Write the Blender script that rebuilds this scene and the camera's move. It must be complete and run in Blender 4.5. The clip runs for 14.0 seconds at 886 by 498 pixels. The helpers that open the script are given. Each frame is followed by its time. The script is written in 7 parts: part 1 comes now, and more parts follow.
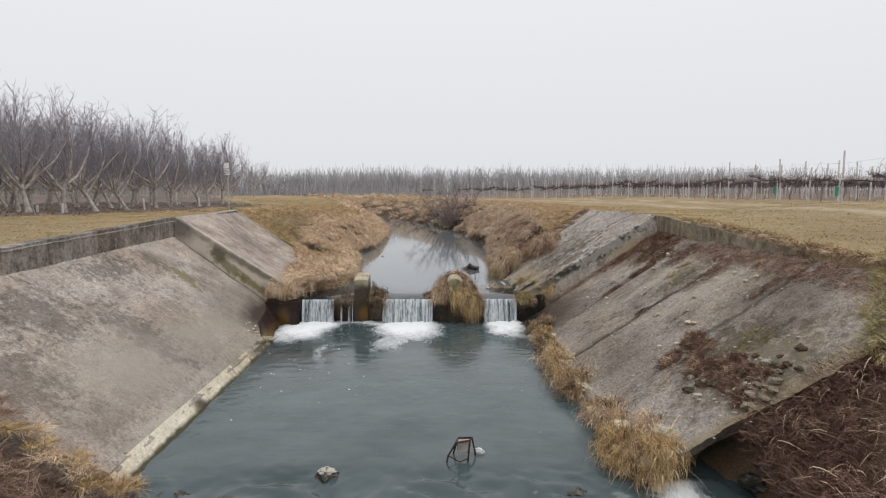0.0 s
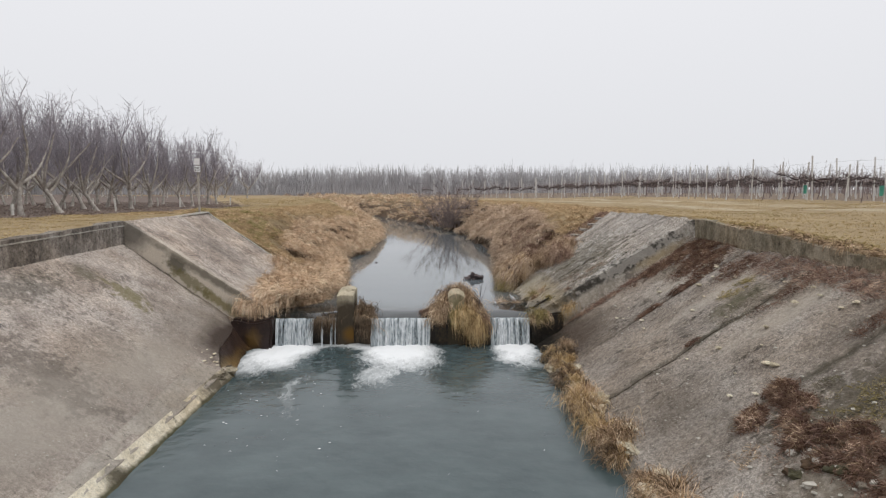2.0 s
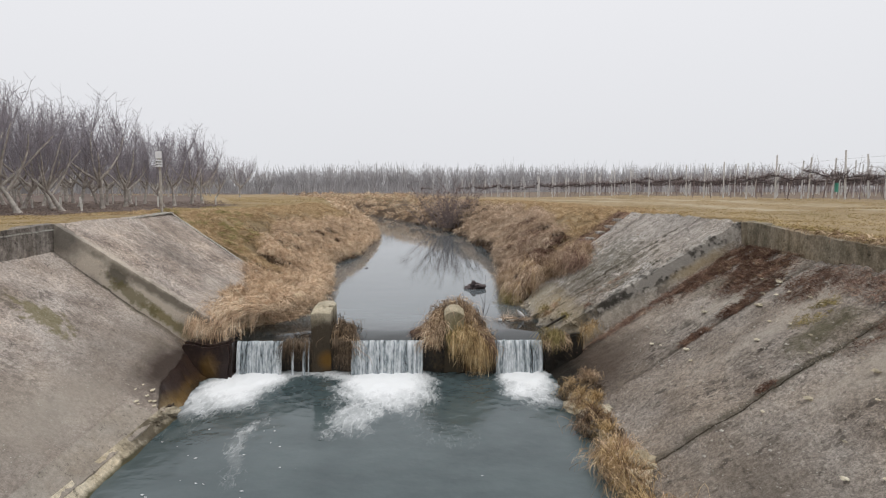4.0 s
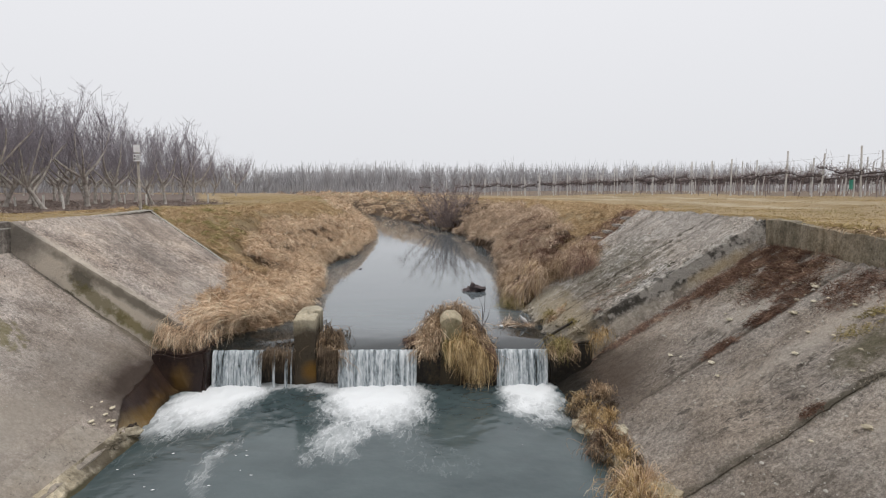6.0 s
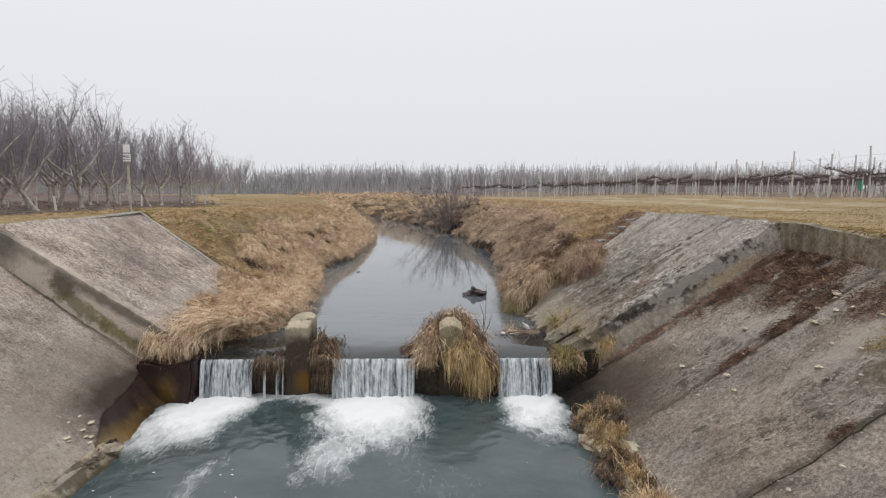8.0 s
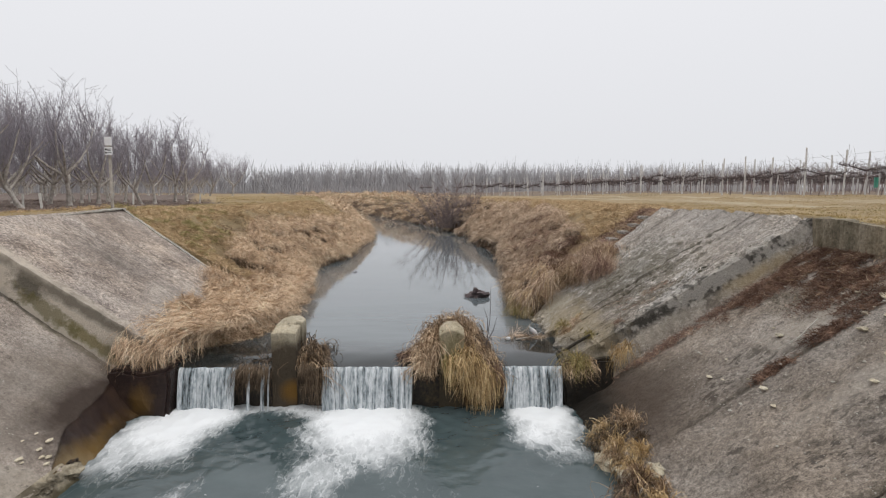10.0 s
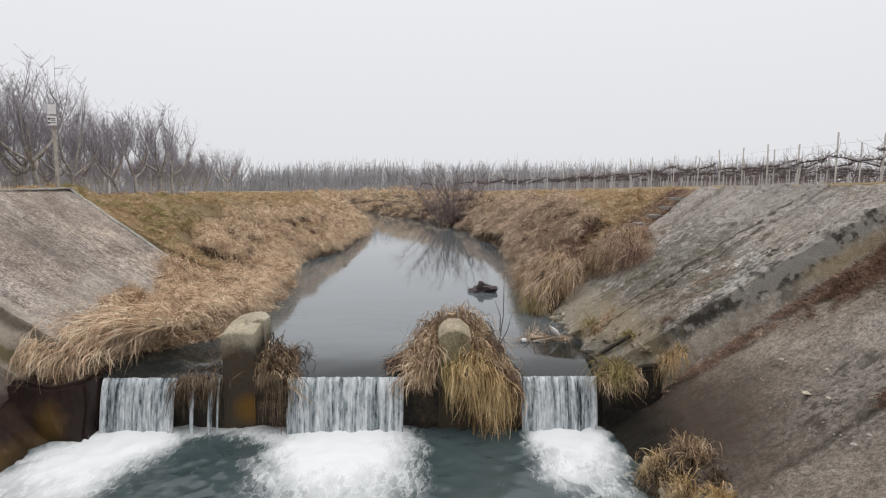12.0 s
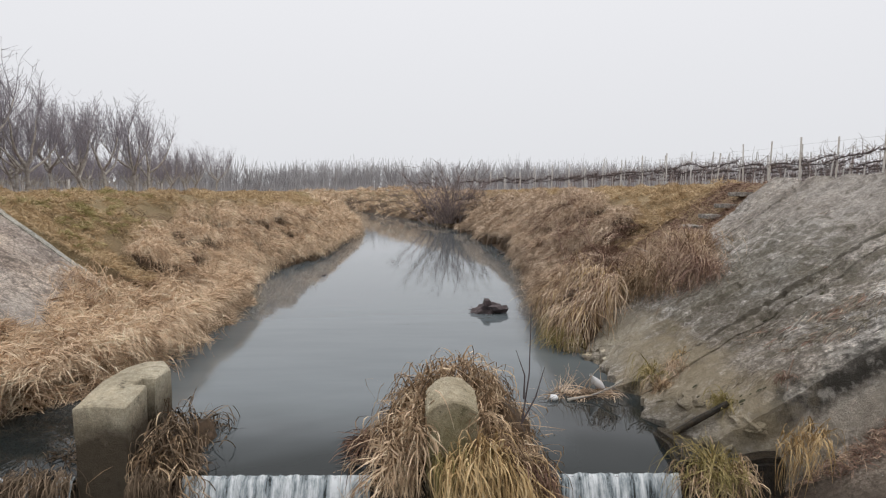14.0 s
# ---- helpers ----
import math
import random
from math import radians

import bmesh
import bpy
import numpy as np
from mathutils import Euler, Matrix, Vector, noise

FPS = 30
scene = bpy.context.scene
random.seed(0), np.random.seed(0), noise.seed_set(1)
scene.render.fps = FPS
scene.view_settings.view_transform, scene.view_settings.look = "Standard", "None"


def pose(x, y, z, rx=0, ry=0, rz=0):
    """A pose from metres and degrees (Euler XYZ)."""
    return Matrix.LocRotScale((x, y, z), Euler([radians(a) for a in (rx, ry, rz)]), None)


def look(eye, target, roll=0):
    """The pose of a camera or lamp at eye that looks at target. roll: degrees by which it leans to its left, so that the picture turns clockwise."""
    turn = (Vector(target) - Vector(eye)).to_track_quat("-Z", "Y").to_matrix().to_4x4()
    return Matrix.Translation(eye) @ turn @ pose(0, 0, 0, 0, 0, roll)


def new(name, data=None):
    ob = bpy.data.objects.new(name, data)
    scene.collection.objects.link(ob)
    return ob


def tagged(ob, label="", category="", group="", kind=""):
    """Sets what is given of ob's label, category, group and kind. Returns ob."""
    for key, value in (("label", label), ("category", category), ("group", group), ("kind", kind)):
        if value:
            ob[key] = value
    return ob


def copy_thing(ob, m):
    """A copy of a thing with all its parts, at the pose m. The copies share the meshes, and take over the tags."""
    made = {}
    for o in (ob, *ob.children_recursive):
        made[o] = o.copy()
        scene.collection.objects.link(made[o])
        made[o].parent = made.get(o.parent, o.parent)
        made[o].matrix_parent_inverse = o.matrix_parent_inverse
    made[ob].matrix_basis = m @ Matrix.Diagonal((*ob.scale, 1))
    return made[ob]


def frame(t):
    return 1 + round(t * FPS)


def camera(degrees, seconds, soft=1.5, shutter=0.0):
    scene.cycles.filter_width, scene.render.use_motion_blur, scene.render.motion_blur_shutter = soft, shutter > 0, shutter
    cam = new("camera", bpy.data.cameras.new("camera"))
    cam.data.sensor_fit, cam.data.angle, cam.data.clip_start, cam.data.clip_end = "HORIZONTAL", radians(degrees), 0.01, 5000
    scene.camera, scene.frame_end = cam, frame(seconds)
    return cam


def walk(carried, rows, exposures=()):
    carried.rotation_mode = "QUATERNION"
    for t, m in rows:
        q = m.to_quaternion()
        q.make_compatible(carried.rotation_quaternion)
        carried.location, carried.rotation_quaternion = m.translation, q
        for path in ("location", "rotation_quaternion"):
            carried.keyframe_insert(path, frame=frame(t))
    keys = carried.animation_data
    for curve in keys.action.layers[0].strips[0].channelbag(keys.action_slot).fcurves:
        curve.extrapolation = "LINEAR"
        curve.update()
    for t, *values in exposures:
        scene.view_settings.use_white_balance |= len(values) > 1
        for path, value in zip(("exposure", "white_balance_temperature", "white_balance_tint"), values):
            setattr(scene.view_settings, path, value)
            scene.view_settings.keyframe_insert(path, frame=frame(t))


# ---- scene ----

cam = camera(74.5, 14.0, soft=1.2)
# seconds, eye x, y, z, pitch, yaw
ROWS = [
    (0.0, 0.045, 0.000, 3.186, -5.81, -0.94),
    (0.5, 0.063, 0.522, 3.180, -5.81, -0.93),
    (1.0, 0.071, 1.049, 3.174, -5.82, -0.93),
    (1.5, 0.079, 1.585, 3.171, -5.82, -0.93),
    (2.0, 0.096, 2.127, 3.166, -5.82, -0.92),
    (2.5, 0.121, 2.663, 3.165, -5.83, -0.92),
    (3.0, 0.148, 3.185, 3.165, -5.84, -0.92),
    (5.5, 0.267, 4.845, 3.037, -5.96, -0.94),
    (6.0, 0.279, 4.925, 3.048, -5.96, -0.94),
    (6.5, 0.288, 5.002, 3.069, -5.96, -0.93),
    (7.0, 0.296, 5.097, 3.081, -5.95, -0.92),
    (7.5, 0.302, 5.209, 3.081, -5.92, -0.90),
    (8.0, 0.306, 5.332, 3.056, -5.88, -0.89),
    (10.5, 0.326, 6.361, 2.882, -5.85, -0.80),
    (11.0, 0.330, 6.768, 2.770, -5.82, -0.79),
    (11.5, 0.337, 7.217, 2.638, -5.80, -0.77),
    (12.0, 0.350, 7.709, 2.533, -5.79, -0.76),
    (12.5, 0.369, 8.246, 2.476, -5.79, -0.75),
    (13.0, 0.391, 8.818, 2.455, -5.78, -0.75),
    (13.5, 0.414, 9.399, 2.446, -5.76, -0.75),
    (14.0, 0.444, 9.975, 2.428, -5.73, -0.74),
]
walk(cam, [(t, pose(x, y, z, 90 + p, 0, r)) for t, x, y, z, p, r in ROWS])

# ---- world and light: flat winter overcast ----
world = bpy.data.worlds.new("overcast")
scene.world = world
world.use_nodes = True
wn, wl = world.node_tree.nodes, world.node_tree.links
wn.clear()
w_out = wn.new("ShaderNodeOutputWorld")
w_bg = wn.new("ShaderNodeBackground")
w_tc = wn.new("ShaderNodeTexCoord")
w_sep = wn.new("ShaderNodeSeparateXYZ")
w_ramp = wn.new("ShaderNodeValToRGB")
w_ramp.color_ramp.elements[0].position = 0.0
w_ramp.color_ramp.elements[0].color = (0.745, 0.755, 0.785, 1)
w_ramp.color_ramp.elements[1].position = 1.0
w_ramp.color_ramp.elements[1].color = (0.98, 0.98, 1.0, 1)
w_mid = w_ramp.color_ramp.elements.new(0.35)
w_mid.color = (0.84, 0.845, 0.88, 1)
wl.new(w_tc.outputs["Generated"], w_sep.inputs[0])
wl.new(w_sep.outputs["Z"], w_ramp.inputs[0])
wl.new(w_ramp.outputs[0], w_bg.inputs["Color"])
w_bg.inputs["Strength"].default_value = 1.0
wl.new(w_bg.outputs[0], w_out.inputs[0])
sun_data = bpy.data.lights.new("sun", "SUN")
sun_data.energy, sun_data.angle, sun_data.color = 1.0, radians(40), (1.0, 0.97, 0.93)
sun = new("sun", sun_data)
sun.matrix_world = look((0, 0, 30), (-9, 6, 0))
scene.view_settings.exposure = 0.0

# ---- materials ----
def graph(name):
    m = bpy.data.materials.new(name)
    m.use_nodes = True
    n, l = m.node_tree.nodes, m.node_tree.links
    return m, n, l, n["Principled BSDF"]


def noise_node(n, l, vec, scale, detail=6.0, rough=0.6):
    k = n.new("ShaderNodeTexNoise")
    k.inputs["Scale"].default_value, k.inputs["Detail"].default_value, k.inputs["Roughness"].default_value = scale, detail, rough
    l.new(vec, k.inputs["Vector"])
    return k.outputs["Fac"]


def ramp_node(n, l, fac, stops):
    k = n.new("ShaderNodeValToRGB")
    e = k.color_ramp.elements
    while len(e) < len(stops):
        e.new(0.5)
    for el, (p, c) in zip(e, stops):
        el.position, el.color = p, (*c, 1) if not isinstance(c, float) else (c, c, c, 1)
    l.new(fac, k.inputs[0])
    return k.outputs[0]


def mixer(n, l, fac, a, b, mode="MIX"):
    k = n.new("ShaderNodeMix")
    k.data_type, k.blend_type = "RGBA", mode
    for sock, v in ((k.inputs[0], fac), (k.inputs[6], a), (k.inputs[7], b)):
        if isinstance(v, bpy.types.NodeSocket):
            l.new(v, sock)
        elif isinstance(v, tuple):
            sock.default_value = (*v, 1)
        else:
            sock.default_value = v
    return k.outputs[2]


def maths(n, l, op, a, b=0.0, c=0.0):
    k = n.new("ShaderNodeMath")
    k.operation = op
    for sock, v in ((k.inputs[0], a), (k.inputs[1], b), (k.inputs[2], c)):
        if isinstance(v, bpy.types.NodeSocket):
            l.new(v, sock)
        else:
            sock.default_value = v
    return k.outputs[0]


def coords(n, l, stretch=(1, 1, 1), turn=(0, 0, 0), shift=(0, 0, 0)):
    tc = n.new("ShaderNodeTexCoord")
    mp = n.new("ShaderNodeMapping")
    mp.inputs["Scale"].default_value, mp.inputs["Rotation"].default_value = stretch, turn
    mp.inputs["Location"].default_value = shift
    l.new(tc.outputs["Object"], mp.inputs["Vector"])
    return mp.outputs[0]


def bumped(n, l, bsdf, height, strength, distance):
    k = n.new("ShaderNodeBump")
    k.inputs["Strength"].default_value, k.inputs["Distance"].default_value = strength, distance
    l.new(height, k.inputs["Height"])
    l.new(k.outputs[0], bsdf.inputs["Normal"])


def stain_shade_mask(n, l, vec, centre, size, soft, wobble, scale, turn=0.0):
    """1 inside a blot of the given size (metres along x, y, z, turned about y by degrees), its edge broken by noise."""
    spin = Euler((0, radians(turn), 0))
    mp = n.new("ShaderNodeMapping")
    mp.inputs["Location"].default_value = -(spin.to_matrix() @ Vector(centre))
    mp.inputs["Rotation"].default_value = spin
    l.new(vec, mp.inputs["Vector"])
    sc = n.new("ShaderNodeMapping")
    sc.inputs["Scale"].default_value = [1 / q for q in size]
    l.new(mp.outputs[0], sc.inputs["Vector"])
    ln = n.new("ShaderNodeVectorMath")
    ln.operation = "LENGTH"
    l.new(sc.outputs[0], ln.inputs[0])
    w = maths(n, l, "MULTIPLY_ADD", noise_node(n, l, vec, scale), wobble, -wobble / 2)
    d = maths(n, l, "ADD", ln.outputs["Value"], w)
    mr = n.new("ShaderNodeMapRange")
    mr.inputs["From Min"].default_value, mr.inputs["From Max"].default_value = 1 - soft, 1 + soft
    mr.inputs["To Min"].default_value, mr.inputs["To Max"].default_value = 1.0, 0.0
    l.new(d, mr.inputs["Value"])
    return mr.outputs[0]


def concrete(name, dark, mid, light, streak=(1, 1, 1), moss=0.0, stains_shade=(), grit=0.5, rough=0.9, contrast=1.0, scabs=0.0, relief=0.024, speck=1.0):
    """Weathered concrete: broad blotches, runs of dirt, faint grit, pale chips, pits with painted shade, dark scabs,
    blots of stain and of painted shade.
    """
    m, n, l, b = graph(name)
    v = coords(n, l)
    vs = coords(n, l, streak)
    big = noise_node(n, l, v, 0.5, 4)
    blot = noise_node(n, l, v, 1.9, 9, 0.66)
    run = noise_node(n, l, vs, 2.8, 9, 0.70)
    mid_n = noise_node(n, l, v, 15, 8, 0.76)
    spot = noise_node(n, l, v, 34, 3, 0.6)
    fine = noise_node(n, l, v, 85, 2, 0.6)
    t = maths(n, l, "ADD", maths(n, l, "MULTIPLY", run, 0.22), maths(n, l, "MULTIPLY", big, 0.18 + 0.28 * (1 - speck)))
    t = maths(n, l, "ADD", t, maths(n, l, "MULTIPLY", blot, 0.32))
    t = maths(n, l, "ADD", t, maths(n, l, "MULTIPLY", mid_n, 0.28 * speck))
    w = 0.085 / contrast
    col = ramp_node(n, l, t, [(0.5 - w, dark), (0.5, mid), (0.5 + w, light)])
    warm = ramp_node(n, l, noise_node(n, l, v, 0.8, 5, 0.6), [(0.36, (1.03, 0.995, 0.95)), (0.5, (1.0, 1.0, 1.0)), (0.64, (0.97, 1.0, 1.03))])
    col = mixer(n, l, 1.0, col, warm, "MULTIPLY")
    col = mixer(n, l, grit, col, ramp_node(n, l, fine, [(0.38, 0.55), (0.5, 0.98), (0.62, 1.25)]), "MULTIPLY")
    col = mixer(n, l, grit, col, ramp_node(n, l, spot, [(0.40, 0.66), (0.5, 1.0), (0.60, 1.2)]), "MULTIPLY")
    flake = ramp_node(n, l, noise_node(n, l, v, 20, 4, 0.62), [(0.42, 0.66), (0.48, 1.0), (0.56, 1.0), (0.61, 1.18)])
    col = mixer(n, l, grit, col, flake, "MULTIPLY")
    chip = ramp_node(n, l, noise_node(n, l, v, 17, 8, 0.8), [(0.585, 0.0), (0.64, 0.85)])
    col = mixer(n, l, maths(n, l, "MULTIPLY", chip, grit), col, tuple(min(0.8, c * 1.25) for c in light))
    # shade inside small pits, put into the colour
    pit_shade = ramp_node(n, l, noise_node(n, l, v, 11, 9, 0.8), [(0.375, 0.25), (0.425, 1.0)])
    col = mixer(n, l, 0.8, col, pit_shade, "MULTIPLY")
    if scabs:
        where = ramp_node(n, l, noise_node(n, l, vs, 0.75, 4, 0.6), [(0.50, 0.0), (0.60, 1.0)])
        scab = ramp_node(n, l, noise_node(n, l, vs, 8.5, 7, 0.72), [(0.52, 0.0), (0.57, scabs)])
        col = mixer(n, l, maths(n, l, "MULTIPLY", where, scab), col, tuple(c * 0.42 for c in dark))
    if moss:
        mk = ramp_node(n, l, noise_node(n, l, vs, 5.5, 10, 0.78), [(0.53, 0.0), (0.60, moss)])
        col = mixer(n, l, mk, col, (0.065, 0.062, 0.03))
    for colour, centre, size, soft, wobble, scale, amount, *turn in stains_shade:
        k = stain_shade_mask(n, l, v, centre, size, soft, wobble, scale, *turn)
        col = mixer(n, l, maths(n, l, "MULTIPLY", k, amount), col, colour)
    l.new(col, b.inputs["Base Color"])
    b.inputs["Roughness"].default_value = rough
    b.inputs["Specular IOR Level"].default_value = 0.3
    h = maths(n, l, "ADD", maths(n, l, "MULTIPLY", fine, 0.25), maths(n, l, "MULTIPLY", mid_n, 1.0))
    bumped(n, l, b, maths(n, l, "ADD", h, maths(n, l, "MULTIPLY", run, 0.3)), 0.8, relief)
    return m


def blade_mat(name, stops, rough=0.75, patch=None):
    """Dry grass: one colour a blade, shifted over broad patches."""
    m, n, l, b = graph(name)
    geo = n.new("ShaderNodeNewGeometry")
    rnd = geo.outputs["Random Per Island"]
    v = coords(n, l)
    t = maths(n, l, "ADD", maths(n, l, "MULTIPLY", rnd, 0.45), maths(n, l, "MULTIPLY", noise_node(n, l, v, 0.9, 3), 0.35))
    t = maths(n, l, "ADD", t, maths(n, l, "MULTIPLY_ADD", noise_node(n, l, v, 6.0, 4, 0.6), 1.5, -0.58))
    col = ramp_node(n, l, t, stops)
    if patch:
        colour, low, high, scale = patch
        k = ramp_node(n, l, noise_node(n, l, v, scale, 4), [(low, 0.0), (high, 1.0)])
        col = mixer(n, l, k, col, colour)
    l.new(col, b.inputs["Base Color"])
    b.inputs["Roughness"].default_value = rough
    b.inputs["Specular IOR Level"].default_value = 0.25
    return m


def simple(name, a, c, scale=8, rough=0.8, bump=0.3, metal=0.0, stretch=(1, 1, 1), dist=0.01):
    m, n, l, b = graph(name)
    v = coords(n, l, stretch)
    f = noise_node(n, l, v, scale, 6)
    col = ramp_node(n, l, f, [(0.3, a), (0.7, c)])
    l.new(col, b.inputs["Base Color"])
    b.inputs["Roughness"].default_value, b.inputs["Metallic"].default_value = rough, metal
    bumped(n, l, b, f, bump, dist)
    return m


def water_mat(name, deep, foam, ripple, rough=0.06, stretch=(1, 1, 1)):
    m, n, l, b = graph(name)
    v = coords(n, l, stretch)
    w1 = noise_node(n, l, v, ripple[0], 3, 0.5)
    b.inputs["IOR"].default_value = 1.45 if foam else 1.42
    mott = noise_node(n, l, v, 0.9, 4)
    col = ramp_node(n, l, mott, [(0.3, deep[0]), (0.7, deep[1])])
    b.inputs["Roughness"].default_value = rough
    if foam:
        at = n.new("ShaderNodeAttribute")
        at.attribute_name = "foam"
        vv = coords(n, l, (1.8, 0.7, 1))
        lace = noise_node(n, l, vv, 9, 9, 0.78)
        k = maths(n, l, "ADD", at.outputs["Fac"], maths(n, l, "MULTIPLY", lace, 0.8))
        vein = maths(n, l, "ABSOLUTE", maths(n, l, "SUBTRACT", noise_node(n, l, vv, 4.5, 5, 0.6), 0.5))
        vein = maths(n, l, "MULTIPLY", ramp_node(n, l, vein, [(0.0, 1.0), (0.03, 0.0)]), maths(n, l, "MINIMUM", maths(n, l, "MULTIPLY", at.outputs["Fac"], 0.7), 0.18))
        k = maths(n, l, "MULTIPLY", maths(n, l, "ADD", k, vein), 0.5)
        k = ramp_node(n, l, k, [(0.34, 0.0), (0.45, 0.18), (0.55, 0.6), (0.73, 0.97)])
        col = mixer(n, l, k, col, (0.84, 0.86, 0.87))
        rg = ramp_node(n, l, k, [(0.0, rough), (0.5, 0.6)])
        l.new(rg, b.inputs["Roughness"])
    else:
        # darker by the weir: dark bed, and weaker sky reflection painted in
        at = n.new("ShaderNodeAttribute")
        at.attribute_name = "shallow_less_sky"
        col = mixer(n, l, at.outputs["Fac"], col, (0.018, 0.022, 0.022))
    l.new(col, b.inputs["Base Color"])
    bumped(n, l, b, w1, ripple[1], ripple[2])
    return m


# wide foot blot and darkest hollow blot: brown stain with painted shade
M_slab_l = concrete("pale_aggregate_concrete", (0.295, 0.248, 0.213), (0.490, 0.421, 0.368), (0.640, 0.565, 0.502), (0.9, 1.2, 0.9), grit=0.6, contrast=1.0, scabs=0.6, relief=0.045, speck=0.7,
    stains_shade=[((0.11, 0.092, 0.04), (-4.3, 13.52, 0.95), (0.75, 0.06, 0.6), 0.4, 2.4, 5.0, 0.6), ((0.06, 0.054, 0.04), (-5.2, 13.56, 1.55), (1.1, 0.06, 0.2), 0.4, 2.4, 6.0, 0.75, -36.2), ((0.245, 0.208, 0.172), (-4.0, 9.3, 0.68), (0.75, 3.4, 0.5), 0.6, 1.4, 2.0, 0.65, -36.2),
            ((0.15, 0.125, 0.10), (-4.0, 12.7, 0.75), (0.8, 1.1, 0.6), 0.7, 1.6, 3.0, 0.6), ((0.05, 0.034, 0.026), (-3.70, 12.75, 0.45), (0.36, 1.0, 0.3), 0.45, 0.9, 3.0, 0.95, -36.2),
            ((0.17, 0.15, 0.06), (-5.02, 11.85, 1.43), (0.38, 0.2, 0.3), 0.3, 4.0, 8.0, 0.7, -36.2)] + [((0.12, 0.105, 0.07), (-5.57, 11.63, 1.83), (0.25, 0.2, 0.2), 0.5, 2.4, 5.0, 0.7),
            ((0.07, 0.066, 0.05), (-5.25, 7.8, 1.6), (0.5, 0.55, 0.6), 0.3, 5.0, 8.0, 0.5, -36.2), ((0.07, 0.066, 0.05), (-5.6, 10.2, 1.85), (0.25, 0.7, 0.4), 0.3, 5.0, 8.0, 0.5, -36.2), ((0.09, 0.078, 0.065), (-4.5, 8.9, 1.0), (0.8, 0.35, 0.5), 0.3, 5.0, 8.0, 0.45, -36.2), ((0.12, 0.098, 0.078), (-4.7, 6.4, 1.1), (0.6, 0.5, 0.6), 0.3, 5.0, 8.0, 0.45, -36.2),
            ((0.47, 0.43, 0.375), (-4.15, 8.0, 0.8), (0.5, 0.9, 0.5), 0.7, 2.2, 3.0, 0.5, -36.2)] + [((0.46, 0.42, 0.36), (-4.0, 10.4, 0.7), (0.4, 0.8, 0.5), 0.7, 2.2, 3.0, 0.4, -36.2)])
M_slab_lu = concrete("grey_aggregate_concrete", (0.265, 0.218, 0.186), (0.455, 0.384, 0.331), (0.62, 0.536, 0.465), (0.7, 1.5, 0.7), grit=0.85, contrast=1.15, scabs=0.6, relief=0.045,
    stains_shade=[((0.60, 0.53, 0.44), (-4.6, 13.60, 1.42), (2.0, 0.2, 0.32), 0.3, 1.4, 6.0, 0.95, -36.2), ((0.085, 0.075, 0.055), (-4.95, 13.60, 1.68), (0.26, 0.16, 0.10), 0.4, 2.4, 6.0, 0.85, -36.2), ((0.11, 0.095, 0.07), (-4.3, 13.60, 1.42), (1.3, 0.12, 0.07), 0.5, 2.0, 5.0, 0.75, -32.6),
            ((0.20, 0.165, 0.06), (-4.0, 13.60, 0.84), (0.65, 0.2, 0.09), 0.3, 3.0, 6.0, 0.8, -36.2), ((0.15, 0.13, 0.05), (-4.7, 13.60, 1.36), (0.5, 0.2, 0.10), 0.25, 3.4, 7.0, 0.7, -36.2), ((0.13, 0.115, 0.075), (-3.5, 13.60, 0.72), (0.5, 0.3, 0.16), 0.5, 1.2, 4.0, 0.8, -20.0)] + [
((0.085, 0.078, 0.068), (-5.8, 13.60, 2.35), (0.28, 0.15, 0.35), 0.5, 1.2, 3.5, 0.75), ((0.13, 0.11, 0.095), (-4.9, 15.4, 1.9), (0.7, 0.5, 0.5), 0.7, 2.6, 4.0, 0.5, -36.2), ((0.15, 0.125, 0.11), (-5.5, 17.0, 2.3), (0.4, 0.7, 0.4), 0.7, 2.6, 4.0, 0.5, -36.2), ((0.42, 0.39, 0.35), (-3.7, 15.2, 1.1), (0.4, 1.0, 0.4), 0.7, 2.0, 3.0, 0.5, -36.2)])
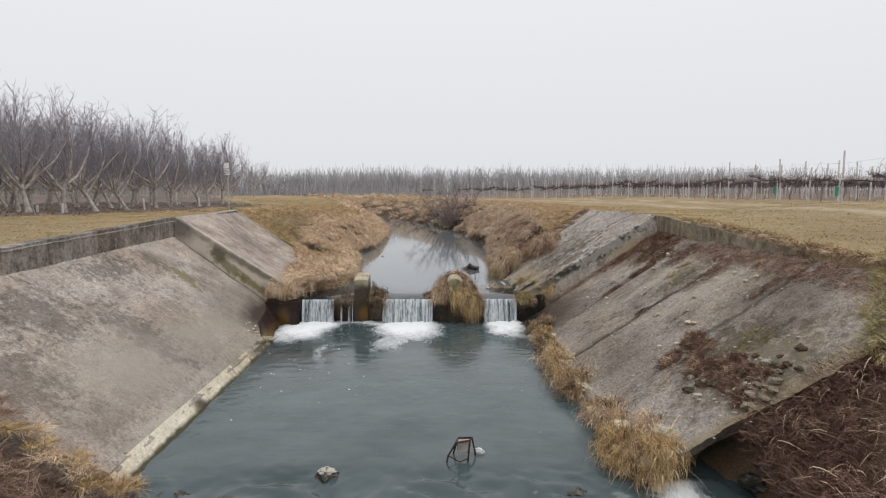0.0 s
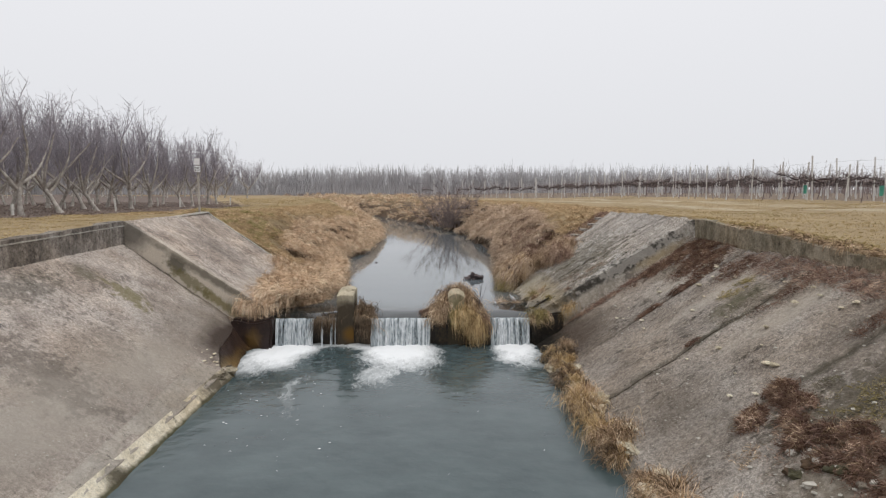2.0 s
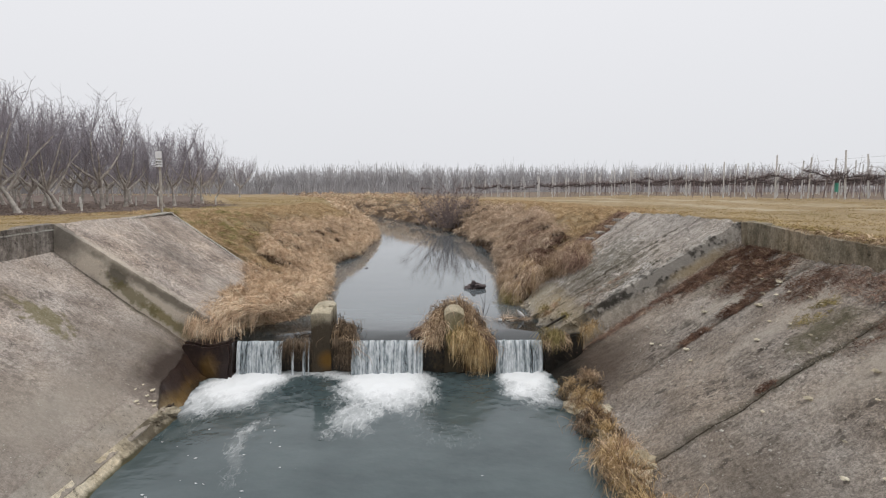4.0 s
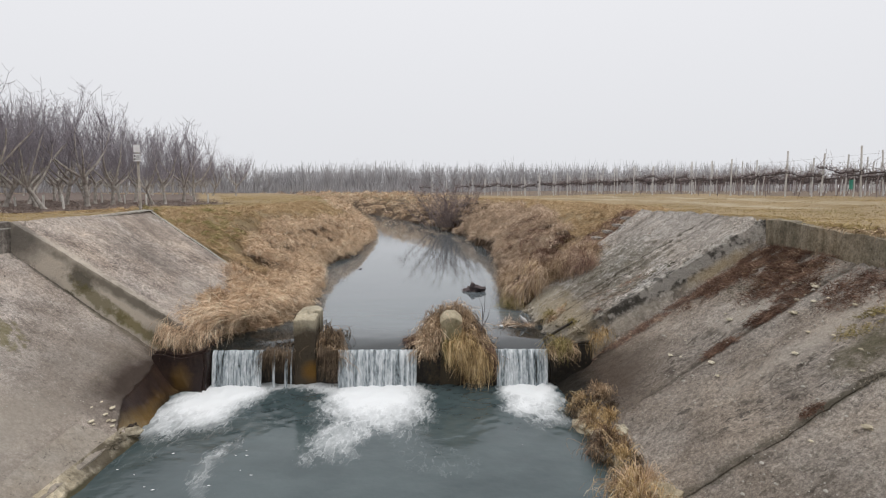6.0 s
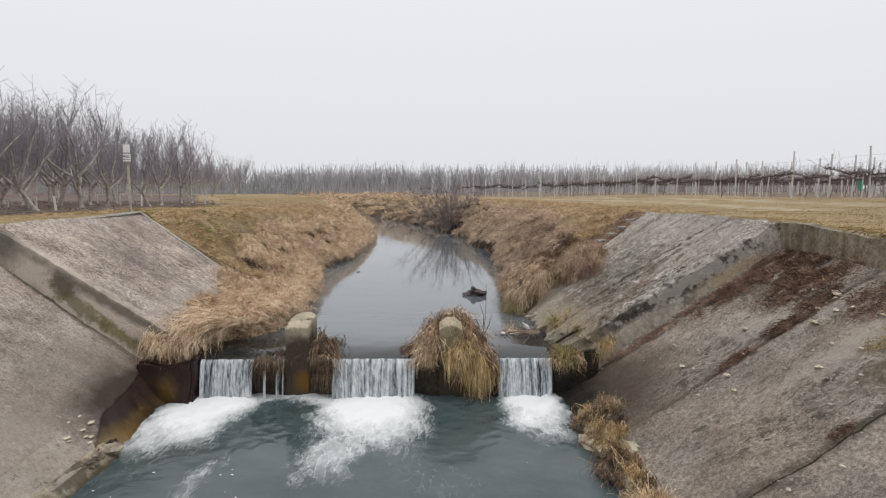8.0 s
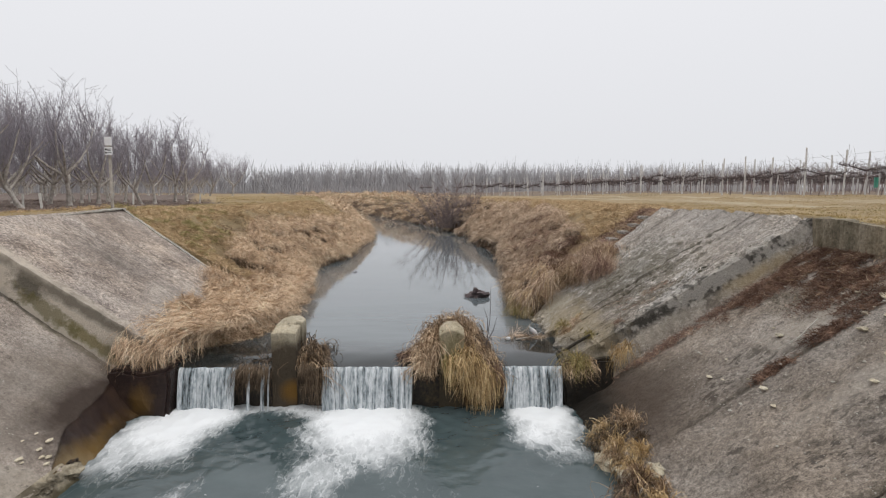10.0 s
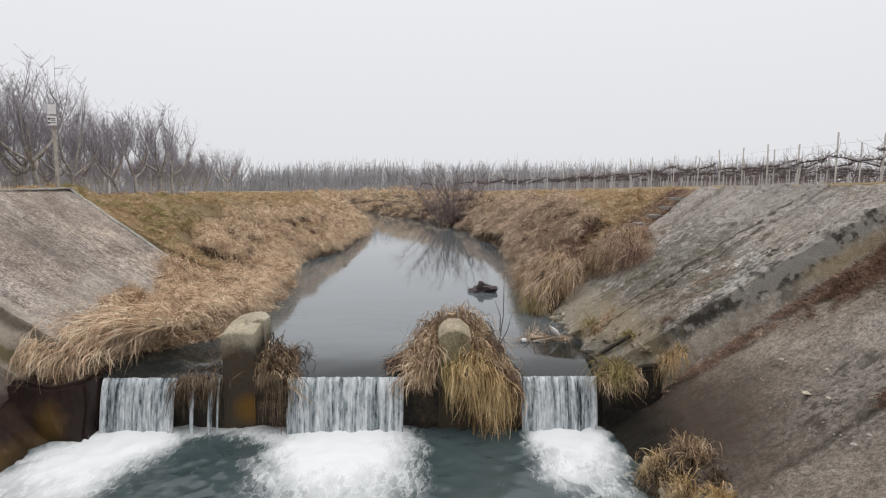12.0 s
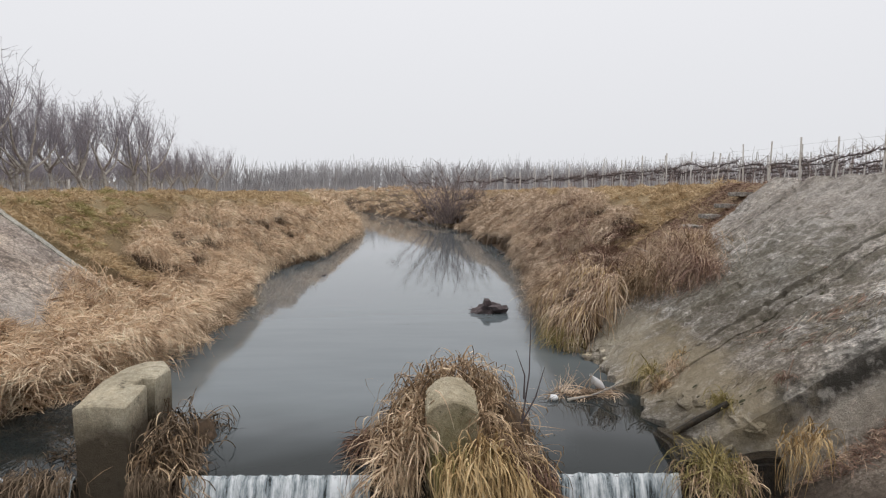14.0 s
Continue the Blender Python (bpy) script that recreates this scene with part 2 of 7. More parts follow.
# first two blots and the last paint the shadow at the foot by the weir
M_slab_r = concrete("weathered_concrete", (0.212, 0.179, 0.149), (0.350, 0.303, 0.258), (0.478, 0.423, 0.368), (0.75, 1.6, 0.75), moss=0.12, grit=0.65, contrast=0.85, scabs=0.9, relief=0.05, speck=0.55,
    stains_shade=[((0.055, 0.038, 0.029), (2.55, 12.85, 0.4), (0.42, 1.1, 0.4), 0.5, 1.2, 3.0, 0.85, 33.7), ((0.085, 0.062, 0.045), (2.75, 12.75, 0.5), (0.75, 0.9, 0.5), 0.5, 1.2, 2.5, 0.75, 33.7), ((0.06, 0.05, 0.03), (2.1, 10.0, 0.05), (0.25, 6.0, 0.2), 0.5, 0.8, 3.0, 0.75), ((0.30, 0.24, 0.15), (3.5, 5.72, 0.95), (1.6, 0.22, 0.5), 0.4, 0.9, 3.0, 0.8, 33.7),
            ((0.46, 0.41, 0.345), (4.7, 12.1, 1.8), (0.75, 0.22, 0.5), 0.6, 2.0, 4.0, 0.65, 33.7), ((0.47, 0.42, 0.36), (4.4, 10.8, 1.6), (0.9, 0.16, 0.6), 0.6, 2.2, 4.0, 0.6, 33.7)] + [((0.45, 0.40, 0.335), (4.6, 9.2, 1.7), (0.8, 0.2, 0.6), 0.6, 2.2, 4.0, 0.6, 33.7), ((0.40, 0.34, 0.255), (3.95, 6.45, 1.3), (0.4, 0.3, 0.5), 0.6, 1.6, 4.0, 0.75, 33.7), ((0.44, 0.39, 0.32), (3.3, 6.5, 0.85), (0.3, 0.3, 0.5), 0.6, 2.4, 6.0, 0.55, 33.7),
            ((0.12, 0.095, 0.062), (3.75, 6.5, 1.15), (0.8, 0.6, 0.9), 0.3, 4.0, 8.0, 0.6, 33.7), ((0.085, 0.07, 0.045), (3.9, 7.2, 1.25), (0.6, 0.35, 0.5), 0.25, 5.0, 9.0, 0.7, 33.7), ((0.115, 0.092, 0.068), (2.9, 8.6, 0.6), (0.5, 0.9, 0.9), 0.7, 2.0, 2.2, 0.5, 33.7)] + [((0.11, 0.09, 0.07), (4.7, 7.4, 1.8), (0.55, 0.8, 0.8), 0.7, 2.2, 3.0, 0.6, 33.7),
            ((0.06, 0.05, 0.035), (4.2, 11.68, 1.45), (1.6, 0.05, 0.3), 0.6, 2.6, 7.0, 0.85, 33.7), ((0.065, 0.055, 0.035), (4.0, 9.8, 1.35), (1.5, 0.06, 0.3), 0.6, 2.8, 7.0, 0.85, 33.7), ((0.065, 0.055, 0.035), (4.3, 7.85, 1.55), (1.2, 0.06, 0.3), 0.6, 2.8, 7.0, 0.85, 33.7), ((0.09, 0.08, 0.04), (4.4, 10.2, 1.6), (0.35, 0.18, 0.3), 0.6, 3.0, 8.0, 0.8, 33.7),
            ((0.016, 0.013, 0.009), (2.2, 13.15, 0.12), (0.45, 0.9, 0.35), 0.4, 1.0, 4.0, 0.95)])
M_slab_ru = concrete("mossy_concrete", (0.20, 0.172, 0.145), (0.46, 0.412, 0.362), (0.68, 0.63, 0.58), (0.55, 2.6, 0.55), moss=0.34, grit=0.95, contrast=1.2, scabs=0.7, relief=0.06,
    stains_shade=[((0.43, 0.395, 0.36), (4.7, 15.7, 2.3), (0.9, 1.9, 0.65), 0.6, 2.4, 3.5, 0.55, 31.0), ((0.095, 0.085, 0.05), (3.5, 15.4, 1.5), (0.9, 1.0, 0.5), 0.25, 5.0, 8.0, 0.55, 31.0), ((0.10, 0.082, 0.06), (2.9, 14.6, 1.15), (0.8, 0.9, 0.55), 0.25, 5.0, 9.0, 0.5, 31.0),
            ((0.54, 0.50, 0.435), (3.6, 13.62, 1.45), (1.9, 0.12, 0.13), 0.5, 2.2, 6.0, 0.85, 31.0), ((0.028, 0.025, 0.02), (4.1, 13.64, 1.72), (0.9, 0.13, 0.09), 0.3, 4.0, 6.0, 0.75, 31.0), ((0.035, 0.03, 0.025), (3.0, 13.64, 1.12), (0.7, 0.12, 0.08), 0.3, 4.0, 7.0, 0.7, 31.0)] + [((0.032, 0.029, 0.024), (3.7, 13.62, 1.55), (1.5, 0.14, 0.2), 0.25, 6.0, 4.5, 0.8, 31.0), ((0.62, 0.58, 0.52), (4.3, 13.62, 1.9), (1.0, 0.14, 0.16), 0.25, 5.0, 7.0, 0.5, 31.0), ((0.42, 0.33, 0.20), (4.6, 13.55, 1.85), (0.55, 0.16, 0.09), 0.5, 1.6, 5.0, 0.8, 31.0), ((0.46, 0.41, 0.34), (3.2, 13.6, 0.98), (0.9, 0.16, 0.12), 0.5, 2.2, 6.0, 0.7, 31.0),
            ((0.34, 0.28, 0.185), (2.45, 14.6, 0.85), (0.42, 1.5, 0.4), 0.4, 2.4, 5.0, 0.7), ((0.42, 0.375, 0.29), (2.4, 16.2, 0.85), (0.4, 0.7, 0.4), 0.5, 1.8, 3.5, 0.7)] + [((0.055, 0.045, 0.03), (3.6, 14.87, 1.62), (1.8, 0.035, 0.2), 0.3, 4.5, 9.0, 0.8, 31.0), ((0.06, 0.05, 0.035), (4.3, 16.70, 2.05), (0.9, 0.025, 0.2), 0.4, 3.5, 9.0, 0.7, 31.0), ((0.03, 0.026, 0.015), (2.25, 14.0, 0.55), (0.3, 0.5, 0.28), 0.5, 1.0, 4.0, 0.85)])
M_apron = concrete("smooth_grey_screed", (0.22, 0.19, 0.155), (0.335, 0.295, 0.25), (0.45, 0.405, 0.35), (1.5, 0.5, 1.5), grit=0.22, contrast=0.8, relief=0.008)
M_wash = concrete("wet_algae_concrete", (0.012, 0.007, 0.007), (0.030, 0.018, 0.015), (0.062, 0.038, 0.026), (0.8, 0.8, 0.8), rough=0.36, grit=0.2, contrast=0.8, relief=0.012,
    stains_shade=[((0.15, 0.088, 0.022), (-3.34, 12.2, 0.14), (0.17, 0.75, 0.16), 0.5, 1.6, 3.0, 0.85, -30.0), ((0.11, 0.062, 0.016), (-3.42, 13.1, 0.24), (0.14, 0.5, 0.2), 0.5, 2.0, 4.0, 0.8), ((0.25, 0.19, 0.105), (-3.33, 11.75, 0.16), (0.18, 0.25, 0.2), 0.5, 1.6, 5.0, 0.7), ((0.012, 0.009, 0.007), (-3.3, 12.9, 0.02), (0.3, 0.5, 0.12), 0.5, 1.0, 5.0, 0.9)])
M_kerb = concrete("dark_stained_concrete", (0.085, 0.073, 0.062), (0.20, 0.172, 0.148), (0.36, 0.32, 0.28), (1.6, 2.2, 0.22), contrast=1.4, grit=0.35)
M_kerb_r = concrete("mossy_stained_concrete", (0.12, 0.097, 0.064), (0.25, 0.207, 0.145), (0.40, 0.34, 0.255), (1.6, 2.2, 0.22), contrast=1.3, moss=0.35, grit=0.35)
M_kerb_top = concrete("pale_concrete_edge", (0.28, 0.26, 0.22), (0.42, 0.40, 0.35), (0.56, 0.54, 0.49))
M_toe = concrete("lime_washed_concrete", (0.44, 0.37, 0.26), (0.70, 0.625, 0.48), (0.80, 0.75, 0.63), contrast=0.8, grit=0.3,
    stains_shade=[((0.05, 0.048, 0.02), (-3.19, 9.0, 0.09), (0.075, 9.0, 0.06), 0.35, 1.3, 5.0, 0.95), ((0.07, 0.055, 0.035), (-3.3, 11.0, 0.2), (0.14, 0.5, 0.2), 0.5, 2.2, 5.0, 0.9), ((0.06, 0.05, 0.03), (-3.25, 8.1, 0.15), (0.12, 0.16, 0.15), 0.5, 1.6, 7.0, 0.9), ((0.09, 0.07, 0.04), (-3.25, 12.0, 0.15), (0.3, 0.5, 0.3), 0.5, 1.6, 4.0, 0.9)])
M_sill = concrete("wet_black_concrete", (0.010, 0.009, 0.007), (0.025, 0.02, 0.015), (0.07, 0.05, 0.025), (2, 2, 0.4), rough=0.35)
M_ochre = concrete("algae_stained_concrete", (0.014, 0.009, 0.007), (0.052, 0.032, 0.016), (0.17, 0.10, 0.027), (1, 1, 0.6), rough=0.5, contrast=1.2)
M_pier = concrete("lichen_concrete", (0.25, 0.21, 0.14), (0.46, 0.405, 0.30), (0.60, 0.55, 0.43), (1, 1, 0.5), moss=0.10, contrast=0.75, grit=0.3,
    stains_shade=[((0.045, 0.032, 0.02), (-1.6, 13.6, 0.3), (1.6, 1.5, 0.70), 0.2, 0.5, 4.0, 0.94), ((0.16, 0.145, 0.06), (0.55, 13.5, 0.75), (0.4, 0.5, 0.28), 0.4, 1.4, 7.0, 0.6), ((0.04, 0.03, 0.018), (0.55, 13.5, 0.1), (0.6, 0.6, 0.52), 0.2, 0.6, 5.0, 0.94), ((0.19, 0.10, 0.02), (-1.55, 13.5, 0.3), (0.14, 0.2, 0.13), 0.5, 0.6, 5.0, 0.9)])
M_straw = blade_mat("pale_straw", [(0.16, (0.143, 0.088, 0.051)), (0.4, (0.495, 0.352, 0.231)), (0.7, (0.781, 0.594, 0.418)), (0.95, (0.860, 0.786, 0.605))])
M_bank = blade_mat("dry_bank_grass", [(0.15, (0.12, 0.075, 0.045)), (0.42, (0.42, 0.305, 0.21)), (0.7, (0.66, 0.51, 0.375)), (0.95, (0.84, 0.70, 0.555))])
M_upper = blade_mat("upper_bank_grass", [(0.12, (0.22, 0.15, 0.082)), (0.45, (0.45, 0.325, 0.185)), (0.75, (0.64, 0.485, 0.30)), (0.95, (0.78, 0.63, 0.43))], patch=((0.27, 0.22, 0.09), 0.66, 0.82, 0.5))
M_gold = blade_mat("golden_sedge", [(0.18, (0.09, 0.052, 0.022)), (0.42, (0.36, 0.24, 0.11)), (0.7, (0.64, 0.465, 0.245)), (0.95, (0.82, 0.66, 0.42))])
M_green = blade_mat("green_sedge", [(0.1, (0.12, 0.098, 0.033)), (0.5, (0.275, 0.225, 0.088)), (0.95, (0.50, 0.40, 0.20))])
M_thicket = blade_mat("red_brown_thicket", [(0.12, (0.028, 0.014, 0.011)), (0.45, (0.11, 0.056, 0.042)), (0.72, (0.23, 0.138, 0.105)), (0.95, (0.46, 0.32, 0.245))])
M_lush = blade_mat("fresh_green_grass", [(0.1, (0.15, 0.128, 0.046)), (0.5, (0.32, 0.275, 0.115)), (0.95, (0.54, 0.45, 0.25))])
M_bramble = blade_mat("brown_bramble", [(0.1, (0.10, 0.058, 0.046)), (0.45, (0.24, 0.15, 0.118)), (0.75, (0.42, 0.29, 0.215)), (0.95, (0.70, 0.54, 0.41))])
M_wet = blade_mat("dark_wet_straw", [(0.18, (0.022, 0.015, 0.010)), (0.5, (0.10, 0.070, 0.045)), (0.95, (0.30, 0.22, 0.15))])
M_litter = blade_mat("tangled_brown_straw", [(0.18, (0.05, 0.03, 0.018)), (0.45, (0.23, 0.152, 0.09)), (0.72, (0.50, 0.36, 0.23)), (0.95, (0.80, 0.645, 0.46))])
M_thatch = blade_mat("grey_brown_thatch", [(0.1, (0.10, 0.084, 0.06)), (0.5, (0.25, 0.215, 0.165)), (0.95, (0.48, 0.43, 0.36))], patch=((0.13, 0.115, 0.06), 0.58, 0.72, 1.6))
M_rust = blade_mat("rust_brown_weeds", [(0.1, (0.040, 0.022, 0.016)), (0.5, (0.135, 0.076, 0.053)), (0.95, (0.34, 0.215, 0.15))])
M_leaf = blade_mat("fallen_leaves", [(0.1, (0.09, 0.066, 0.055)), (0.5, (0.20, 0.15, 0.125)), (0.95, (0.40, 0.32, 0.265))])
M_lawn = blade_mat("winter_lawn", [(0.15, (0.24, 0.170, 0.070)), (0.5, (0.40, 0.292, 0.132)), (0.9, (0.56, 0.435, 0.235))], patch=((0.26, 0.225, 0.085), 0.52, 0.70, 0.3))
M_bark = simple("grey_bark", (0.22, 0.195, 0.17), (0.60, 0.555, 0.50), 6, 0.9, 0.5)
M_twig = simple("purple_grey_twigs", (0.24, 0.215, 0.238), (0.42, 0.39, 0.425), 5, 0.9, 0.2)
# paler than the near twigs: distance haze put into the colour
M_far = simple("far_hazed_twigs", (0.36, 0.35, 0.36), (0.52, 0.51, 0.52), 0.5, 0.95, 0.0)
M_post = simple("weathered_post", (0.48, 0.465, 0.45), (0.76, 0.745, 0.73), 6, 0.85, 0.3, stretch=(3, 3, 0.6))
M_stake = simple("pale_stake", (0.50, 0.48, 0.44), (0.70, 0.68, 0.63), 6, 0.85, 0.3)
M_vine = simple("black_vine_wood", (0.05, 0.04, 0.042), (0.14, 0.11, 0.11), 14, 0.9, 0.5)
M_cane = simple("vine_canes", (0.16, 0.12, 0.115), (0.32, 0.26, 0.245), 7, 0.85, 0.1)
M_wire = simple("galvanised_wire", (0.2, 0.2, 0.2), (0.35, 0.35, 0.35), 5, 0.5, 0.0, metal=0.8)
M_white = simple("white_enamel", (0.72, 0.72, 0.74), (0.82, 0.82, 0.83), 4, 0.4, 0.0)
M_black = simple("black_paint", (0.02, 0.02, 0.02), (0.04, 0.04, 0.04), 4, 0.5, 0.0)
# near-black: painted shade inside tussocks and heaps; also the clods' own colour
M_heart = simple("grass_shade_and_clods", (0.035, 0.022, 0.013), (0.11, 0.07, 0.04), 20, 0.95, 0.6)
M_moss = simple("dark_moss", (0.03, 0.028, 0.016), (0.085, 0.078, 0.04), 30, 0.95, 0.6)
M_stone = simple("pale_stone", (0.30, 0.28, 0.24), (0.55, 0.52, 0.46), 12, 0.9, 0.5)
M_darkstone = simple("wet_dark_stone", (0.02, 0.02, 0.017), (0.07, 0.065, 0.05), 9, 0.35, 0.6)
M_green_guard = simple("green_plastic", (0.05, 0.27, 0.20), (0.08, 0.36, 0.28), 3, 0.5, 0.0)
M_rusty = simple("rusty_steel", (0.03, 0.022, 0.018), (0.12, 0.07, 0.045), 18, 0.8, 0.4, metal=0.3)
M_water_up = water_mat("still_water", ((0.112, 0.132, 0.142), (0.142, 0.164, 0.175)), False, (2.6, 0.06, 0.02), 0.02, (0.6, 2.4, 1))
M_water_low = water_mat("stirred_water", ((0.036, 0.056, 0.060), (0.074, 0.101, 0.105)), True, (3.2, 0.36, 0.03), 0.14, (1.0, 1.3, 1))
M_foam = simple("white_froth", (0.80, 0.83, 0.85), (0.95, 0.96, 0.97), 12, 0.7, 0.6)


def ground_material():
    m, n, l, b = graph("dry_grass_ground")
    v = coords(n, l)
    f1 = noise_node(n, l, v, 0.22, 5)
    f2 = noise_node(n, l, v, 3.0, 8, 0.7)
    f3 = noise_node(n, l, v, 45, 4, 0.7)
    t = maths(n, l, "ADD", maths(n, l, "MULTIPLY", f1, 0.5), maths(n, l, "MULTIPLY", f2, 0.5))
    col = ramp_node(n, l, t, [(0.3, (0.20, 0.15, 0.078)), (0.45, (0.32, 0.236, 0.125)), (0.6, (0.41, 0.308, 0.175)), (0.75, (0.51, 0.405, 0.255))])
    g = ramp_node(n, l, f3, [(0.3, 0.55), (0.65, 1.1)])
    col = mixer(n, l, 0.8, col, g, "MULTIPLY")
    at = n.new("ShaderNodeAttribute")
    at.attribute_name = "soil"
    k = maths(n, l, "ADD", at.outputs["Fac"], maths(n, l, "MULTIPLY_ADD", f2, 0.5, -0.25))
    soil = ramp_node(n, l, f2, [(0.3, (0.10, 0.075, 0.062)), (0.7, (0.21, 0.16, 0.135))])
    col = mixer(n, l, ramp_node(n, l, k, [(0.4, 0.0), (0.6, 1.0)]), col, soil)
    at2 = n.new("ShaderNodeAttribute")
    at2.attribute_name = "track"
    k2 = maths(n, l, "ADD", at2.outputs["Fac"], maths(n, l, "MULTIPLY_ADD", f2, 0.7, -0.35))
    col = mixer(n, l, ramp_node(n, l, k2, [(0.62, 0.0), (0.95, 0.75)]), col, (0.46, 0.39, 0.275))
    # brown litter near the water, darkened to paint shade under overhanging grass
    at3 = n.new("ShaderNodeAttribute")
    at3.attribute_name = "litter_shade"
    litter_shade = ramp_node(n, l, f3, [(0.3, (0.06, 0.038, 0.022)), (0.7, (0.17, 0.11, 0.065))])
    col = mixer(n, l, at3.outputs["Fac"], col, litter_shade)
    l.new(col, b.inputs["Base Color"])
    b.inputs["Roughness"].default_value = 0.95
    bumped(n, l, b, maths(n, l, "ADD", f2, f3), 0.6, 0.06)
    return m


M_ground = ground_material()


def falls_material():
    m, n, l, b = graph("falling_water")
    f = noise_node(n, l, coords(n, l, (1, 0.2, 0.02)), 15, 7, 0.72)
    f2 = noise_node(n, l, coords(n, l, (1, 0.5, 0.25)), 34, 6, 0.7)
    t = maths(n, l, "ADD", maths(n, l, "MULTIPLY", f, 0.68), maths(n, l, "MULTIPLY", f2, 0.32))
    col = ramp_node(n, l, t, [(0.38, (0.07, 0.09, 0.10)), (0.47, (0.28, 0.32, 0.34)), (0.58, (0.74, 0.77, 0.79))])
    l.new(col, b.inputs["Base Color"])
    l.new(ramp_node(n, l, t, [(0.37, 0.35), (0.47, 0.95)]), b.inputs["Alpha"])
    b.inputs["Roughness"].default_value = 0.22
    b.inputs["IOR"].default_value = 1.33
    bumped(n, l, b, f, 0.4, 0.02)
    return m


M_falls = falls_material()

# ---- building helpers ----
rng = np.random.default_rng(7)
WATER_LOW, WATER_UP, LIP = 0.08, 0.67, 0.62
WEIR_Y = 13.5


def mesh_of(name, verts, faces, material, smooth=False):
    me = bpy.data.meshes.new(name)
    me.from_pydata([tuple(v) for v in verts], [], [tuple(f) for f in faces])
    me.materials.append(material)
    if smooth:
        me.polygons.foreach_set("use_smooth", [True] * len(me.polygons))
    me.update()
    return me


def quick_mesh(name, verts, quads, material, smooth=False):
    """A mesh from arrays of corners and four-cornered faces."""
    verts, quads = np.asarray(verts, np.float32), np.asarray(quads, np.int32)
    me = bpy.data.meshes.new(name)
    me.vertices.add(len(verts))
    me.vertices.foreach_set("co", verts.ravel())
    me.loops.add(quads.size)
    me.loops.foreach_set("vertex_index", quads.ravel())
    me.polygons.add(len(quads))
    me.polygons.foreach_set("loop_start", np.arange(0, quads.size, quads.shape[1], dtype=np.int32))
    me.polygons.foreach_set("use_smooth", np.full(len(quads), smooth))
    me.update(calc_edges=True)
    me.validate()
    me.materials.append(material)
    return me


def thing(name, label, category, kind="", group="", at=(0, 0, 0)):
    ob = new(name)
    ob.location = at
    return tagged(ob, label, category, group, kind)


def child(name, me, parent, label=""):
    ob = new(name, me)
    ob.parent = parent
    return tagged(ob, label) if label else ob


def part(name, bm, material, parent, label="", smooth=False):
    me = bpy.data.meshes.new(name)
    bm.to_mesh(me)
    bm.free()
    me.materials.append(material)
    if smooth:
        me.polygons.foreach_set("use_smooth", [True] * len(me.polygons))
    return child(name, me, parent, label)


def box_bm(x0, x1, y0, y1, z0, z1, bevel=0.0, rough=0.0, cuts=0):
    bm = bmesh.new()
    bmesh.ops.create_cube(bm, size=1.0)
    for v in bm.verts:
        v.co = ((x0 + x1) / 2 + v.co.x * (x1 - x0), (y0 + y1) / 2 + v.co.y * (y1 - y0), (z0 + z1) / 2 + v.co.z * (z1 - z0))
    if bevel:
        bmesh.ops.bevel(bm, geom=bm.edges[:], offset=bevel, segments=2, affect="EDGES")
    if cuts:
        bmesh.ops.subdivide_edges(bm, edges=bm.edges[:], cuts=cuts, use_grid_fill=True)
    if rough:
        for v in bm.verts:
            v.co += noise.noise_vector(v.co * 3.1) * rough
    return bm


def grid_solid(name, p00, p10, p11, p01, thick, nu, nv, material, wobble=0.0, freq=1.3, fine=0.009, ragged=0.0, batter=0.0, wear=0.0, shift=0.0):
    """A slab: top surface over four corners, subdivided and worn, with sides and underside."""
    c = [Vector(p) for p in (p00, p10, p11, p01)]
    verts, faces = [], []
    normal = (c[1] - c[0]).cross(c[3] - c[0]).normalized()
    if normal.z < 0:
        normal = -normal
    for j in range(nv + 1):
        for i in range(nu + 1):
            u, v = i / nu, j / nv
            p = c[0] * (1 - u) * (1 - v) + c[1] * u * (1 - v) + c[2] * u * v + c[3] * (1 - u) * v
            w = noise.fractal(p * freq, 1.0, 2.0, 4) * wobble + noise.fractal(p * 7.0, 0.7, 2.0, 3) * fine
            if ragged:
                p = p + (c[1] - c[0]) * ((1 - u) ** 14 * ragged * noise.fractal(p * 2.2, 0.8, 2.0, 4))
            if wear:
                # furrows worn down the slope, and edges crumbled away
                cut = noise.fractal(Vector((p.x * 2.0, p.y * 4.2, p.z * 2.0)), 0.7, 2.0, 5)
                w -= wear * max(0.0, cut - 0.12) * (0.35 + 0.9 * u)
                rim = min(v, 1 - v) * (c[3] - c[0]).length
                w -= 0.014 * max(0.0, 1 - rim / 0.05) * (0.4 + abs(noise.noise(p * 6.0)))
            verts.append(p + normal * (w + shift))
    top = len(verts)
    down = Vector((0, -batter, -thick))
    verts += [v + down for v in verts]
    k = nu + 1
    for j in range(nv):
        for i in range(nu):
            a = j * k + i
            faces.append((a, a + 1, a + k + 1, a + k))
            faces.append((top + a, top + a + k, top + a + k + 1, top + a + 1))
    ring = [i for i in range(nu)] + [nu + j * k for j in range(nv)] + [nv * k + nu - i for i in range(nu)] + [(nv - j) * k for j in range(nv)]
    for a, b2 in zip(ring, ring[1:] + ring[:1]):
        faces.append((a, top + a, top + b2, b2))
    me = mesh_of(name, verts, faces, material)
    bm = bmesh.new()
    bm.from_mesh(me)
    bmesh.ops.recalc_face_normals(bm, faces=bm.faces)
    bm.to_mesh(me)
    bm.free()
    return me


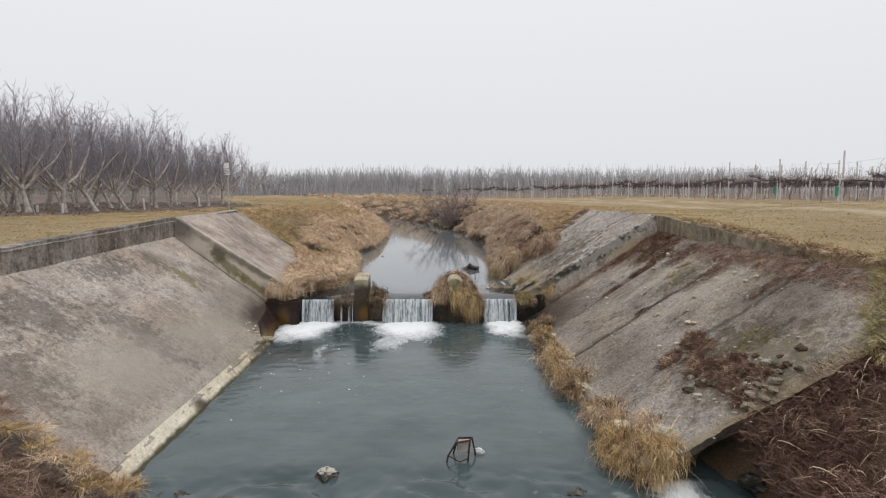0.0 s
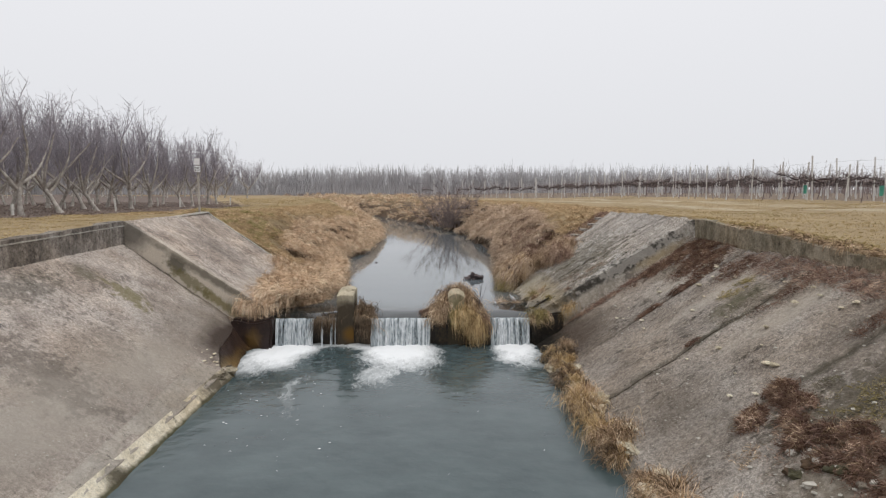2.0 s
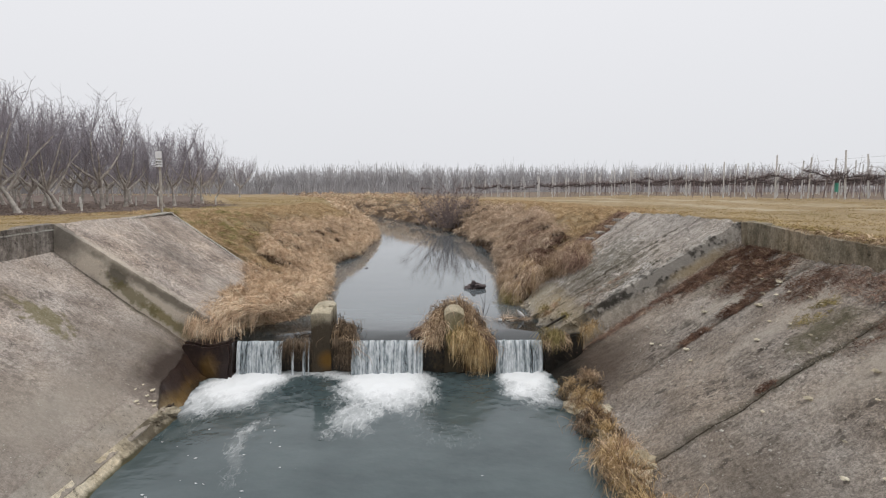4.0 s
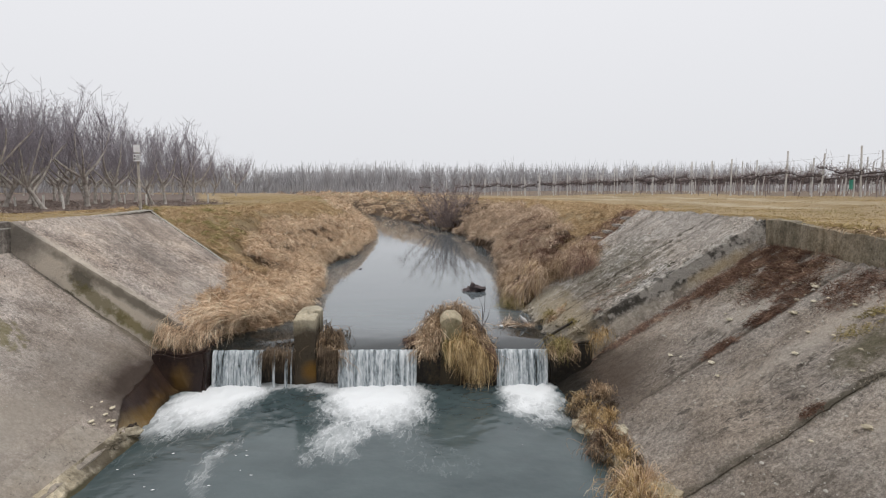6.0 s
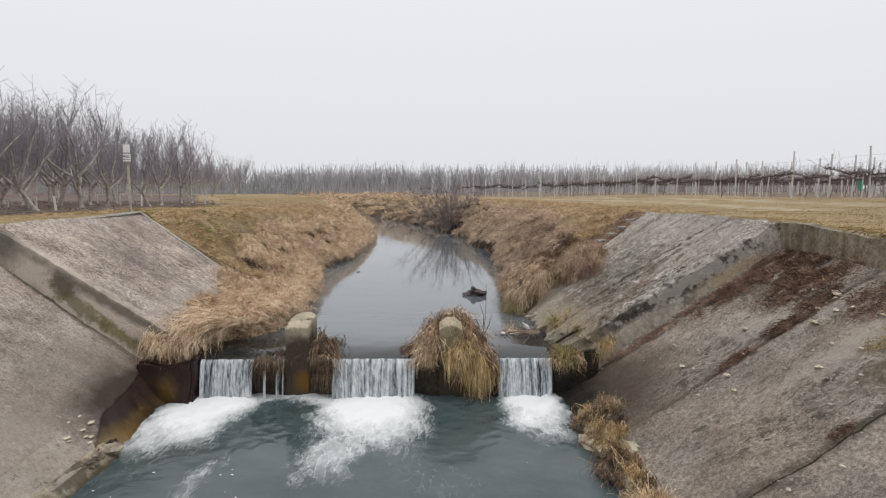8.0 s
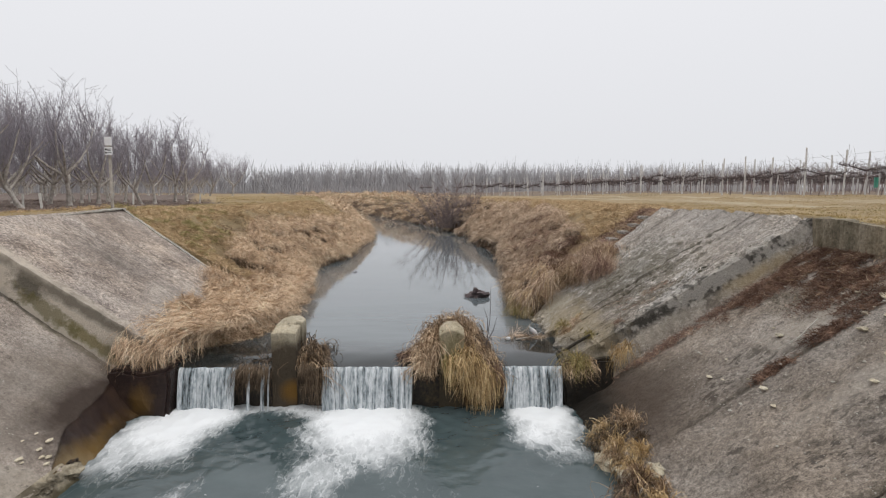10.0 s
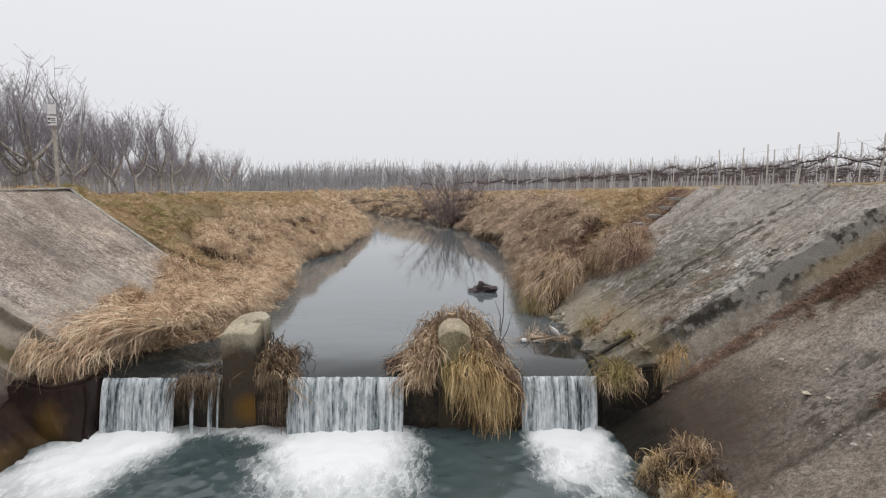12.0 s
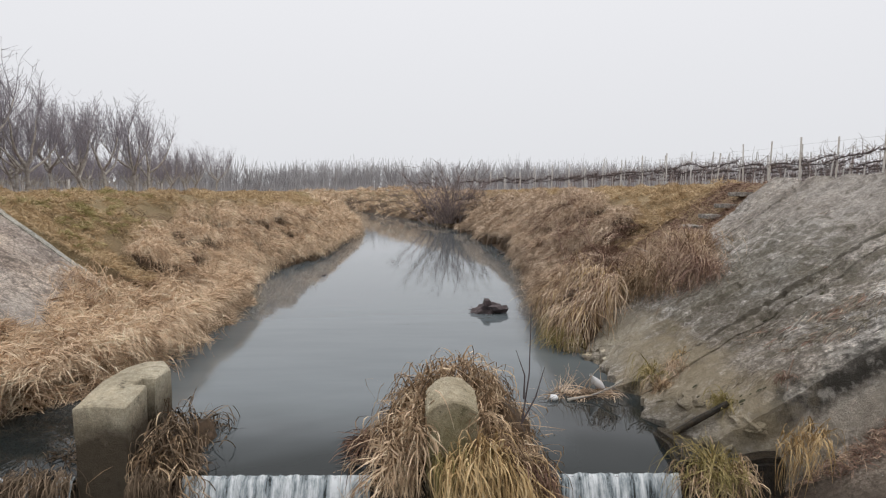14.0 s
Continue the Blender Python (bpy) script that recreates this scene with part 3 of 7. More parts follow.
def blades(name, roots, lean, length, width, droop, material, segs=4, upright=0.6, spread=0.5, seed=1, curl=0.3, lock=9):
    """Many grass blades as ribbons that bend over under their own weight, gathered into locks.
    lean: the way in which they lie; droop: how strongly they sink."""
    r = np.random.default_rng(seed)
    roots = np.asarray(roots, float)
    n = len(roots)
    order = np.lexsort((np.floor(roots[:, 0] / 0.09), np.floor(roots[:, 1] / 0.09)))
    roots = roots[order]
    lean = np.broadcast_to(np.asarray(lean, float), (n, 3))[order]
    length = np.broadcast_to(length, n)[order]
    lid = np.arange(n) // lock
    m = lid[-1] + 1
    length = length * r.uniform(0.55, 1.25, m)[lid] * r.uniform(0.8, 1.15, n)
    width = np.broadcast_to(width, n) * r.uniform(0.6, 1.4, n)
    weight = np.broadcast_to(droop, n) * r.uniform(0.6, 1.4, m)[lid] * r.uniform(0.85, 1.15, n)
    flat = np.array([1, 1, 0.5])
    way = lean + (r.normal(0, spread, (m, 3)) * flat)[lid] + r.normal(0, spread * 0.3, (n, 3)) * flat + np.array([0, 0, upright])
    way /= np.linalg.norm(way, axis=1, keepdims=True) + 1e-9
    side = np.cross(way, r.normal(0, 1, (n, 3)))
    side /= np.linalg.norm(side, axis=1, keepdims=True) + 1e-9
    bend = r.normal(0, curl, (m, 3))[lid] + r.normal(0, curl * 0.4, (n, 3))
    p, out = roots.copy(), []
    for k in range(segs + 1):
        s = k / segs
        w = side * (width * (1 - 0.8 * s ** 2) / 2)[:, None]
        out += [p - w, p + w]
        p = p + way * (length / segs)[:, None]
        way = way + bend * (1.6 / segs)
        way[:, 2] -= weight * 2.4 / segs
        way /= np.linalg.norm(way, axis=1, keepdims=True) + 1e-9
    verts = np.stack(out, 1).reshape(-1, 3)
    k = 2 * (segs + 1)
    base = (np.arange(n) * k)[:, None]
    quads = np.concatenate([base + np.array([2 * i, 2 * i + 1, 2 * i + 3, 2 * i + 2]) for i in range(segs)])
    return quick_mesh(name, verts, quads, material)


def tubes(lines, sides=4):
    """Corners and faces of tapered tubes along lines of (point, radius)."""
    verts, quads, at = [], [], 0
    ang = np.arange(sides) * 2 * np.pi / sides
    for pts, rad in lines:
        pts, rad = np.asarray(pts, float), np.asarray(rad, float)
        d = np.gradient(pts, axis=0)
        d /= np.linalg.norm(d, axis=1, keepdims=True) + 1e-9
        ref = np.array([1.0, 0.2, 0.1]) if abs(d[0, 0]) < 0.8 else np.array([0.1, 1.0, 0.2])
        a = np.cross(d, ref)
        a /= np.linalg.norm(a, axis=1, keepdims=True) + 1e-9
        b2 = np.cross(d, a)
        ring = pts[:, None] + (a[:, None] * np.cos(ang)[None, :, None] + b2[:, None] * np.sin(ang)[None, :, None]) * rad[:, None, None]
        verts.append(ring.reshape(-1, 3))
        m = len(pts)
        for j in range(m - 1):
            for i in range(sides):
                i2 = (i + 1) % sides
                quads.append((at + j * sides + i, at + j * sides + i2, at + (j + 1) * sides + i2, at + (j + 1) * sides + i))
        at += m * sides
    return np.concatenate(verts), np.array(quads)


def tube_mesh(name, lines, material, sides=4, smooth=True):
    return quick_mesh(name, *tubes(lines, sides), material, smooth)


# ---- ground: one sheet with the stream bed cut into it ----
LEFT_Y, LEFT_X = [-40, 5.0, 6.4, 13.4, 14.3, 14.8, 15.6, 18.6, 21.5, 23.1, 25.4, 32, 36, 45, 53, 60, 75, 100, 140], [-3.6, -3.2, -3.2, -3.3, -3.2, -2.5, -2.1, -2.55, -2.95, -3.0, -2.45, -2.6, -2.85, -4.6, -5.9, -7.6, -13, -26, -50]
RIGHT_Y, RIGHT_X = [-40, 5.2, 5.9, 13.4, 15.6, 17, 19.2, 25.3, 33.3, 38, 41.6, 48.3, 55, 60, 75, 100, 140], [3.3, 2.9, 2.05, 2.05, 2.05, 1.8, 1.95, 2.3, 1.8, 0.9, 0.1, -2.2, -4.6, -6, -11, -23, -46]


def left_edge(y):
    return np.interp(y, LEFT_Y, LEFT_X)


def right_edge(y):
    return np.interp(y, RIGHT_Y, RIGHT_X)


def top_left(y):
    return np.interp(y, [-40, 8, 13.5, 18, 20, 40, 80], [2.2, 2.36, 2.55, 2.48, 2.34, 2.30, 2.30])


def top_right(y):
    return np.interp(y, [-40, 8, 11, 13.5, 17.4, 20, 40, 80], [2.2, 2.34, 2.5, 2.58, 2.56, 2.43, 2.40, 2.36])


def smooth_noise(x, y, f, seed=0.0):
    return (np.sin(x * f * 1.0 + 1.3 + seed) * np.cos(y * f * 1.13 + 0.7) + 0.6 * np.sin(x * f * 2.3 + y * f * 1.7 + seed * 2) + 0.4 * np.cos(y * f * 3.1 - x * f * 1.9)) / 2


def ground_h(x, y):
    x, y = np.asarray(x, float), np.asarray(y, float)
    el, er, tl, tr = left_edge(y), right_edge(y), top_left(y), top_right(y)
    wl_ = np.interp(y, [5.0, 6.4, 13.6, 18.2, 24, 32, 60], [2.6, 2.75, 2.75, 3.7, 3.3, 3.2, 3.0])
    wr_ = np.interp(y, [5.0, 6.4, 13.6, 18.2, 24, 34, 60], [2.2, 3.3, 3.3, 3.0, 2.9, 2.6, 2.4])
    wl_ = np.where((y > 5.4) & (y < 18.1), el + 6.05, wl_)
    wr_ = np.where((y > 5.2) & (y < 13.8), 5.4 - er, wr_)
    bank = np.clip((y - 18.0) / 4.0, 0, 1) * np.interp(y, [24, 33], [1, 0.4])
    low = np.where(y > 13.55, 0.45, -0.1)

    def side(d, w, top):
        s = np.clip(d / w, 0, 1)
        line = s
        conv = np.where(s < 1, 1 - (1 - s) ** 2.3, 1.0)
        p = line * (1 - bank) + conv * bank
        return low + (top - low) * p

    dl, dr = el - x, x - er
    h = np.where(dl > 0, side(dl, wl_, tl), np.where(dr > 0, side(dr, wr_, tr), low - 0.9 * np.minimum(np.minimum(-dl, -dr), 0.9)))
    h = h - 0.10 * np.clip((y - 17.8) / 0.3, 0, 1) * np.clip((21.5 - y) / 2.5, 0, 1) * np.clip(dr / 0.6, 0, 1) * np.clip((wr_ - dr) / 0.5, 0, 1)
    # the bank beside the upper slab is trodden down to its level
    way = np.clip((18.6 - y) / 0.8, 0, 1) * np.clip((y - 16.9) / 0.2, 0, 1) * np.clip((x - 2.3) / 0.4, 0, 1) * (x < 4.9)
    h = h * (1 - way) + np.minimum(h, 0.67 + 0.69 * (x - 2.06)) * way
    # room for the concrete revetments
    slab_l = (y > 5.5) & (y < 18.0) & (x > -6.02) & (dl > -0.4) & ((y < 13.9) | (x < -3.2))
    slab_r = (y > 5.3) & (y < 17.15) & (x < 5.42) & (dr > -0.4)
    h = np.where(slab_l, h - 0.55, h)
    h = np.where(slab_r, h - 0.6, h)
    far = np.clip((np.abs(x) - 6) / 4, 0, 1)
    lump = smooth_noise(x, y, 0.9) * 0.05 + smooth_noise(x, y, 0.23, 2.0) * 0.06 * far
    soft = ~(slab_l | slab_r)
    h = h + np.where(soft & ((dl > 0.3) | (dr > 0.3)), lump, 0)
    h = h - 0.75 * np.exp(-((x - 2.95) / 0.42) ** 2 - ((y - 5.25) / 0.6) ** 2)
    rise = np.clip((x - 7.0) / 7.0, 0, 1)
    h = h + 0.30 * rise * rise * (3 - 2 * rise) * np.clip((y + 5) / 10, 0, 1) * np.clip((140 - y) / 60, 0, 1)
    return h


def track_at(x, y):
    """Two pale wheel tracks across the lawn, 1 in their middle."""
    tx = np.interp(y, [0, 20, 30, 40, 55], [9.6, 9.8, 9.4, 8.2, 3.5])
    t = np.exp(-((x - tx) / 0.75) ** 2) + np.exp(-((x - tx - 2.0) / 0.75) ** 2)
    return t * np.clip((y - 9) / 3, 0, 1) * np.clip((50 - y) / 8, 0, 1)


def ground_sheet():
    xs = np.unique(np.round(np.concatenate([np.arange(-9, 9.01, 0.3), [-6.16, -6.03, -6.01, 5.41, 5.43], np.linspace(-9, -30, 30), np.linspace(9, 40, 40), -30 - np.geomspace(2, 2500, 22), 40 + np.geomspace(2, 2500, 22)]), 3))
    ys = np.unique(np.round(np.concatenate([np.arange(-6, 30, 0.3), np.arange(30, 80, 0.8), [5.49, 5.51, 5.29, 5.31, 13.54, 13.56, 17.14, 17.16, 17.39, 17.41, 17.99, 18.01], -6 - np.geomspace(1, 2500, 18), 80 + np.geomspace(2, 3500, 26)]), 3))
    gx, gy = np.meshgrid(xs, ys)
    gz = ground_h(gx, gy)
    nx, ny = len(xs), len(ys)
    verts = np.stack([gx, gy, gz], -1).reshape(-1, 3)
    a = (np.arange(ny - 1)[:, None] * nx + np.arange(nx - 1)[None]).ravel()
    me = quick_mesh("ground", verts, np.stack([a, a + 1, a + nx + 1, a + nx], 1), M_ground, True)
    x, y = verts[:, 0], verts[:, 1]
    orchard = np.clip((-9.6 - x + 0.03 * (y - 20)) / 1.0, 0, 1) * np.clip((84 - y) / 2, 0, 1) * np.clip((np.where(y > 36, -10.6 - (y - 36) * 0.40, 0) - x) / 3 , 0, 1)
    far = np.clip((y - 88) / 4, 0, 1) * 0.9
    vine = np.clip((x - 14.2 - np.interp(y, [20, 36, 40, 54, 70], [2, 0.4, -1, -7, -18])) / 1.0, 0, 1) * 0.55 * (y > 5)
    soil = me.attributes.new("soil", "FLOAT", "POINT")
    soil.data.foreach_set("value", np.maximum(np.maximum(orchard, far), vine).astype(np.float32))
    gap = np.maximum(left_edge(y) - x, x - right_edge(y))
    litter_shade = me.attributes.new("litter_shade", "FLOAT", "POINT")
    litter_shade.data.foreach_set("value", np.clip(1.6 - gap / 1.5, 0, 1).astype(np.float32))
    tr = track_at(x, y)
    track = me.attributes.new("track", "FLOAT", "POINT")
    track.data.foreach_set("value", tr.astype(np.float32))
    return tagged(new("ground", me), "dry yellow-brown winter grass with bare orchard soil", "ground", kind="structure")


ground_sheet()

# ---- concrete revetments ----
slab = grid_solid("revetment_slab", (-3.37, 5.9, 0.215), (-3.37, 13.62, 0.215), (-5.97, 13.62, 2.12), (-5.97, 5.4, 1.96), 0.35, 150, 64, M_slab_l, 0.02, 1.1)
for v in slab.vertices:
    # sunk where the water has hollowed its foot
    rim = float(np.interp(v.co.y, [11.4, 11.7, 12.05, 12.96, 13.35, 13.6], [-3.36, -3.48, -3.62, -3.72, -3.80, -3.86]))
    v.co.z -= 0.4 * min(1.0, max(0.0, (v.co.x - rim) / 0.12)) * min(1.0, max(0.0, (v.co.y - 11.45) / 0.1))
tagged(new("revetment_slab", slab), "sloping pale grey concrete revetment beside the lower pool", "revetment slab", kind="structure")
slab = grid_solid("revetment_slab", (-3.2, 13.6, 0.80), (-2.9, 17.3, 0.6), (-6.05, 18.0, 2.56), (-5.95, 13.6, 2.56), 0.62, 90, 70, M_slab_lu, 0.014, 1.1, batter=0.04)
tagged(new("revetment_slab", slab), "raised grey concrete revetment above the weir with stained edge", "revetment slab", kind="structure")


def slab_plane(x):
    """Height of the weathered slab beside the lower pool."""
    return (x - 2.0) * 0.667


# the weathered slab was cast in bays; its joints have opened and the bays have settled unevenly
bays = thing("revetment_slab", "weathered brown-grey concrete revetment in settled bays with moss and weeds", "revetment slab", kind="structure")
for y0, y1, drop, n in ((5.85, 7.85, 0.0, 66), (7.858, 9.78, -0.010, 64), (9.788, 11.67, 0.004, 62), (11.678, 13.7, -0.006, 66)):
    e0 = 5.5 if y0 < 6 else y0
    bay = grid_solid("bay", (2.0, 6.1 if y0 < 6 else y0, slab_plane(2.0)), (5.32, e0, slab_plane(5.3)), (5.32, y1, slab_plane(5.32)), (2.0, y1, slab_plane(2.0)), 0.35, 110, n, M_slab_r, 0.028, 1.0, 0.010, batter=-0.32 if y0 < 6 else 0.0, wear=0.045, shift=drop)
    if y0 < 6:
        # its lower corner has broken away
        for v in bay.vertices:
            line = 6.1 - 0.6 * (v.co.x - 2.0) / 3.32
            new_line = float(np.interp(v.co.x, [2.0, 2.3, 2.68, 3.0, 5.3], [6.55, 6.22, 5.84, 5.80, 5.5]))
            new_line += 0.05 * noise.noise(Vector((v.co.x * 5, 1.7, 0.3)))
            v.co.y = new_line + (v.co.y - line) * (y1 - new_line) / (y1 - line)
    child("bay", bay, bays)
bays = thing("revetment_slab", "mossy raised concrete revetment above the weir with open joints", "revetment slab", kind="structure")
for k, (a, b2) in enumerate(((0.0, 0.290), (0.293, 0.722), (0.725, 1.0))):
    def on_edge(lo, hi, q):
        return tuple(p + (r - p) * q for p, r in zip(lo, hi))
    foot0, foot1, top0, top1 = (2.15, 13.65, 0.72), (2.06, 17.1, 0.72), (5.3, 13.65, 2.6), (4.75, 17.4, 2.605)
    child("bay", grid_solid("bay", on_edge(foot0, foot1, a), on_edge(top0, top1, a), on_edge(top0, top1, b2), on_edge(foot0, foot1, b2), 0.62, 90, 22 + 10 * (k == 1), M_slab_ru, 0.022, 1.2, 0.016, ragged=0.06, batter=0.08, wear=0.08, shift=(0.0, 0.012, -0.008)[k]), bays)
apron = grid_solid("slab_apron", (-3.33, 6.0, 0.195), (-3.33, 11.5, 0.195), (-3.68, 11.2, 0.456), (-3.46, 6.0, 0.294), 0.06, 120, 12, M_apron, 0.014, 2.0, 0.004)
tagged(new("slab_apron", apron), "smooth grey screed strip along the foot of the slab", "screed", kind="structure")


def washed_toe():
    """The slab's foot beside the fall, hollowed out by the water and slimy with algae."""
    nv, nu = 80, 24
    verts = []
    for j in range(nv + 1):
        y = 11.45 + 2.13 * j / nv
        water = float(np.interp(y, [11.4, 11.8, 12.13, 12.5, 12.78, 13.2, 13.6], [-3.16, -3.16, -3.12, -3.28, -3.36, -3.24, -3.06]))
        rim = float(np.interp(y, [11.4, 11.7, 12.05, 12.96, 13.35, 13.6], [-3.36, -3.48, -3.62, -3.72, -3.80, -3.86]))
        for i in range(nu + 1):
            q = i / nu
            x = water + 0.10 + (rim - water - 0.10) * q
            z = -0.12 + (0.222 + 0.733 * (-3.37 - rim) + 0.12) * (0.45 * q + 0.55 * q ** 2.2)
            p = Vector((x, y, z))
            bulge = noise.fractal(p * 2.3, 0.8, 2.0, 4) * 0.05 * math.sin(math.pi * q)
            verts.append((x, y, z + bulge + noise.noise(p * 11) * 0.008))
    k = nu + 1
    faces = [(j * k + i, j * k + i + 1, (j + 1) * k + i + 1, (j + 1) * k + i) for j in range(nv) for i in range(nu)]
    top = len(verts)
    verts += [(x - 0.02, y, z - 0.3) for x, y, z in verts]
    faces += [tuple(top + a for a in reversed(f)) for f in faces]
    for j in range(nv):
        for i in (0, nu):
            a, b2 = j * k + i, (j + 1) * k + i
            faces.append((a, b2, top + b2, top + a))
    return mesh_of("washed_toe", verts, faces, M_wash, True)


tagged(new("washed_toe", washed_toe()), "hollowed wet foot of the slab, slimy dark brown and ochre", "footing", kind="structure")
kerb = grid_solid("kerb_wall", (-5.95, 5.0, 2.27), (-5.95, 13.6, 2.555), (-6.17, 13.6, 2.555), (-6.17, 5.0, 2.27), 0.75, 50, 2, M_kerb, 0.012, 2.0)
tagged(new("kerb_wall", kerb), "low dark-stained concrete kerb wall on top of the revetment", "kerb wall", kind="structure")
kerb = grid_solid("kerb_wall", (5.3, 8.3, 2.33), (5.3, 13.65, 2.59), (5.52, 13.65, 2.59), (5.52, 8.3, 2.33), 0.7, 60, 2, M_kerb_r, 0.03, 2.0)
tagged(new("kerb_wall", kerb), "low dark-stained concrete kerb wall under overhanging turf", "kerb wall", kind="structure")
coping = grid_solid("kerb_coping", (-5.94, 5.0, 2.275), (-5.94, 17.98, 2.575), (-6.16, 17.98, 2.575), (-6.16, 5.0, 2.275), 0.02, 70, 1, M_kerb_top, 0.006, 2.0)
tagged(new("kerb_coping", coping), "narrow pale concrete edge along the kerb and slab top", "coping", kind="structure")
arris = grid_solid("slab_arris", (-2.92, 17.27, 0.63), (-6.05, 17.97, 2.575), (-6.05, 18.07, 2.575), (-2.92, 17.37, 0.62), 0.05, 60, 2, M_kerb_top, 0.012, 3.0, 0.006)
tagged(new("slab_arris", arris), "narrow pale worn edge of the raised slab beside the grass", "slab edge", kind="structure")
toe = grid_solid("toe_beam", (-3.14, 5.9, 0.0), (-3.14, 11.62, 0.0), (-3.385, 11.62, 0.25), (-3.385, 5.9, 0.25), 0.3, 190, 8, M_toe, 0.024, 2.4, 0.006)
tagged(new("toe_beam", toe), "broken pale lime-stained footing along the water's edge", "footing", kind="structure")

# ---- weir ----
weir = thing("weir", "low black wet concrete weir with two stub piers", "weir", kind="structure")
part("sill", box_bm(-3.5, 2.3, WEIR_Y + 0.04, WEIR_Y + 0.75, -0.6, LIP - 0.03, 0.02, 0.012, 4), M_sill, weir)
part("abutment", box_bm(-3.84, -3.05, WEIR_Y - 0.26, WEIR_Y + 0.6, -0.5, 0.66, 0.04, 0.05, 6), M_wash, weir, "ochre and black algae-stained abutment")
part("abutment", box_bm(2.02, 2.7, WEIR_Y - 0.02, WEIR_Y + 0.6, -0.5, 0.72, 0.03, 0.05, 5), M_sill, weir)


def pier(x0, x1, top, notch, arch, deep=1.0):
    w = x1 - x0
    outline = [(x0, WEIR_Y + 0.02), (x1, WEIR_Y + 0.02), (x1, WEIR_Y + 0.3), (x1 - notch, WEIR_Y + 0.3), (x1 - notch, WEIR_Y + 0.42), (x1, WEIR_Y + 0.42), (x1, WEIR_Y + 0.66), (x1 - 0.09, WEIR_Y + 0.78), (x0 + 0.09, WEIR_Y + 0.78), (x0, WEIR_Y + 0.66)]
    bm = bmesh.new()
    vs = [bm.verts.new((x, WEIR_Y + (y - WEIR_Y) * deep, -0.3)) for x, y in outline]
    f = bm.faces.new(vs)
    ex = bmesh.ops.extrude_face_region(bm, geom=[f])
    for v in ex["geom"]:
        if isinstance(v, bmesh.types.BMVert):
            v.co.z = top
    bmesh.ops.recalc_face_normals(bm, faces=bm.faces)
    bmesh.ops.bevel(bm, geom=[e for e in bm.edges if all(v.co.z > 0.5 for v in e.verts)], offset=0.012, segments=1, affect="EDGES")
    bmesh.ops.triangulate(bm, faces=bm.faces)
    for cut in range(3):
        long_edges = [e for e in bm.edges if e.calc_length() > 0.09]
        bmesh.ops.subdivide_edges(bm, edges=long_edges, cuts=1)
        bmesh.ops.triangulate(bm, faces=[f for f in bm.faces if len(f.verts) > 3])
    for v in bm.verts:
        up = min(1, max(0, (v.co.z - top + 0.3) / 0.3))
        v.co.z -= up * arch * abs((v.co.x - (x0 + x1) / 2) / (w / 2)) ** 2.4
        v.co.z -= up * 0.06 * max(0, (WEIR_Y + 0.35 - v.co.y) / 0.35)
        v.co += noise.noise_vector(v.co * 7) * 0.008 + noise.noise_vector(v.co * 25) * 0.003
    return bm


part("pier", pier(-1.82, -1.50, 1.15, 0.08, 0.012), M_pier, weir, "lichen-spotted concrete stub pier with stop-log groove")
part("pier", pier(0.38, 0.71, 1.17, 0.0, 0.07, 0.45), M_pier, weir, "round-topped concrete stub pier in a grass clump")


def fall(x0, x1, seed):
    """A curtain of water over the lip, with ridged strands."""
    nx, ns = int((x1 - x0) / 0.010), 20
    r = np.random.default_rng(seed)
    xs = np.linspace(x0, x1, nx)
    ridge = np.convolve(r.normal(0, 1, nx + 8), np.ones(4) / 4, "same")[4:-4] * 0.016
    frill = np.convolve(r.normal(0, 1, nx + 8), np.ones(3) / 3, "same")[4:-4] * 0.006
    verts = []
    for j in range(ns):
        q = j / (ns - 1)
        y, z = WEIR_Y + 0.035 - 0.17 * q ** 0.6, LIP + 0.004 - (LIP - WATER_LOW + 0.1) * q ** 1.15
        cx = (x0 + x1) / 2
        verts.append(np.stack([cx + (xs - cx) * (1 - 0.02 * q), y - ridge * min(1, 3 * q), z + frill * (1 - q)], 1))
    verts = np.concatenate(verts)
    a = (np.arange(ns - 1)[:, None] * nx + np.arange(nx - 1)[None]).ravel()
    return quick_mesh("waterfall", verts, np.stack([a, a + 1, a + nx + 1, a + nx], 1), M_falls, True)


for k, (x0, x1) in enumerate([(-3.03, -2.28), (-1.16, 0.03), (1.22, 2.0)]):
    tagged(new("waterfall", fall(x0, x1, k)), "white streaked curtain of water falling over the weir", "waterfall", group="falls over the weir", kind="structure")
for k, (x0, x1) in enumerate([(-2.13, -2.09), (-1.95, -1.90), (-1.86, -1.84), (0.14, 0.16)]):
    tagged(new("trickle", fall(x0, x1, k + 9)), "thin trickle of water beside a pier", "waterfall", group="trickles over the weir", kind="structure")

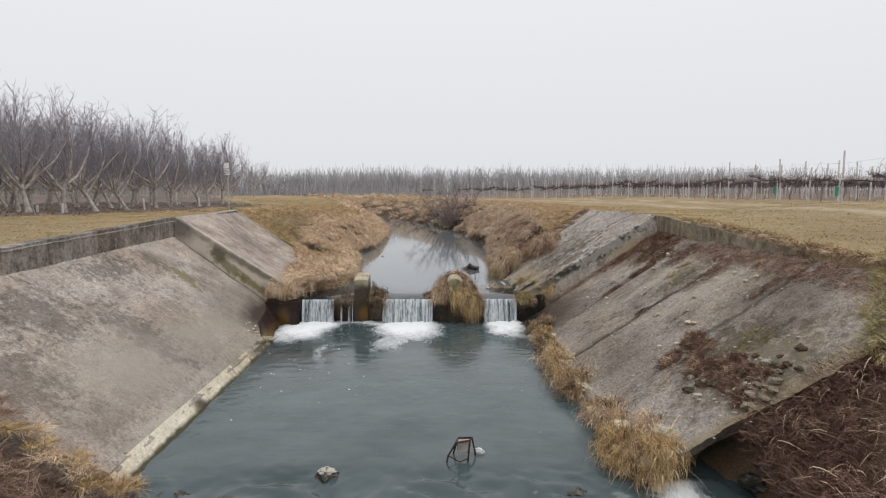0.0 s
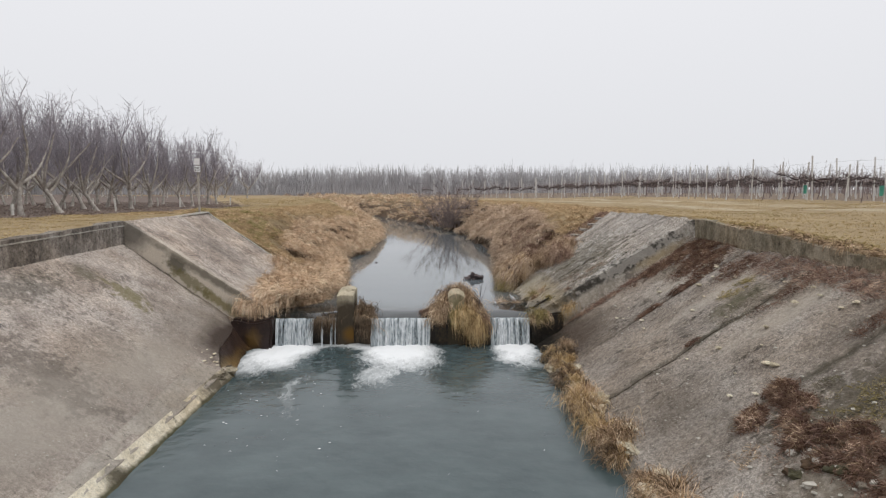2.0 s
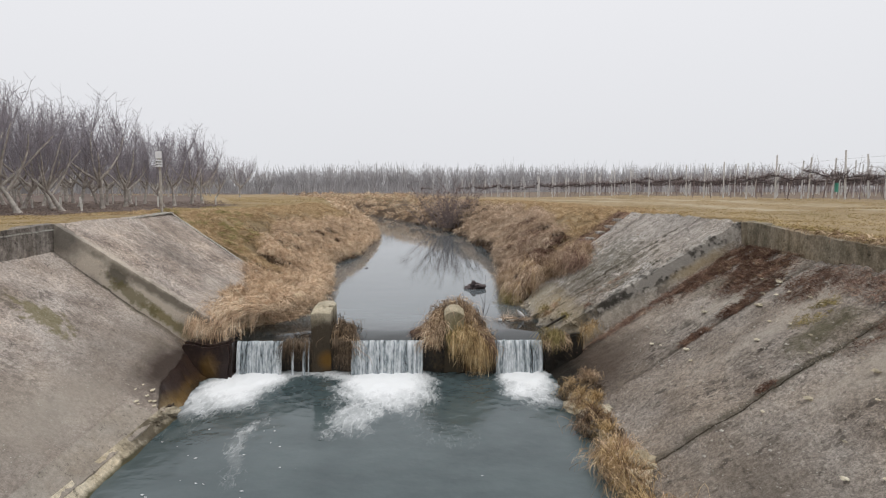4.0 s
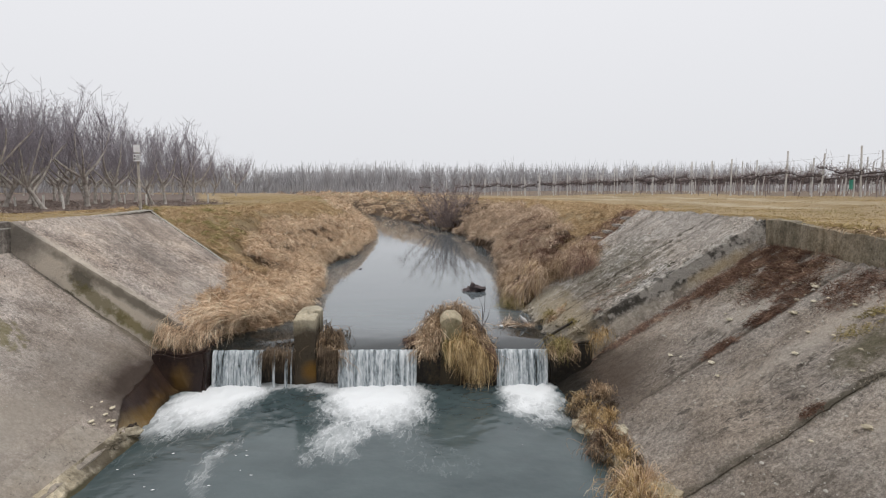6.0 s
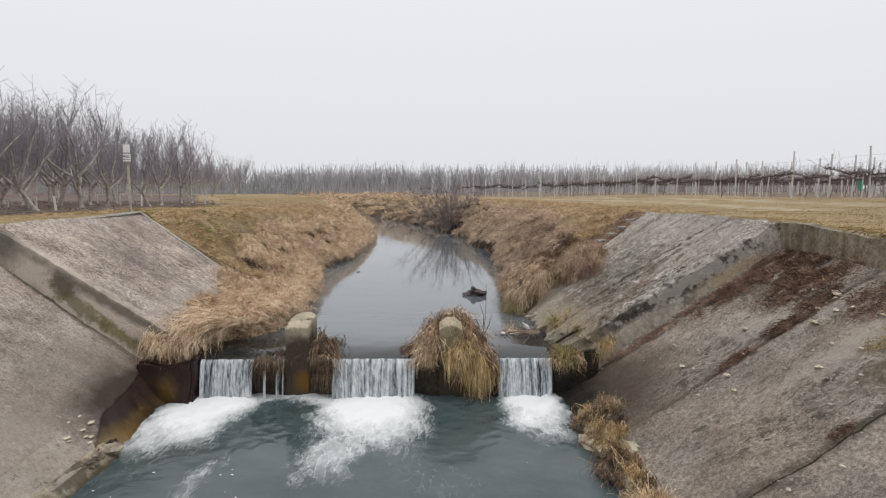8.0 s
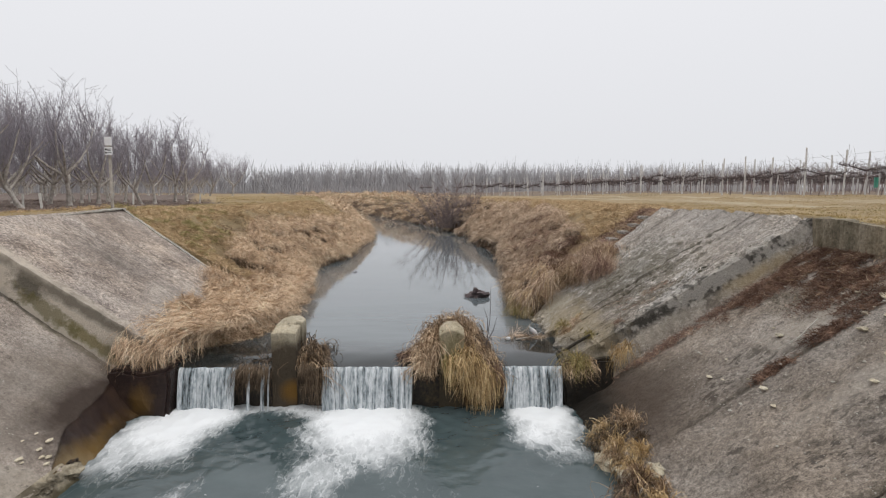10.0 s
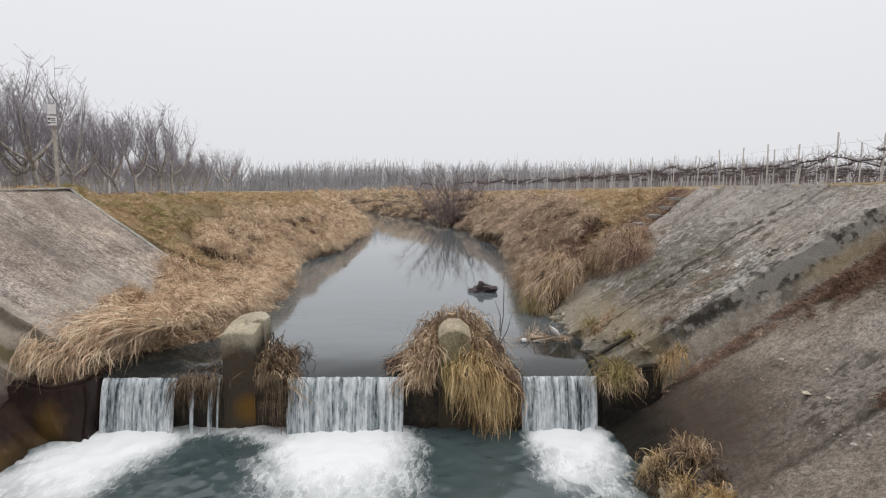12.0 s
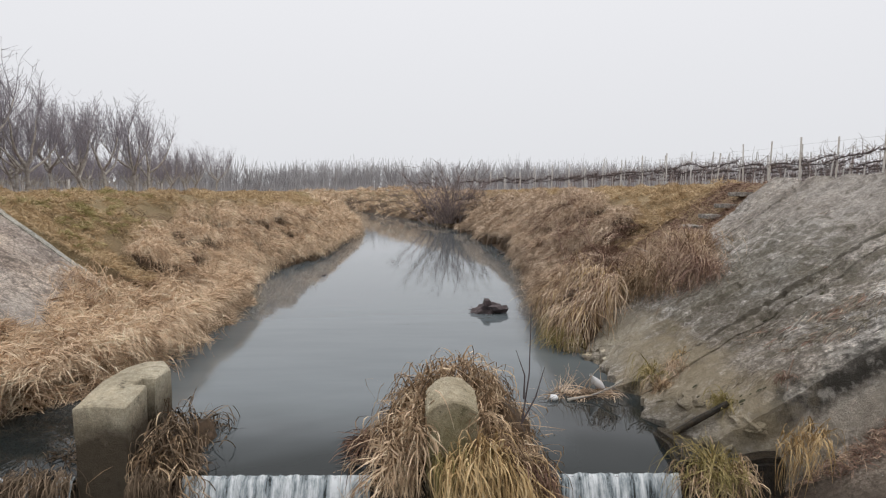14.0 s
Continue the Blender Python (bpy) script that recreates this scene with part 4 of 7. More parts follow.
# ---- water ----
def upper_water():
    ys = np.unique(np.concatenate([np.arange(WEIR_Y + 0.02, WEIR_Y + 1.6, 0.06), np.arange(WEIR_Y + 1.6, 60, 0.4), np.arange(60, 142, 2.0)]))
    n = 40
    gy = np.repeat(ys[:, None], n, 1)
    gx = left_edge(gy) - 0.6 + (right_edge(gy) - left_edge(gy) + 1.2) * np.linspace(0, 1, n)[None]
    d = gy - WEIR_Y
    d2 = d + 0.10 * smooth_noise(gx, gy, 3.0) + 0.05 * smooth_noise(gx, gy, 9.0, 2.0)
    gz = WATER_UP - 0.065 * np.clip(1 - d / 0.55, 0, 1) ** 1.5 + 0.006 * smooth_noise(gx * 0.7, gy, 11.0, 1.0) * np.clip(1.3 - d, 0, 1)
    m = len(ys)
    a = (np.arange(m - 1)[:, None] * n + np.arange(n - 1)[None]).ravel()
    me = quick_mesh("water", np.stack([gx, gy, gz], -1).reshape(-1, 3), np.stack([a, a + 1, a + n + 1, a + n], 1), M_water_up, True)
    at = me.attributes.new("shallow_less_sky", "FLOAT", "POINT")
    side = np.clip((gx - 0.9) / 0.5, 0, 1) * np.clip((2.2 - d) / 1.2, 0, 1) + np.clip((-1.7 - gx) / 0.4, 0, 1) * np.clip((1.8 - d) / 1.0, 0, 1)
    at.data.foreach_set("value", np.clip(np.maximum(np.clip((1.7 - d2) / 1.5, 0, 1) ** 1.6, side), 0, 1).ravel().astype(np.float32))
    return me


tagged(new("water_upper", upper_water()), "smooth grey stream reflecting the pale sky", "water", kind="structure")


def lower_water():
    xs, ys = np.arange(-3.7, 3.41, 0.04), np.concatenate([np.arange(-12, 3.5, 0.5), np.arange(3.5, WEIR_Y + 0.1, 0.04)])
    gx, gy = np.meshgrid(xs, ys)
    d = WEIR_Y - gy
    wx = gx + 0.10 * smooth_noise(gx, gy, 3.1, 1.0) + 0.06 * smooth_noise(gx, gy, 8.0, 2.0) + 0.03 * smooth_noise(gx, gy, 17.0, 5.0)
    wd = d + 0.22 * smooth_noise(gx, gy, 2.7, 4.0) + 0.10 * smooth_noise(gx, gy, 7.0, 6.0) + 0.05 * smooth_noise(gx, gy, 19.0, 7.0)

    def plume(x0, x1, length, drift, spread):
        c = (x0 + x1) / 2 - drift * d
        half = (x1 - x0) / 2 + spread * np.sqrt(np.clip(d, 0, 9))
        across = np.clip(1.35 - (np.abs(wx - c) / half) ** 1.8, 0, 1.25)
        return across * np.clip(1.35 - wd / length, 0, 1.0) * (d > -0.2)

    foam = np.maximum.reduce([plume(-1.12, 0.05, 1.6, 0.0, 0.30), plume(-3.05, -2.25, 1.75, 0.26, 0.34), plume(1.25, 2.0, 1.35, -0.06, 0.13), plume(-3.1, 0.4, 0.3, 0, 0) * 0.55])
    tongue = 0.6 * np.clip(1.2 - ((wx + 0.70 + 0.08 * d) / 0.42) ** 2, 0, 1) * np.clip((2.9 - wd) / 0.9, 0, 1) * (d > 0)
    streak = 0.5 * np.exp(-((wx + 2.05 + 0.12 * np.sin(gy * 2.4)) / 0.17) ** 2) * np.clip((d - 1.4) / 0.8, 0, 1) * np.clip((4.6 - wd) / 2, 0, 1)
    veil = 0.17 * np.clip((d - 0.5) / 0.6, 0, 1) * np.clip((4.4 - wd) / 1.8, 0, 1) * np.clip(0.7 + smooth_noise(gx, gy, 1.7, 3.0), 0, 1.3)
    foam = np.maximum.reduce([foam, tongue, streak, veil])
    rapids = np.clip((6.35 - gy + 0.15 * smooth_noise(gx, gy, 2.0)) / 0.35, 0, 1) * np.clip((gy - 3.7) / 0.6, 0, 1)
    rough = 0.0012 + 0.017 * np.clip(1.25 - d / 1.6, 0, 1) + 0.034 * rapids
    wob = smooth_noise(wx * 1.2, wd, 7.0) + 0.6 * smooth_noise(wx, wd * 1.3, 16.0, 3.0) + 0.35 * smooth_noise(wx * 1.4, wd, 37.0, 8.0)
    fx = gx + 0.40 * smooth_noise(gx, gy, 1.3, 9.0) + 0.15 * smooth_noise(gx, gy, 3.7, 2.0)
    fy = gy + 0.30 * smooth_noise(gx, gy, 1.7, 4.0) + 0.12 * smooth_noise(gx, gy, 4.3, 7.0)
    flow = smooth_noise(fx, fy * 2.0, 2.6, 2.0) + 0.6 * smooth_noise(fx * 1.1, fy * 2.3, 5.7, 5.0) + 0.2 * smooth_noise(fx * 1.3, fy * 1.7, 13.0, 1.0)
    wob = wob * (1 - rapids) + flow * rapids
    z = WATER_LOW + rough * wob + foam * 0.03 * np.clip(1.0 - d, 0, 1) * (1 + 0.5 * smooth_noise(wx, wd, 7.0, 3.0)) - 0.09 * np.clip(6.35 - gy, 0, 1.5)
    chute = np.exp(-((gx - 2.62) / 0.3) ** 2) * np.clip((6.1 - gy) / 0.2, 0, 1) * np.clip((gy - 4.6) / 0.3, 0, 1)
    foam = np.maximum(foam, np.maximum(chute * 0.9, rapids * 0.03 * np.clip(smooth_noise(gx, gy, 5.0), 0, 1)))
    verts = np.stack([gx, gy, z], -1).reshape(-1, 3)
    nx, ny = len(xs), len(ys)
    a = (np.arange(ny - 1)[:, None] * nx + np.arange(nx - 1)[None]).ravel()
    me = quick_mesh("water", verts, np.stack([a, a + 1, a + nx + 1, a + nx], 1), M_water_low, True)
    at = me.attributes.new("foam", "FLOAT", "POINT")
    at.data.foreach_set("value", foam.ravel().astype(np.float32))
    return me


tagged(new("water_lower", lower_water()), "grey-green pool with white foam under the weir", "water", kind="structure")


def flecks():
    """Small floating flakes of foam."""
    r = np.random.default_rng(3)
    verts, faces = [], []
    for k in range(52):
        x, y = (r.normal(-2.1, 0.45), r.uniform(8.2, 11.6)) if k < 34 else (r.uniform(-2.9, 1.6), r.uniform(6.8, 11.5))
        s = 0.003 + 0.009 * r.random() ** 2
        a0, m = r.uniform(0, 6), len(verts)
        for i in range(6):
            a = a0 + i * 1.047
            q = s * r.uniform(0.6, 1.3)
            verts.append((x + 1.8 * q * math.cos(a), y + q * math.sin(a), WATER_LOW + 0.006))
        verts.append((x, y, WATER_LOW + 0.006 + s * 0.4))
        faces += [(m + i, m + (i + 1) % 6, m + 6) for i in range(6)]
    return mesh_of("foam_flecks", verts, faces, M_foam, True)


tagged(new("foam_flecks", flecks()), "small white foam flecks drifting on the pool", "foam", kind="stuff")

# ---- trees ----
def limb(r, start, way, length, radius, segs, wander, lift):
    pts, rad = [np.array(start, float)], [radius]
    d = np.array(way, float)
    for i in range(segs):
        d = d + r.normal(0, wander, 3) + np.array([0, 0, lift])
        d /= np.linalg.norm(d)
        pts.append(pts[-1] + d * length / segs)
        rad.append(radius * (1 - 0.72 * (i + 1) / segs))
    return pts, rad, d


def bare_tree(seed, height):
    """A pruned orchard tree in winter: short pale trunk, spreading limbs that turn up, long upright shoots with short spurs."""
    r = np.random.default_rng(seed)
    trunk_h = height * r.uniform(0.22, 0.30)
    p, rad, d = limb(r, (0, 0, -0.1), (r.normal(0, 0.16), r.normal(0, 0.16), 1), trunk_h, 0.115, 5, 0.06, 0)
    rad = [max(v, 0.075) for v in rad]
    rad[0] *= 1.3
    heavy, light = [(p, rad)], []
    n = int(r.integers(4, 7))
    turn = r.uniform(0, 6.28)
    for k in range(n):
        a = turn + k * 6.283 / n + r.normal(0, 0.3)
        out = r.uniform(0.5, 1.3)
        q, qr, qd = limb(r, p[-1 if k % 3 else -2], (math.cos(a) * out, math.sin(a) * out, 0.75), height * r.uniform(0.34, 0.50), 0.060, 7, 0.13, 0.14)
        qr = [max(v, 0.02) for v in qr]
        heavy.append((q, qr))
        for j in range(2, 8):
            for side in range(int(r.integers(1, 4)) if j < 7 else 4):
                b2 = r.uniform(0, 6.28)
                s, sr, sd = limb(r, q[j], (math.cos(b2) * 0.5, math.sin(b2) * 0.5, r.uniform(0.5, 1.5)), height * r.uniform(0.14, 0.36), 0.017, 6, 0.085, 0.14)
                sr = [max(v, 0.006) for v in sr]
                light.append((s, sr))
                for i in range(1, 7):
                    for w in range(int(r.integers(1, 4))):
                        c = r.uniform(0, 6.28)
                        t, tr, _ = limb(r, s[i], (math.cos(c) * 0.8, math.sin(c) * 0.8, r.uniform(0.2, 1.3)), height * r.uniform(0.03, 0.12), 0.006, 3, 0.16, 0.10)
                        light.append((t, [max(v, 0.0046) for v in tr]))
    return heavy, light


def build_tree(seed, height):
    heavy, light = bare_tree(seed, height)
    t = thing("walnut_tree", "bare grey walnut tree with upright winter shoots on tilled soil", "tree", group="orchard trees")
    child("trunk", tube_mesh("trunk", heavy, M_bark, 7), t)
    tagged(child("crown", tube_mesh("crown", light, M_twig, 3), t, "fine purple-grey leafless twigs"), kind="stuff")
    return t


tree_kinds = [build_tree(31 + k, 4.5 + 0.17 * k) for k in range(6)]
used = set()
for row in range(14):
    x0 = -12.9 - 2.5 * row
    for k in range(15 if row < 9 else 10):
        y = 8.0 + (2.15 if row < 9 else 3.1) * k + (row % 2) * 0.9 + rng.normal(0, 0.3)
        if y > 38.2 - 0.2 * row:
            continue
        x = x0 + rng.normal(0, 0.25)
        i = int(rng.integers(0, 6))
        size = rng.uniform(0.86, 1.06) * float(np.interp(y, [15, 19, 26], [1.03, 1.0, 0.93]))
        m = pose(x, y, float(ground_h(x, y)), 0, 0, rng.uniform(0, 360)) @ Matrix.Diagonal((size, size, size, 1))
        if i not in used:
            used.add(i)
            tree_kinds[i].matrix_basis = m
        else:
            o = copy_thing(tree_kinds[i], Matrix.Identity(4))
            o.matrix_basis = m
for row in range(7):
    for k in range(13):
        y = 62 + 4.6 * row + rng.normal(0, 0.5)
        x = -19.5 - 0.62 * (y - 62) - 3.3 * k + rng.normal(0, 0.5)
        size = rng.uniform(0.8, 1.0)
        o = copy_thing(tree_kinds[int(rng.integers(0, 6))], Matrix.Identity(4))
        o.matrix_basis = pose(x, y, float(ground_h(x, y)), 0, 0, rng.uniform(0, 360)) @ Matrix.Diagonal((size, size, size, 1))
for i, t in enumerate(tree_kinds):
    if i not in used:
        t.matrix_basis = pose(-30 - 4 * i, 8, 2.4)


r9 = np.random.default_rng(41)
stake0 = None
for k in range(13):
    # short white stakes beside the trunks of the outer rows
    x, y = -11.6 - 2.5 * (k % 3) + r9.normal(0, 0.3), 13.0 + 1.9 * k + r9.normal(0, 0.3)
    m = pose(x, y, float(ground_h(x, y)), r9.normal(0, 3), r9.normal(0, 3), r9.uniform(0, 90)) @ Matrix.Diagonal((1, 1, r9.uniform(0.7, 1.1), 1))
    if stake0 is None:
        stake0 = thing("stake", "short pale stake standing beside an orchard tree", "stake", group="orchard stakes")
        part("shaft", box_bm(-0.032, 0.032, -0.032, 0.032, -0.1, 0.46, 0.008, 0.006, 2), M_stake, stake0)
        stake0.matrix_basis = m
    else:
        copy_thing(stake0, Matrix.Identity(4)).matrix_basis = m


def far_orchard():
    """Rows of the same trees so far off that they merge."""
    r = np.random.default_rng(5)
    lines = []
    for row in range(8):
        for k in range(66):
            x = -100 + 2.6 * k + r.normal(0, 0.5)
            y = 95 + 5 * row + 0.10 * (x + 20) + r.normal(0, 0.8)
            h = r.uniform(4.4, 6.3)
            z = float(ground_h(x, y))
            lines.append(([(x, y, z), (x + r.normal(0, 0.15), y, z + 1.6)], [0.10, 0.08]))
            for j in range(26):
                a = r.uniform(0, 6.28)
                s = r.uniform(0.2, 1.5)
                zz = z + r.uniform(0.9, 2.6)
                tip = (x + math.cos(a) * s * 1.1, y + math.sin(a) * s, min(z + h * r.uniform(0.85, 1.0), zz + r.uniform(1.0, 3.2)))
                mid = (x + math.cos(a) * s * 0.7, y + math.sin(a) * s * 0.7, zz + (tip[2] - zz) * 0.4)
                lines.append(([(x, y, zz - 0.4), mid, tip], [0.04, 0.03, 0.014]))
    for k in range(420):
        x = r.uniform(-230, -62) if k < 300 else r.uniform(-60, 75)
        y = r.uniform(45, 120) if k < 300 else r.uniform(140, 190)
        z = float(ground_h(x, y))
        lines.append(([(x, y, z), (x, y, z + 1.6)], [0.12, 0.09]))
        for j in range(20):
            a, s, zz = r.uniform(0, 6.28), r.uniform(0.3, 1.8), z + r.uniform(0.5, 2.4)
            lines.append(([(x, y, zz), (x + math.cos(a) * s * 0.7, y + math.sin(a) * s * 0.7, zz + 0.9), (x + math.cos(a) * s, y + math.sin(a) * s, min(z + 6, zz + r.uniform(1.6, 3.6)))], [0.06, 0.05, 0.025]))
    for k in range(9000):
        x, y = r.uniform(-130, 90), r.uniform(94, 230)
        z = float(ground_h(x, y))
        lines.append(([(x, y, z), (x + r.normal(0, 0.3), y, z + r.uniform(0.8, 2.8))], [0.075, 0.05]))
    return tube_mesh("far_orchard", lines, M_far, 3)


tagged(new("far_orchard", far_orchard()), "distant rows of bare orchard trees on the horizon, greyed by painted haze", "trees", kind="stuff")

# ---- vineyard ----
ROW_Y, ROW_X = [2, 12, 20, 25, 30, 36, 40, 49, 54, 62, 72], [17.0, 15.6, 14.6, 14.5, 13.9, 13.6, 12.6, 9.6, 7.4, 3.0, -5.0]


def row_x(y):
    return float(np.interp(y, ROW_Y, ROW_X))


def vine_post():
    t = thing("vine_post", "weathered grey concrete vineyard post in dry grass", "post", group="vineyard posts")
    bm = box_bm(-0.025, 0.025, -0.025, 0.025, -0.15, 1.80, 0.008, 0.006, 2)
    part("shaft", bm, M_post, t)
    return t


def grapevine(seed):
    r = np.random.default_rng(seed)
    t = thing("grapevine", "leafless black grapevine trained along wires", "vine", group="vines")
    p, rad, d = limb(r, (0, 0, -0.05), (r.normal(0, 0.1), r.normal(0, 0.15), 1), 0.90, 0.021, 6, 0.06, 0.05)
    rad = [max(v, 0.013) for v in rad]
    child("trunk", tube_mesh("trunk", [(p, rad)], M_cane, 6), t)
    arms, canes = [], []
    for sign in (-1, 1):
        q, qr, _ = limb(r, p[-1], (r.normal(0, 0.1), sign, 0.06), r.uniform(0.9, 1.3), 0.028, 8, 0.13, 0.0)
        qr = [max(v, 0.016) for v in qr]
        arms.append((q, qr))
        for i in range(1, 9):
            for w in range(5):
                s, sr, _ = limb(r, q[i], (r.normal(0, 0.5), r.normal(0, 0.5), r.uniform(-0.4, 0.9)), r.uniform(0.08, 0.28), 0.012, 3, 0.35, 0)
                arms.append((s, sr))
            for w in range(2):
                s, sr, _ = limb(r, q[i], (r.normal(0, 0.4), r.normal(0, 0.6), 0.8), r.uniform(0.2, 0.8), 0.007, 5, 0.25, -0.05)
                canes.append((s, [max(v, 0.004) for v in sr]))
            if r.random() < 0.35:
                s, sr, _ = limb(r, q[i], (r.normal(0, 0.5), r.normal(0, 0.5), -0.3), r.uniform(0.3, 0.7), 0.007, 4, 0.2, -0.15)
                canes.append((s, [max(v, 0.004) for v in sr]))
    tagged(child("cordon", tube_mesh("cordon", arms, M_vine, 4), t), kind="stuff")
    tagged(child("cane_growth", tube_mesh("cane_growth", canes, M_cane, 3), t, "thin reddish-brown canes"), kind="stuff")
    return t


post0, vines0 = vine_post(), [grapevine(61 + k) for k in range(3)]
placed_post, placed_vine = False, set()
for row in range(9):
    y = 8.0 + 0.9 * (row % 3)
    wire_pts = []
    while y < 66:
        x = row_x(y) + 3.1 * row
        z = float(ground_h(x, y))
        ahead = math.degrees(math.atan2(row_x(y - 1) - row_x(y + 1), 2))
        tilt = rng.normal(0, 2.2), rng.normal(0, 2.2)
        m = pose(x, y, z, tilt[0], tilt[1], ahead + rng.normal(0, 6)) @ Matrix.Diagonal((1, 1, rng.uniform(0.70, 1.05), 1))
        if not placed_post:
            post0.matrix_basis, placed_post = m, True
        else:
            copy_thing(post0, Matrix.Identity(4)).matrix_basis = m
        wire_pts.append((x, y, z))
        for dy in (1.1,):
            yy = y + dy
            if y > 44 and rng.random() < 0.3:
                continue
            xx = row_x(yy) + 3.1 * row
            i = int(rng.integers(0, 3))
            m = pose(xx, yy, float(ground_h(xx, yy)), 0, 0, ahead + (180 if rng.random() < 0.5 else 0)) @ Matrix.Diagonal((1, 1, rng.uniform(0.92, 1.1), 1))
            if i not in placed_vine:
                placed_vine.add(i)
                vines0[i].matrix_basis = m
            else:
                copy_thing(vines0[i], Matrix.Identity(4)).matrix_basis = m
        y += 1.8
    wires = [([(x, y, z + h) for x, y, z in wire_pts], [0.003] * len(wire_pts)) for h in (0.92, 1.4)]
    tagged(new("trellis_wire", tube_mesh("trellis_wire", wires, M_wire, 3)), "thin galvanised wires between the vineyard posts", "wire", group="trellis wires")



def far_vines():
    """The rows further back, which merge into a dark band of stakes, cordons and canes."""
    r = np.random.default_rng(88)
    lines = []
    for row in range(9, 24):
        y = 12.0 + 0.7 * (row % 4)
        while y < 82:
            x = row_x(min(y, 72)) - (max(0, y - 72) * 0.8) + 3.1 * row
            z = float(ground_h(x, y))
            lines.append(([(x, y, z), (x + r.normal(0, 0.05), y, z + r.uniform(1.3, 1.9))], [0.035, 0.03]))
            a = (x + 0.1, y - 0.9, z + r.uniform(0.82, 0.98))
            b2 = (x - 0.1, y + 0.9, z + r.uniform(0.82, 0.98))
            lines.append(([a, (x, y, z + r.uniform(0.86, 1.02)), b2], [0.04, 0.05, 0.04]))
            for j in range(5):
                q = r.uniform(-0.9, 0.9)
                lines.append(([(x, y + q, z + 0.92), (x + r.normal(0, 0.2), y + q + r.normal(0, 0.2), z + r.uniform(1.1, 1.8))], [0.012, 0.008]))
            lines.append(([(x, y + 0.9, z), (x, y + 0.9, z + 0.9)], [0.03, 0.025]))
            y += 1.9
    return tube_mesh("far_vines", lines, M_cane, 3)


tagged(new("far_vines", far_vines()), "dark merging rows of leafless vines further back", "vines", kind="stuff")

# ---- dry grass ----
def on_ground(x, y, up=0.0):
    return np.stack([x, y, ground_h(x, y) + up], 1)


def scatter_bank(n, y0, y1, side, s0, s1, seed, power=1.0, gaps=True):
    """Roots over a stretch of bank; s runs from the water's edge (0) to the top (1)."""
    r = np.random.default_rng(seed)
    y = y0 + (y1 - y0) * r.uniform(0, 1, n) ** power
    s = r.uniform(s0, s1, n)
    if side < 0:
        w = np.interp(y, [18, 24, 32, 60], [3.7, 3.3, 2.6, 2.4])
        x = left_edge(y) - s * w
    else:
        w = np.interp(y, [17, 24, 34, 60], [3.0, 2.9, 2.6, 2.4])
        x = right_edge(y) + s * w
    bump = smooth_noise(x, y, 2.1, 1.5) + 0.5 * smooth_noise(x, y, 5.3, 0.5)
    keep = bump > (-0.18 if gaps else -9)
    if side > 0:
        # a trodden way beside the slab's steps
        keep &= ~((y < 18.95) & (s > 0.36))
    p = on_ground(x[keep], y[keep], 0.0)
    p[:, 2] += 0.19 * np.clip(bump[keep], -0.4, 1.2) * np.clip(2.2 - 2.0 * s[keep], 0.1, 1)
    return p


def stuff(name, me, label, category="grass"):
    return tagged(new(name, me), label, category, kind="stuff")


def tussocks(name, centres, lean, per, length, width, droop, material, radius, seed, label, segs=4, upright=0.5, lift=0.12, tight=0.3, core=True):
    """Tussocks: blades springing from a small dome and falling over it, with dark cores as painted shade between them.
    """
    r = np.random.default_rng(seed)
    n = len(centres)
    size = radius * r.uniform(0.6, 1.5, n)
    cid = np.repeat(np.arange(n), per)
    a, q = r.uniform(0, 6.283, n * per), np.sqrt(r.uniform(0, 1, n * per))
    out = np.stack([np.cos(a) * q, np.sin(a) * q, np.zeros(n * per)], 1)
    roots = centres[cid] + out * size[cid][:, None]
    roots[:, 2] += size[cid] * 1.1 * np.sqrt(np.clip(1 - 0.9 * q * q, 0, 1)) + lift * 0.5
    way = out * 0.7 + np.broadcast_to(np.asarray(lean, float), (n, 3))[cid] * r.uniform(0.5, 1.4, (n, 1))[cid] + r.normal(0, 0.3, (n, 3))[cid] * np.array([1, 1, 0.2])
    me = blades(name, roots, way, length * r.uniform(0.65, 1.3, n)[cid], width, droop, material, segs, upright, tight, seed + 1)
    ob = stuff(name, me, label)
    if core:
        # dark domes paint the shade between the blades
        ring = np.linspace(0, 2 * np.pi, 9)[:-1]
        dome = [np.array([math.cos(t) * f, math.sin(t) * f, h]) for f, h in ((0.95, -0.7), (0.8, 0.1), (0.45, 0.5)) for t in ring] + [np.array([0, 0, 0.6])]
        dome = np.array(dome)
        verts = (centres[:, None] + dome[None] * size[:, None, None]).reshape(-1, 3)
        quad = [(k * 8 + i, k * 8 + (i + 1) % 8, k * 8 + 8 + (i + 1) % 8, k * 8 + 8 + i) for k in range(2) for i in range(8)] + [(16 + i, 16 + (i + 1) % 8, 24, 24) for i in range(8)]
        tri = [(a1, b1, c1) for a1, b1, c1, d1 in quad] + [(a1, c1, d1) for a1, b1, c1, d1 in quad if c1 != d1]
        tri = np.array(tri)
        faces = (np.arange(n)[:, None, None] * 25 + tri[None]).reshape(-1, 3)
        stuff("tussock_shade_cores", quick_mesh("tussock_shade_cores", verts, faces, M_heart, True), "dark cores of grass tussocks, shade put into their colour", "grass")
    return ob


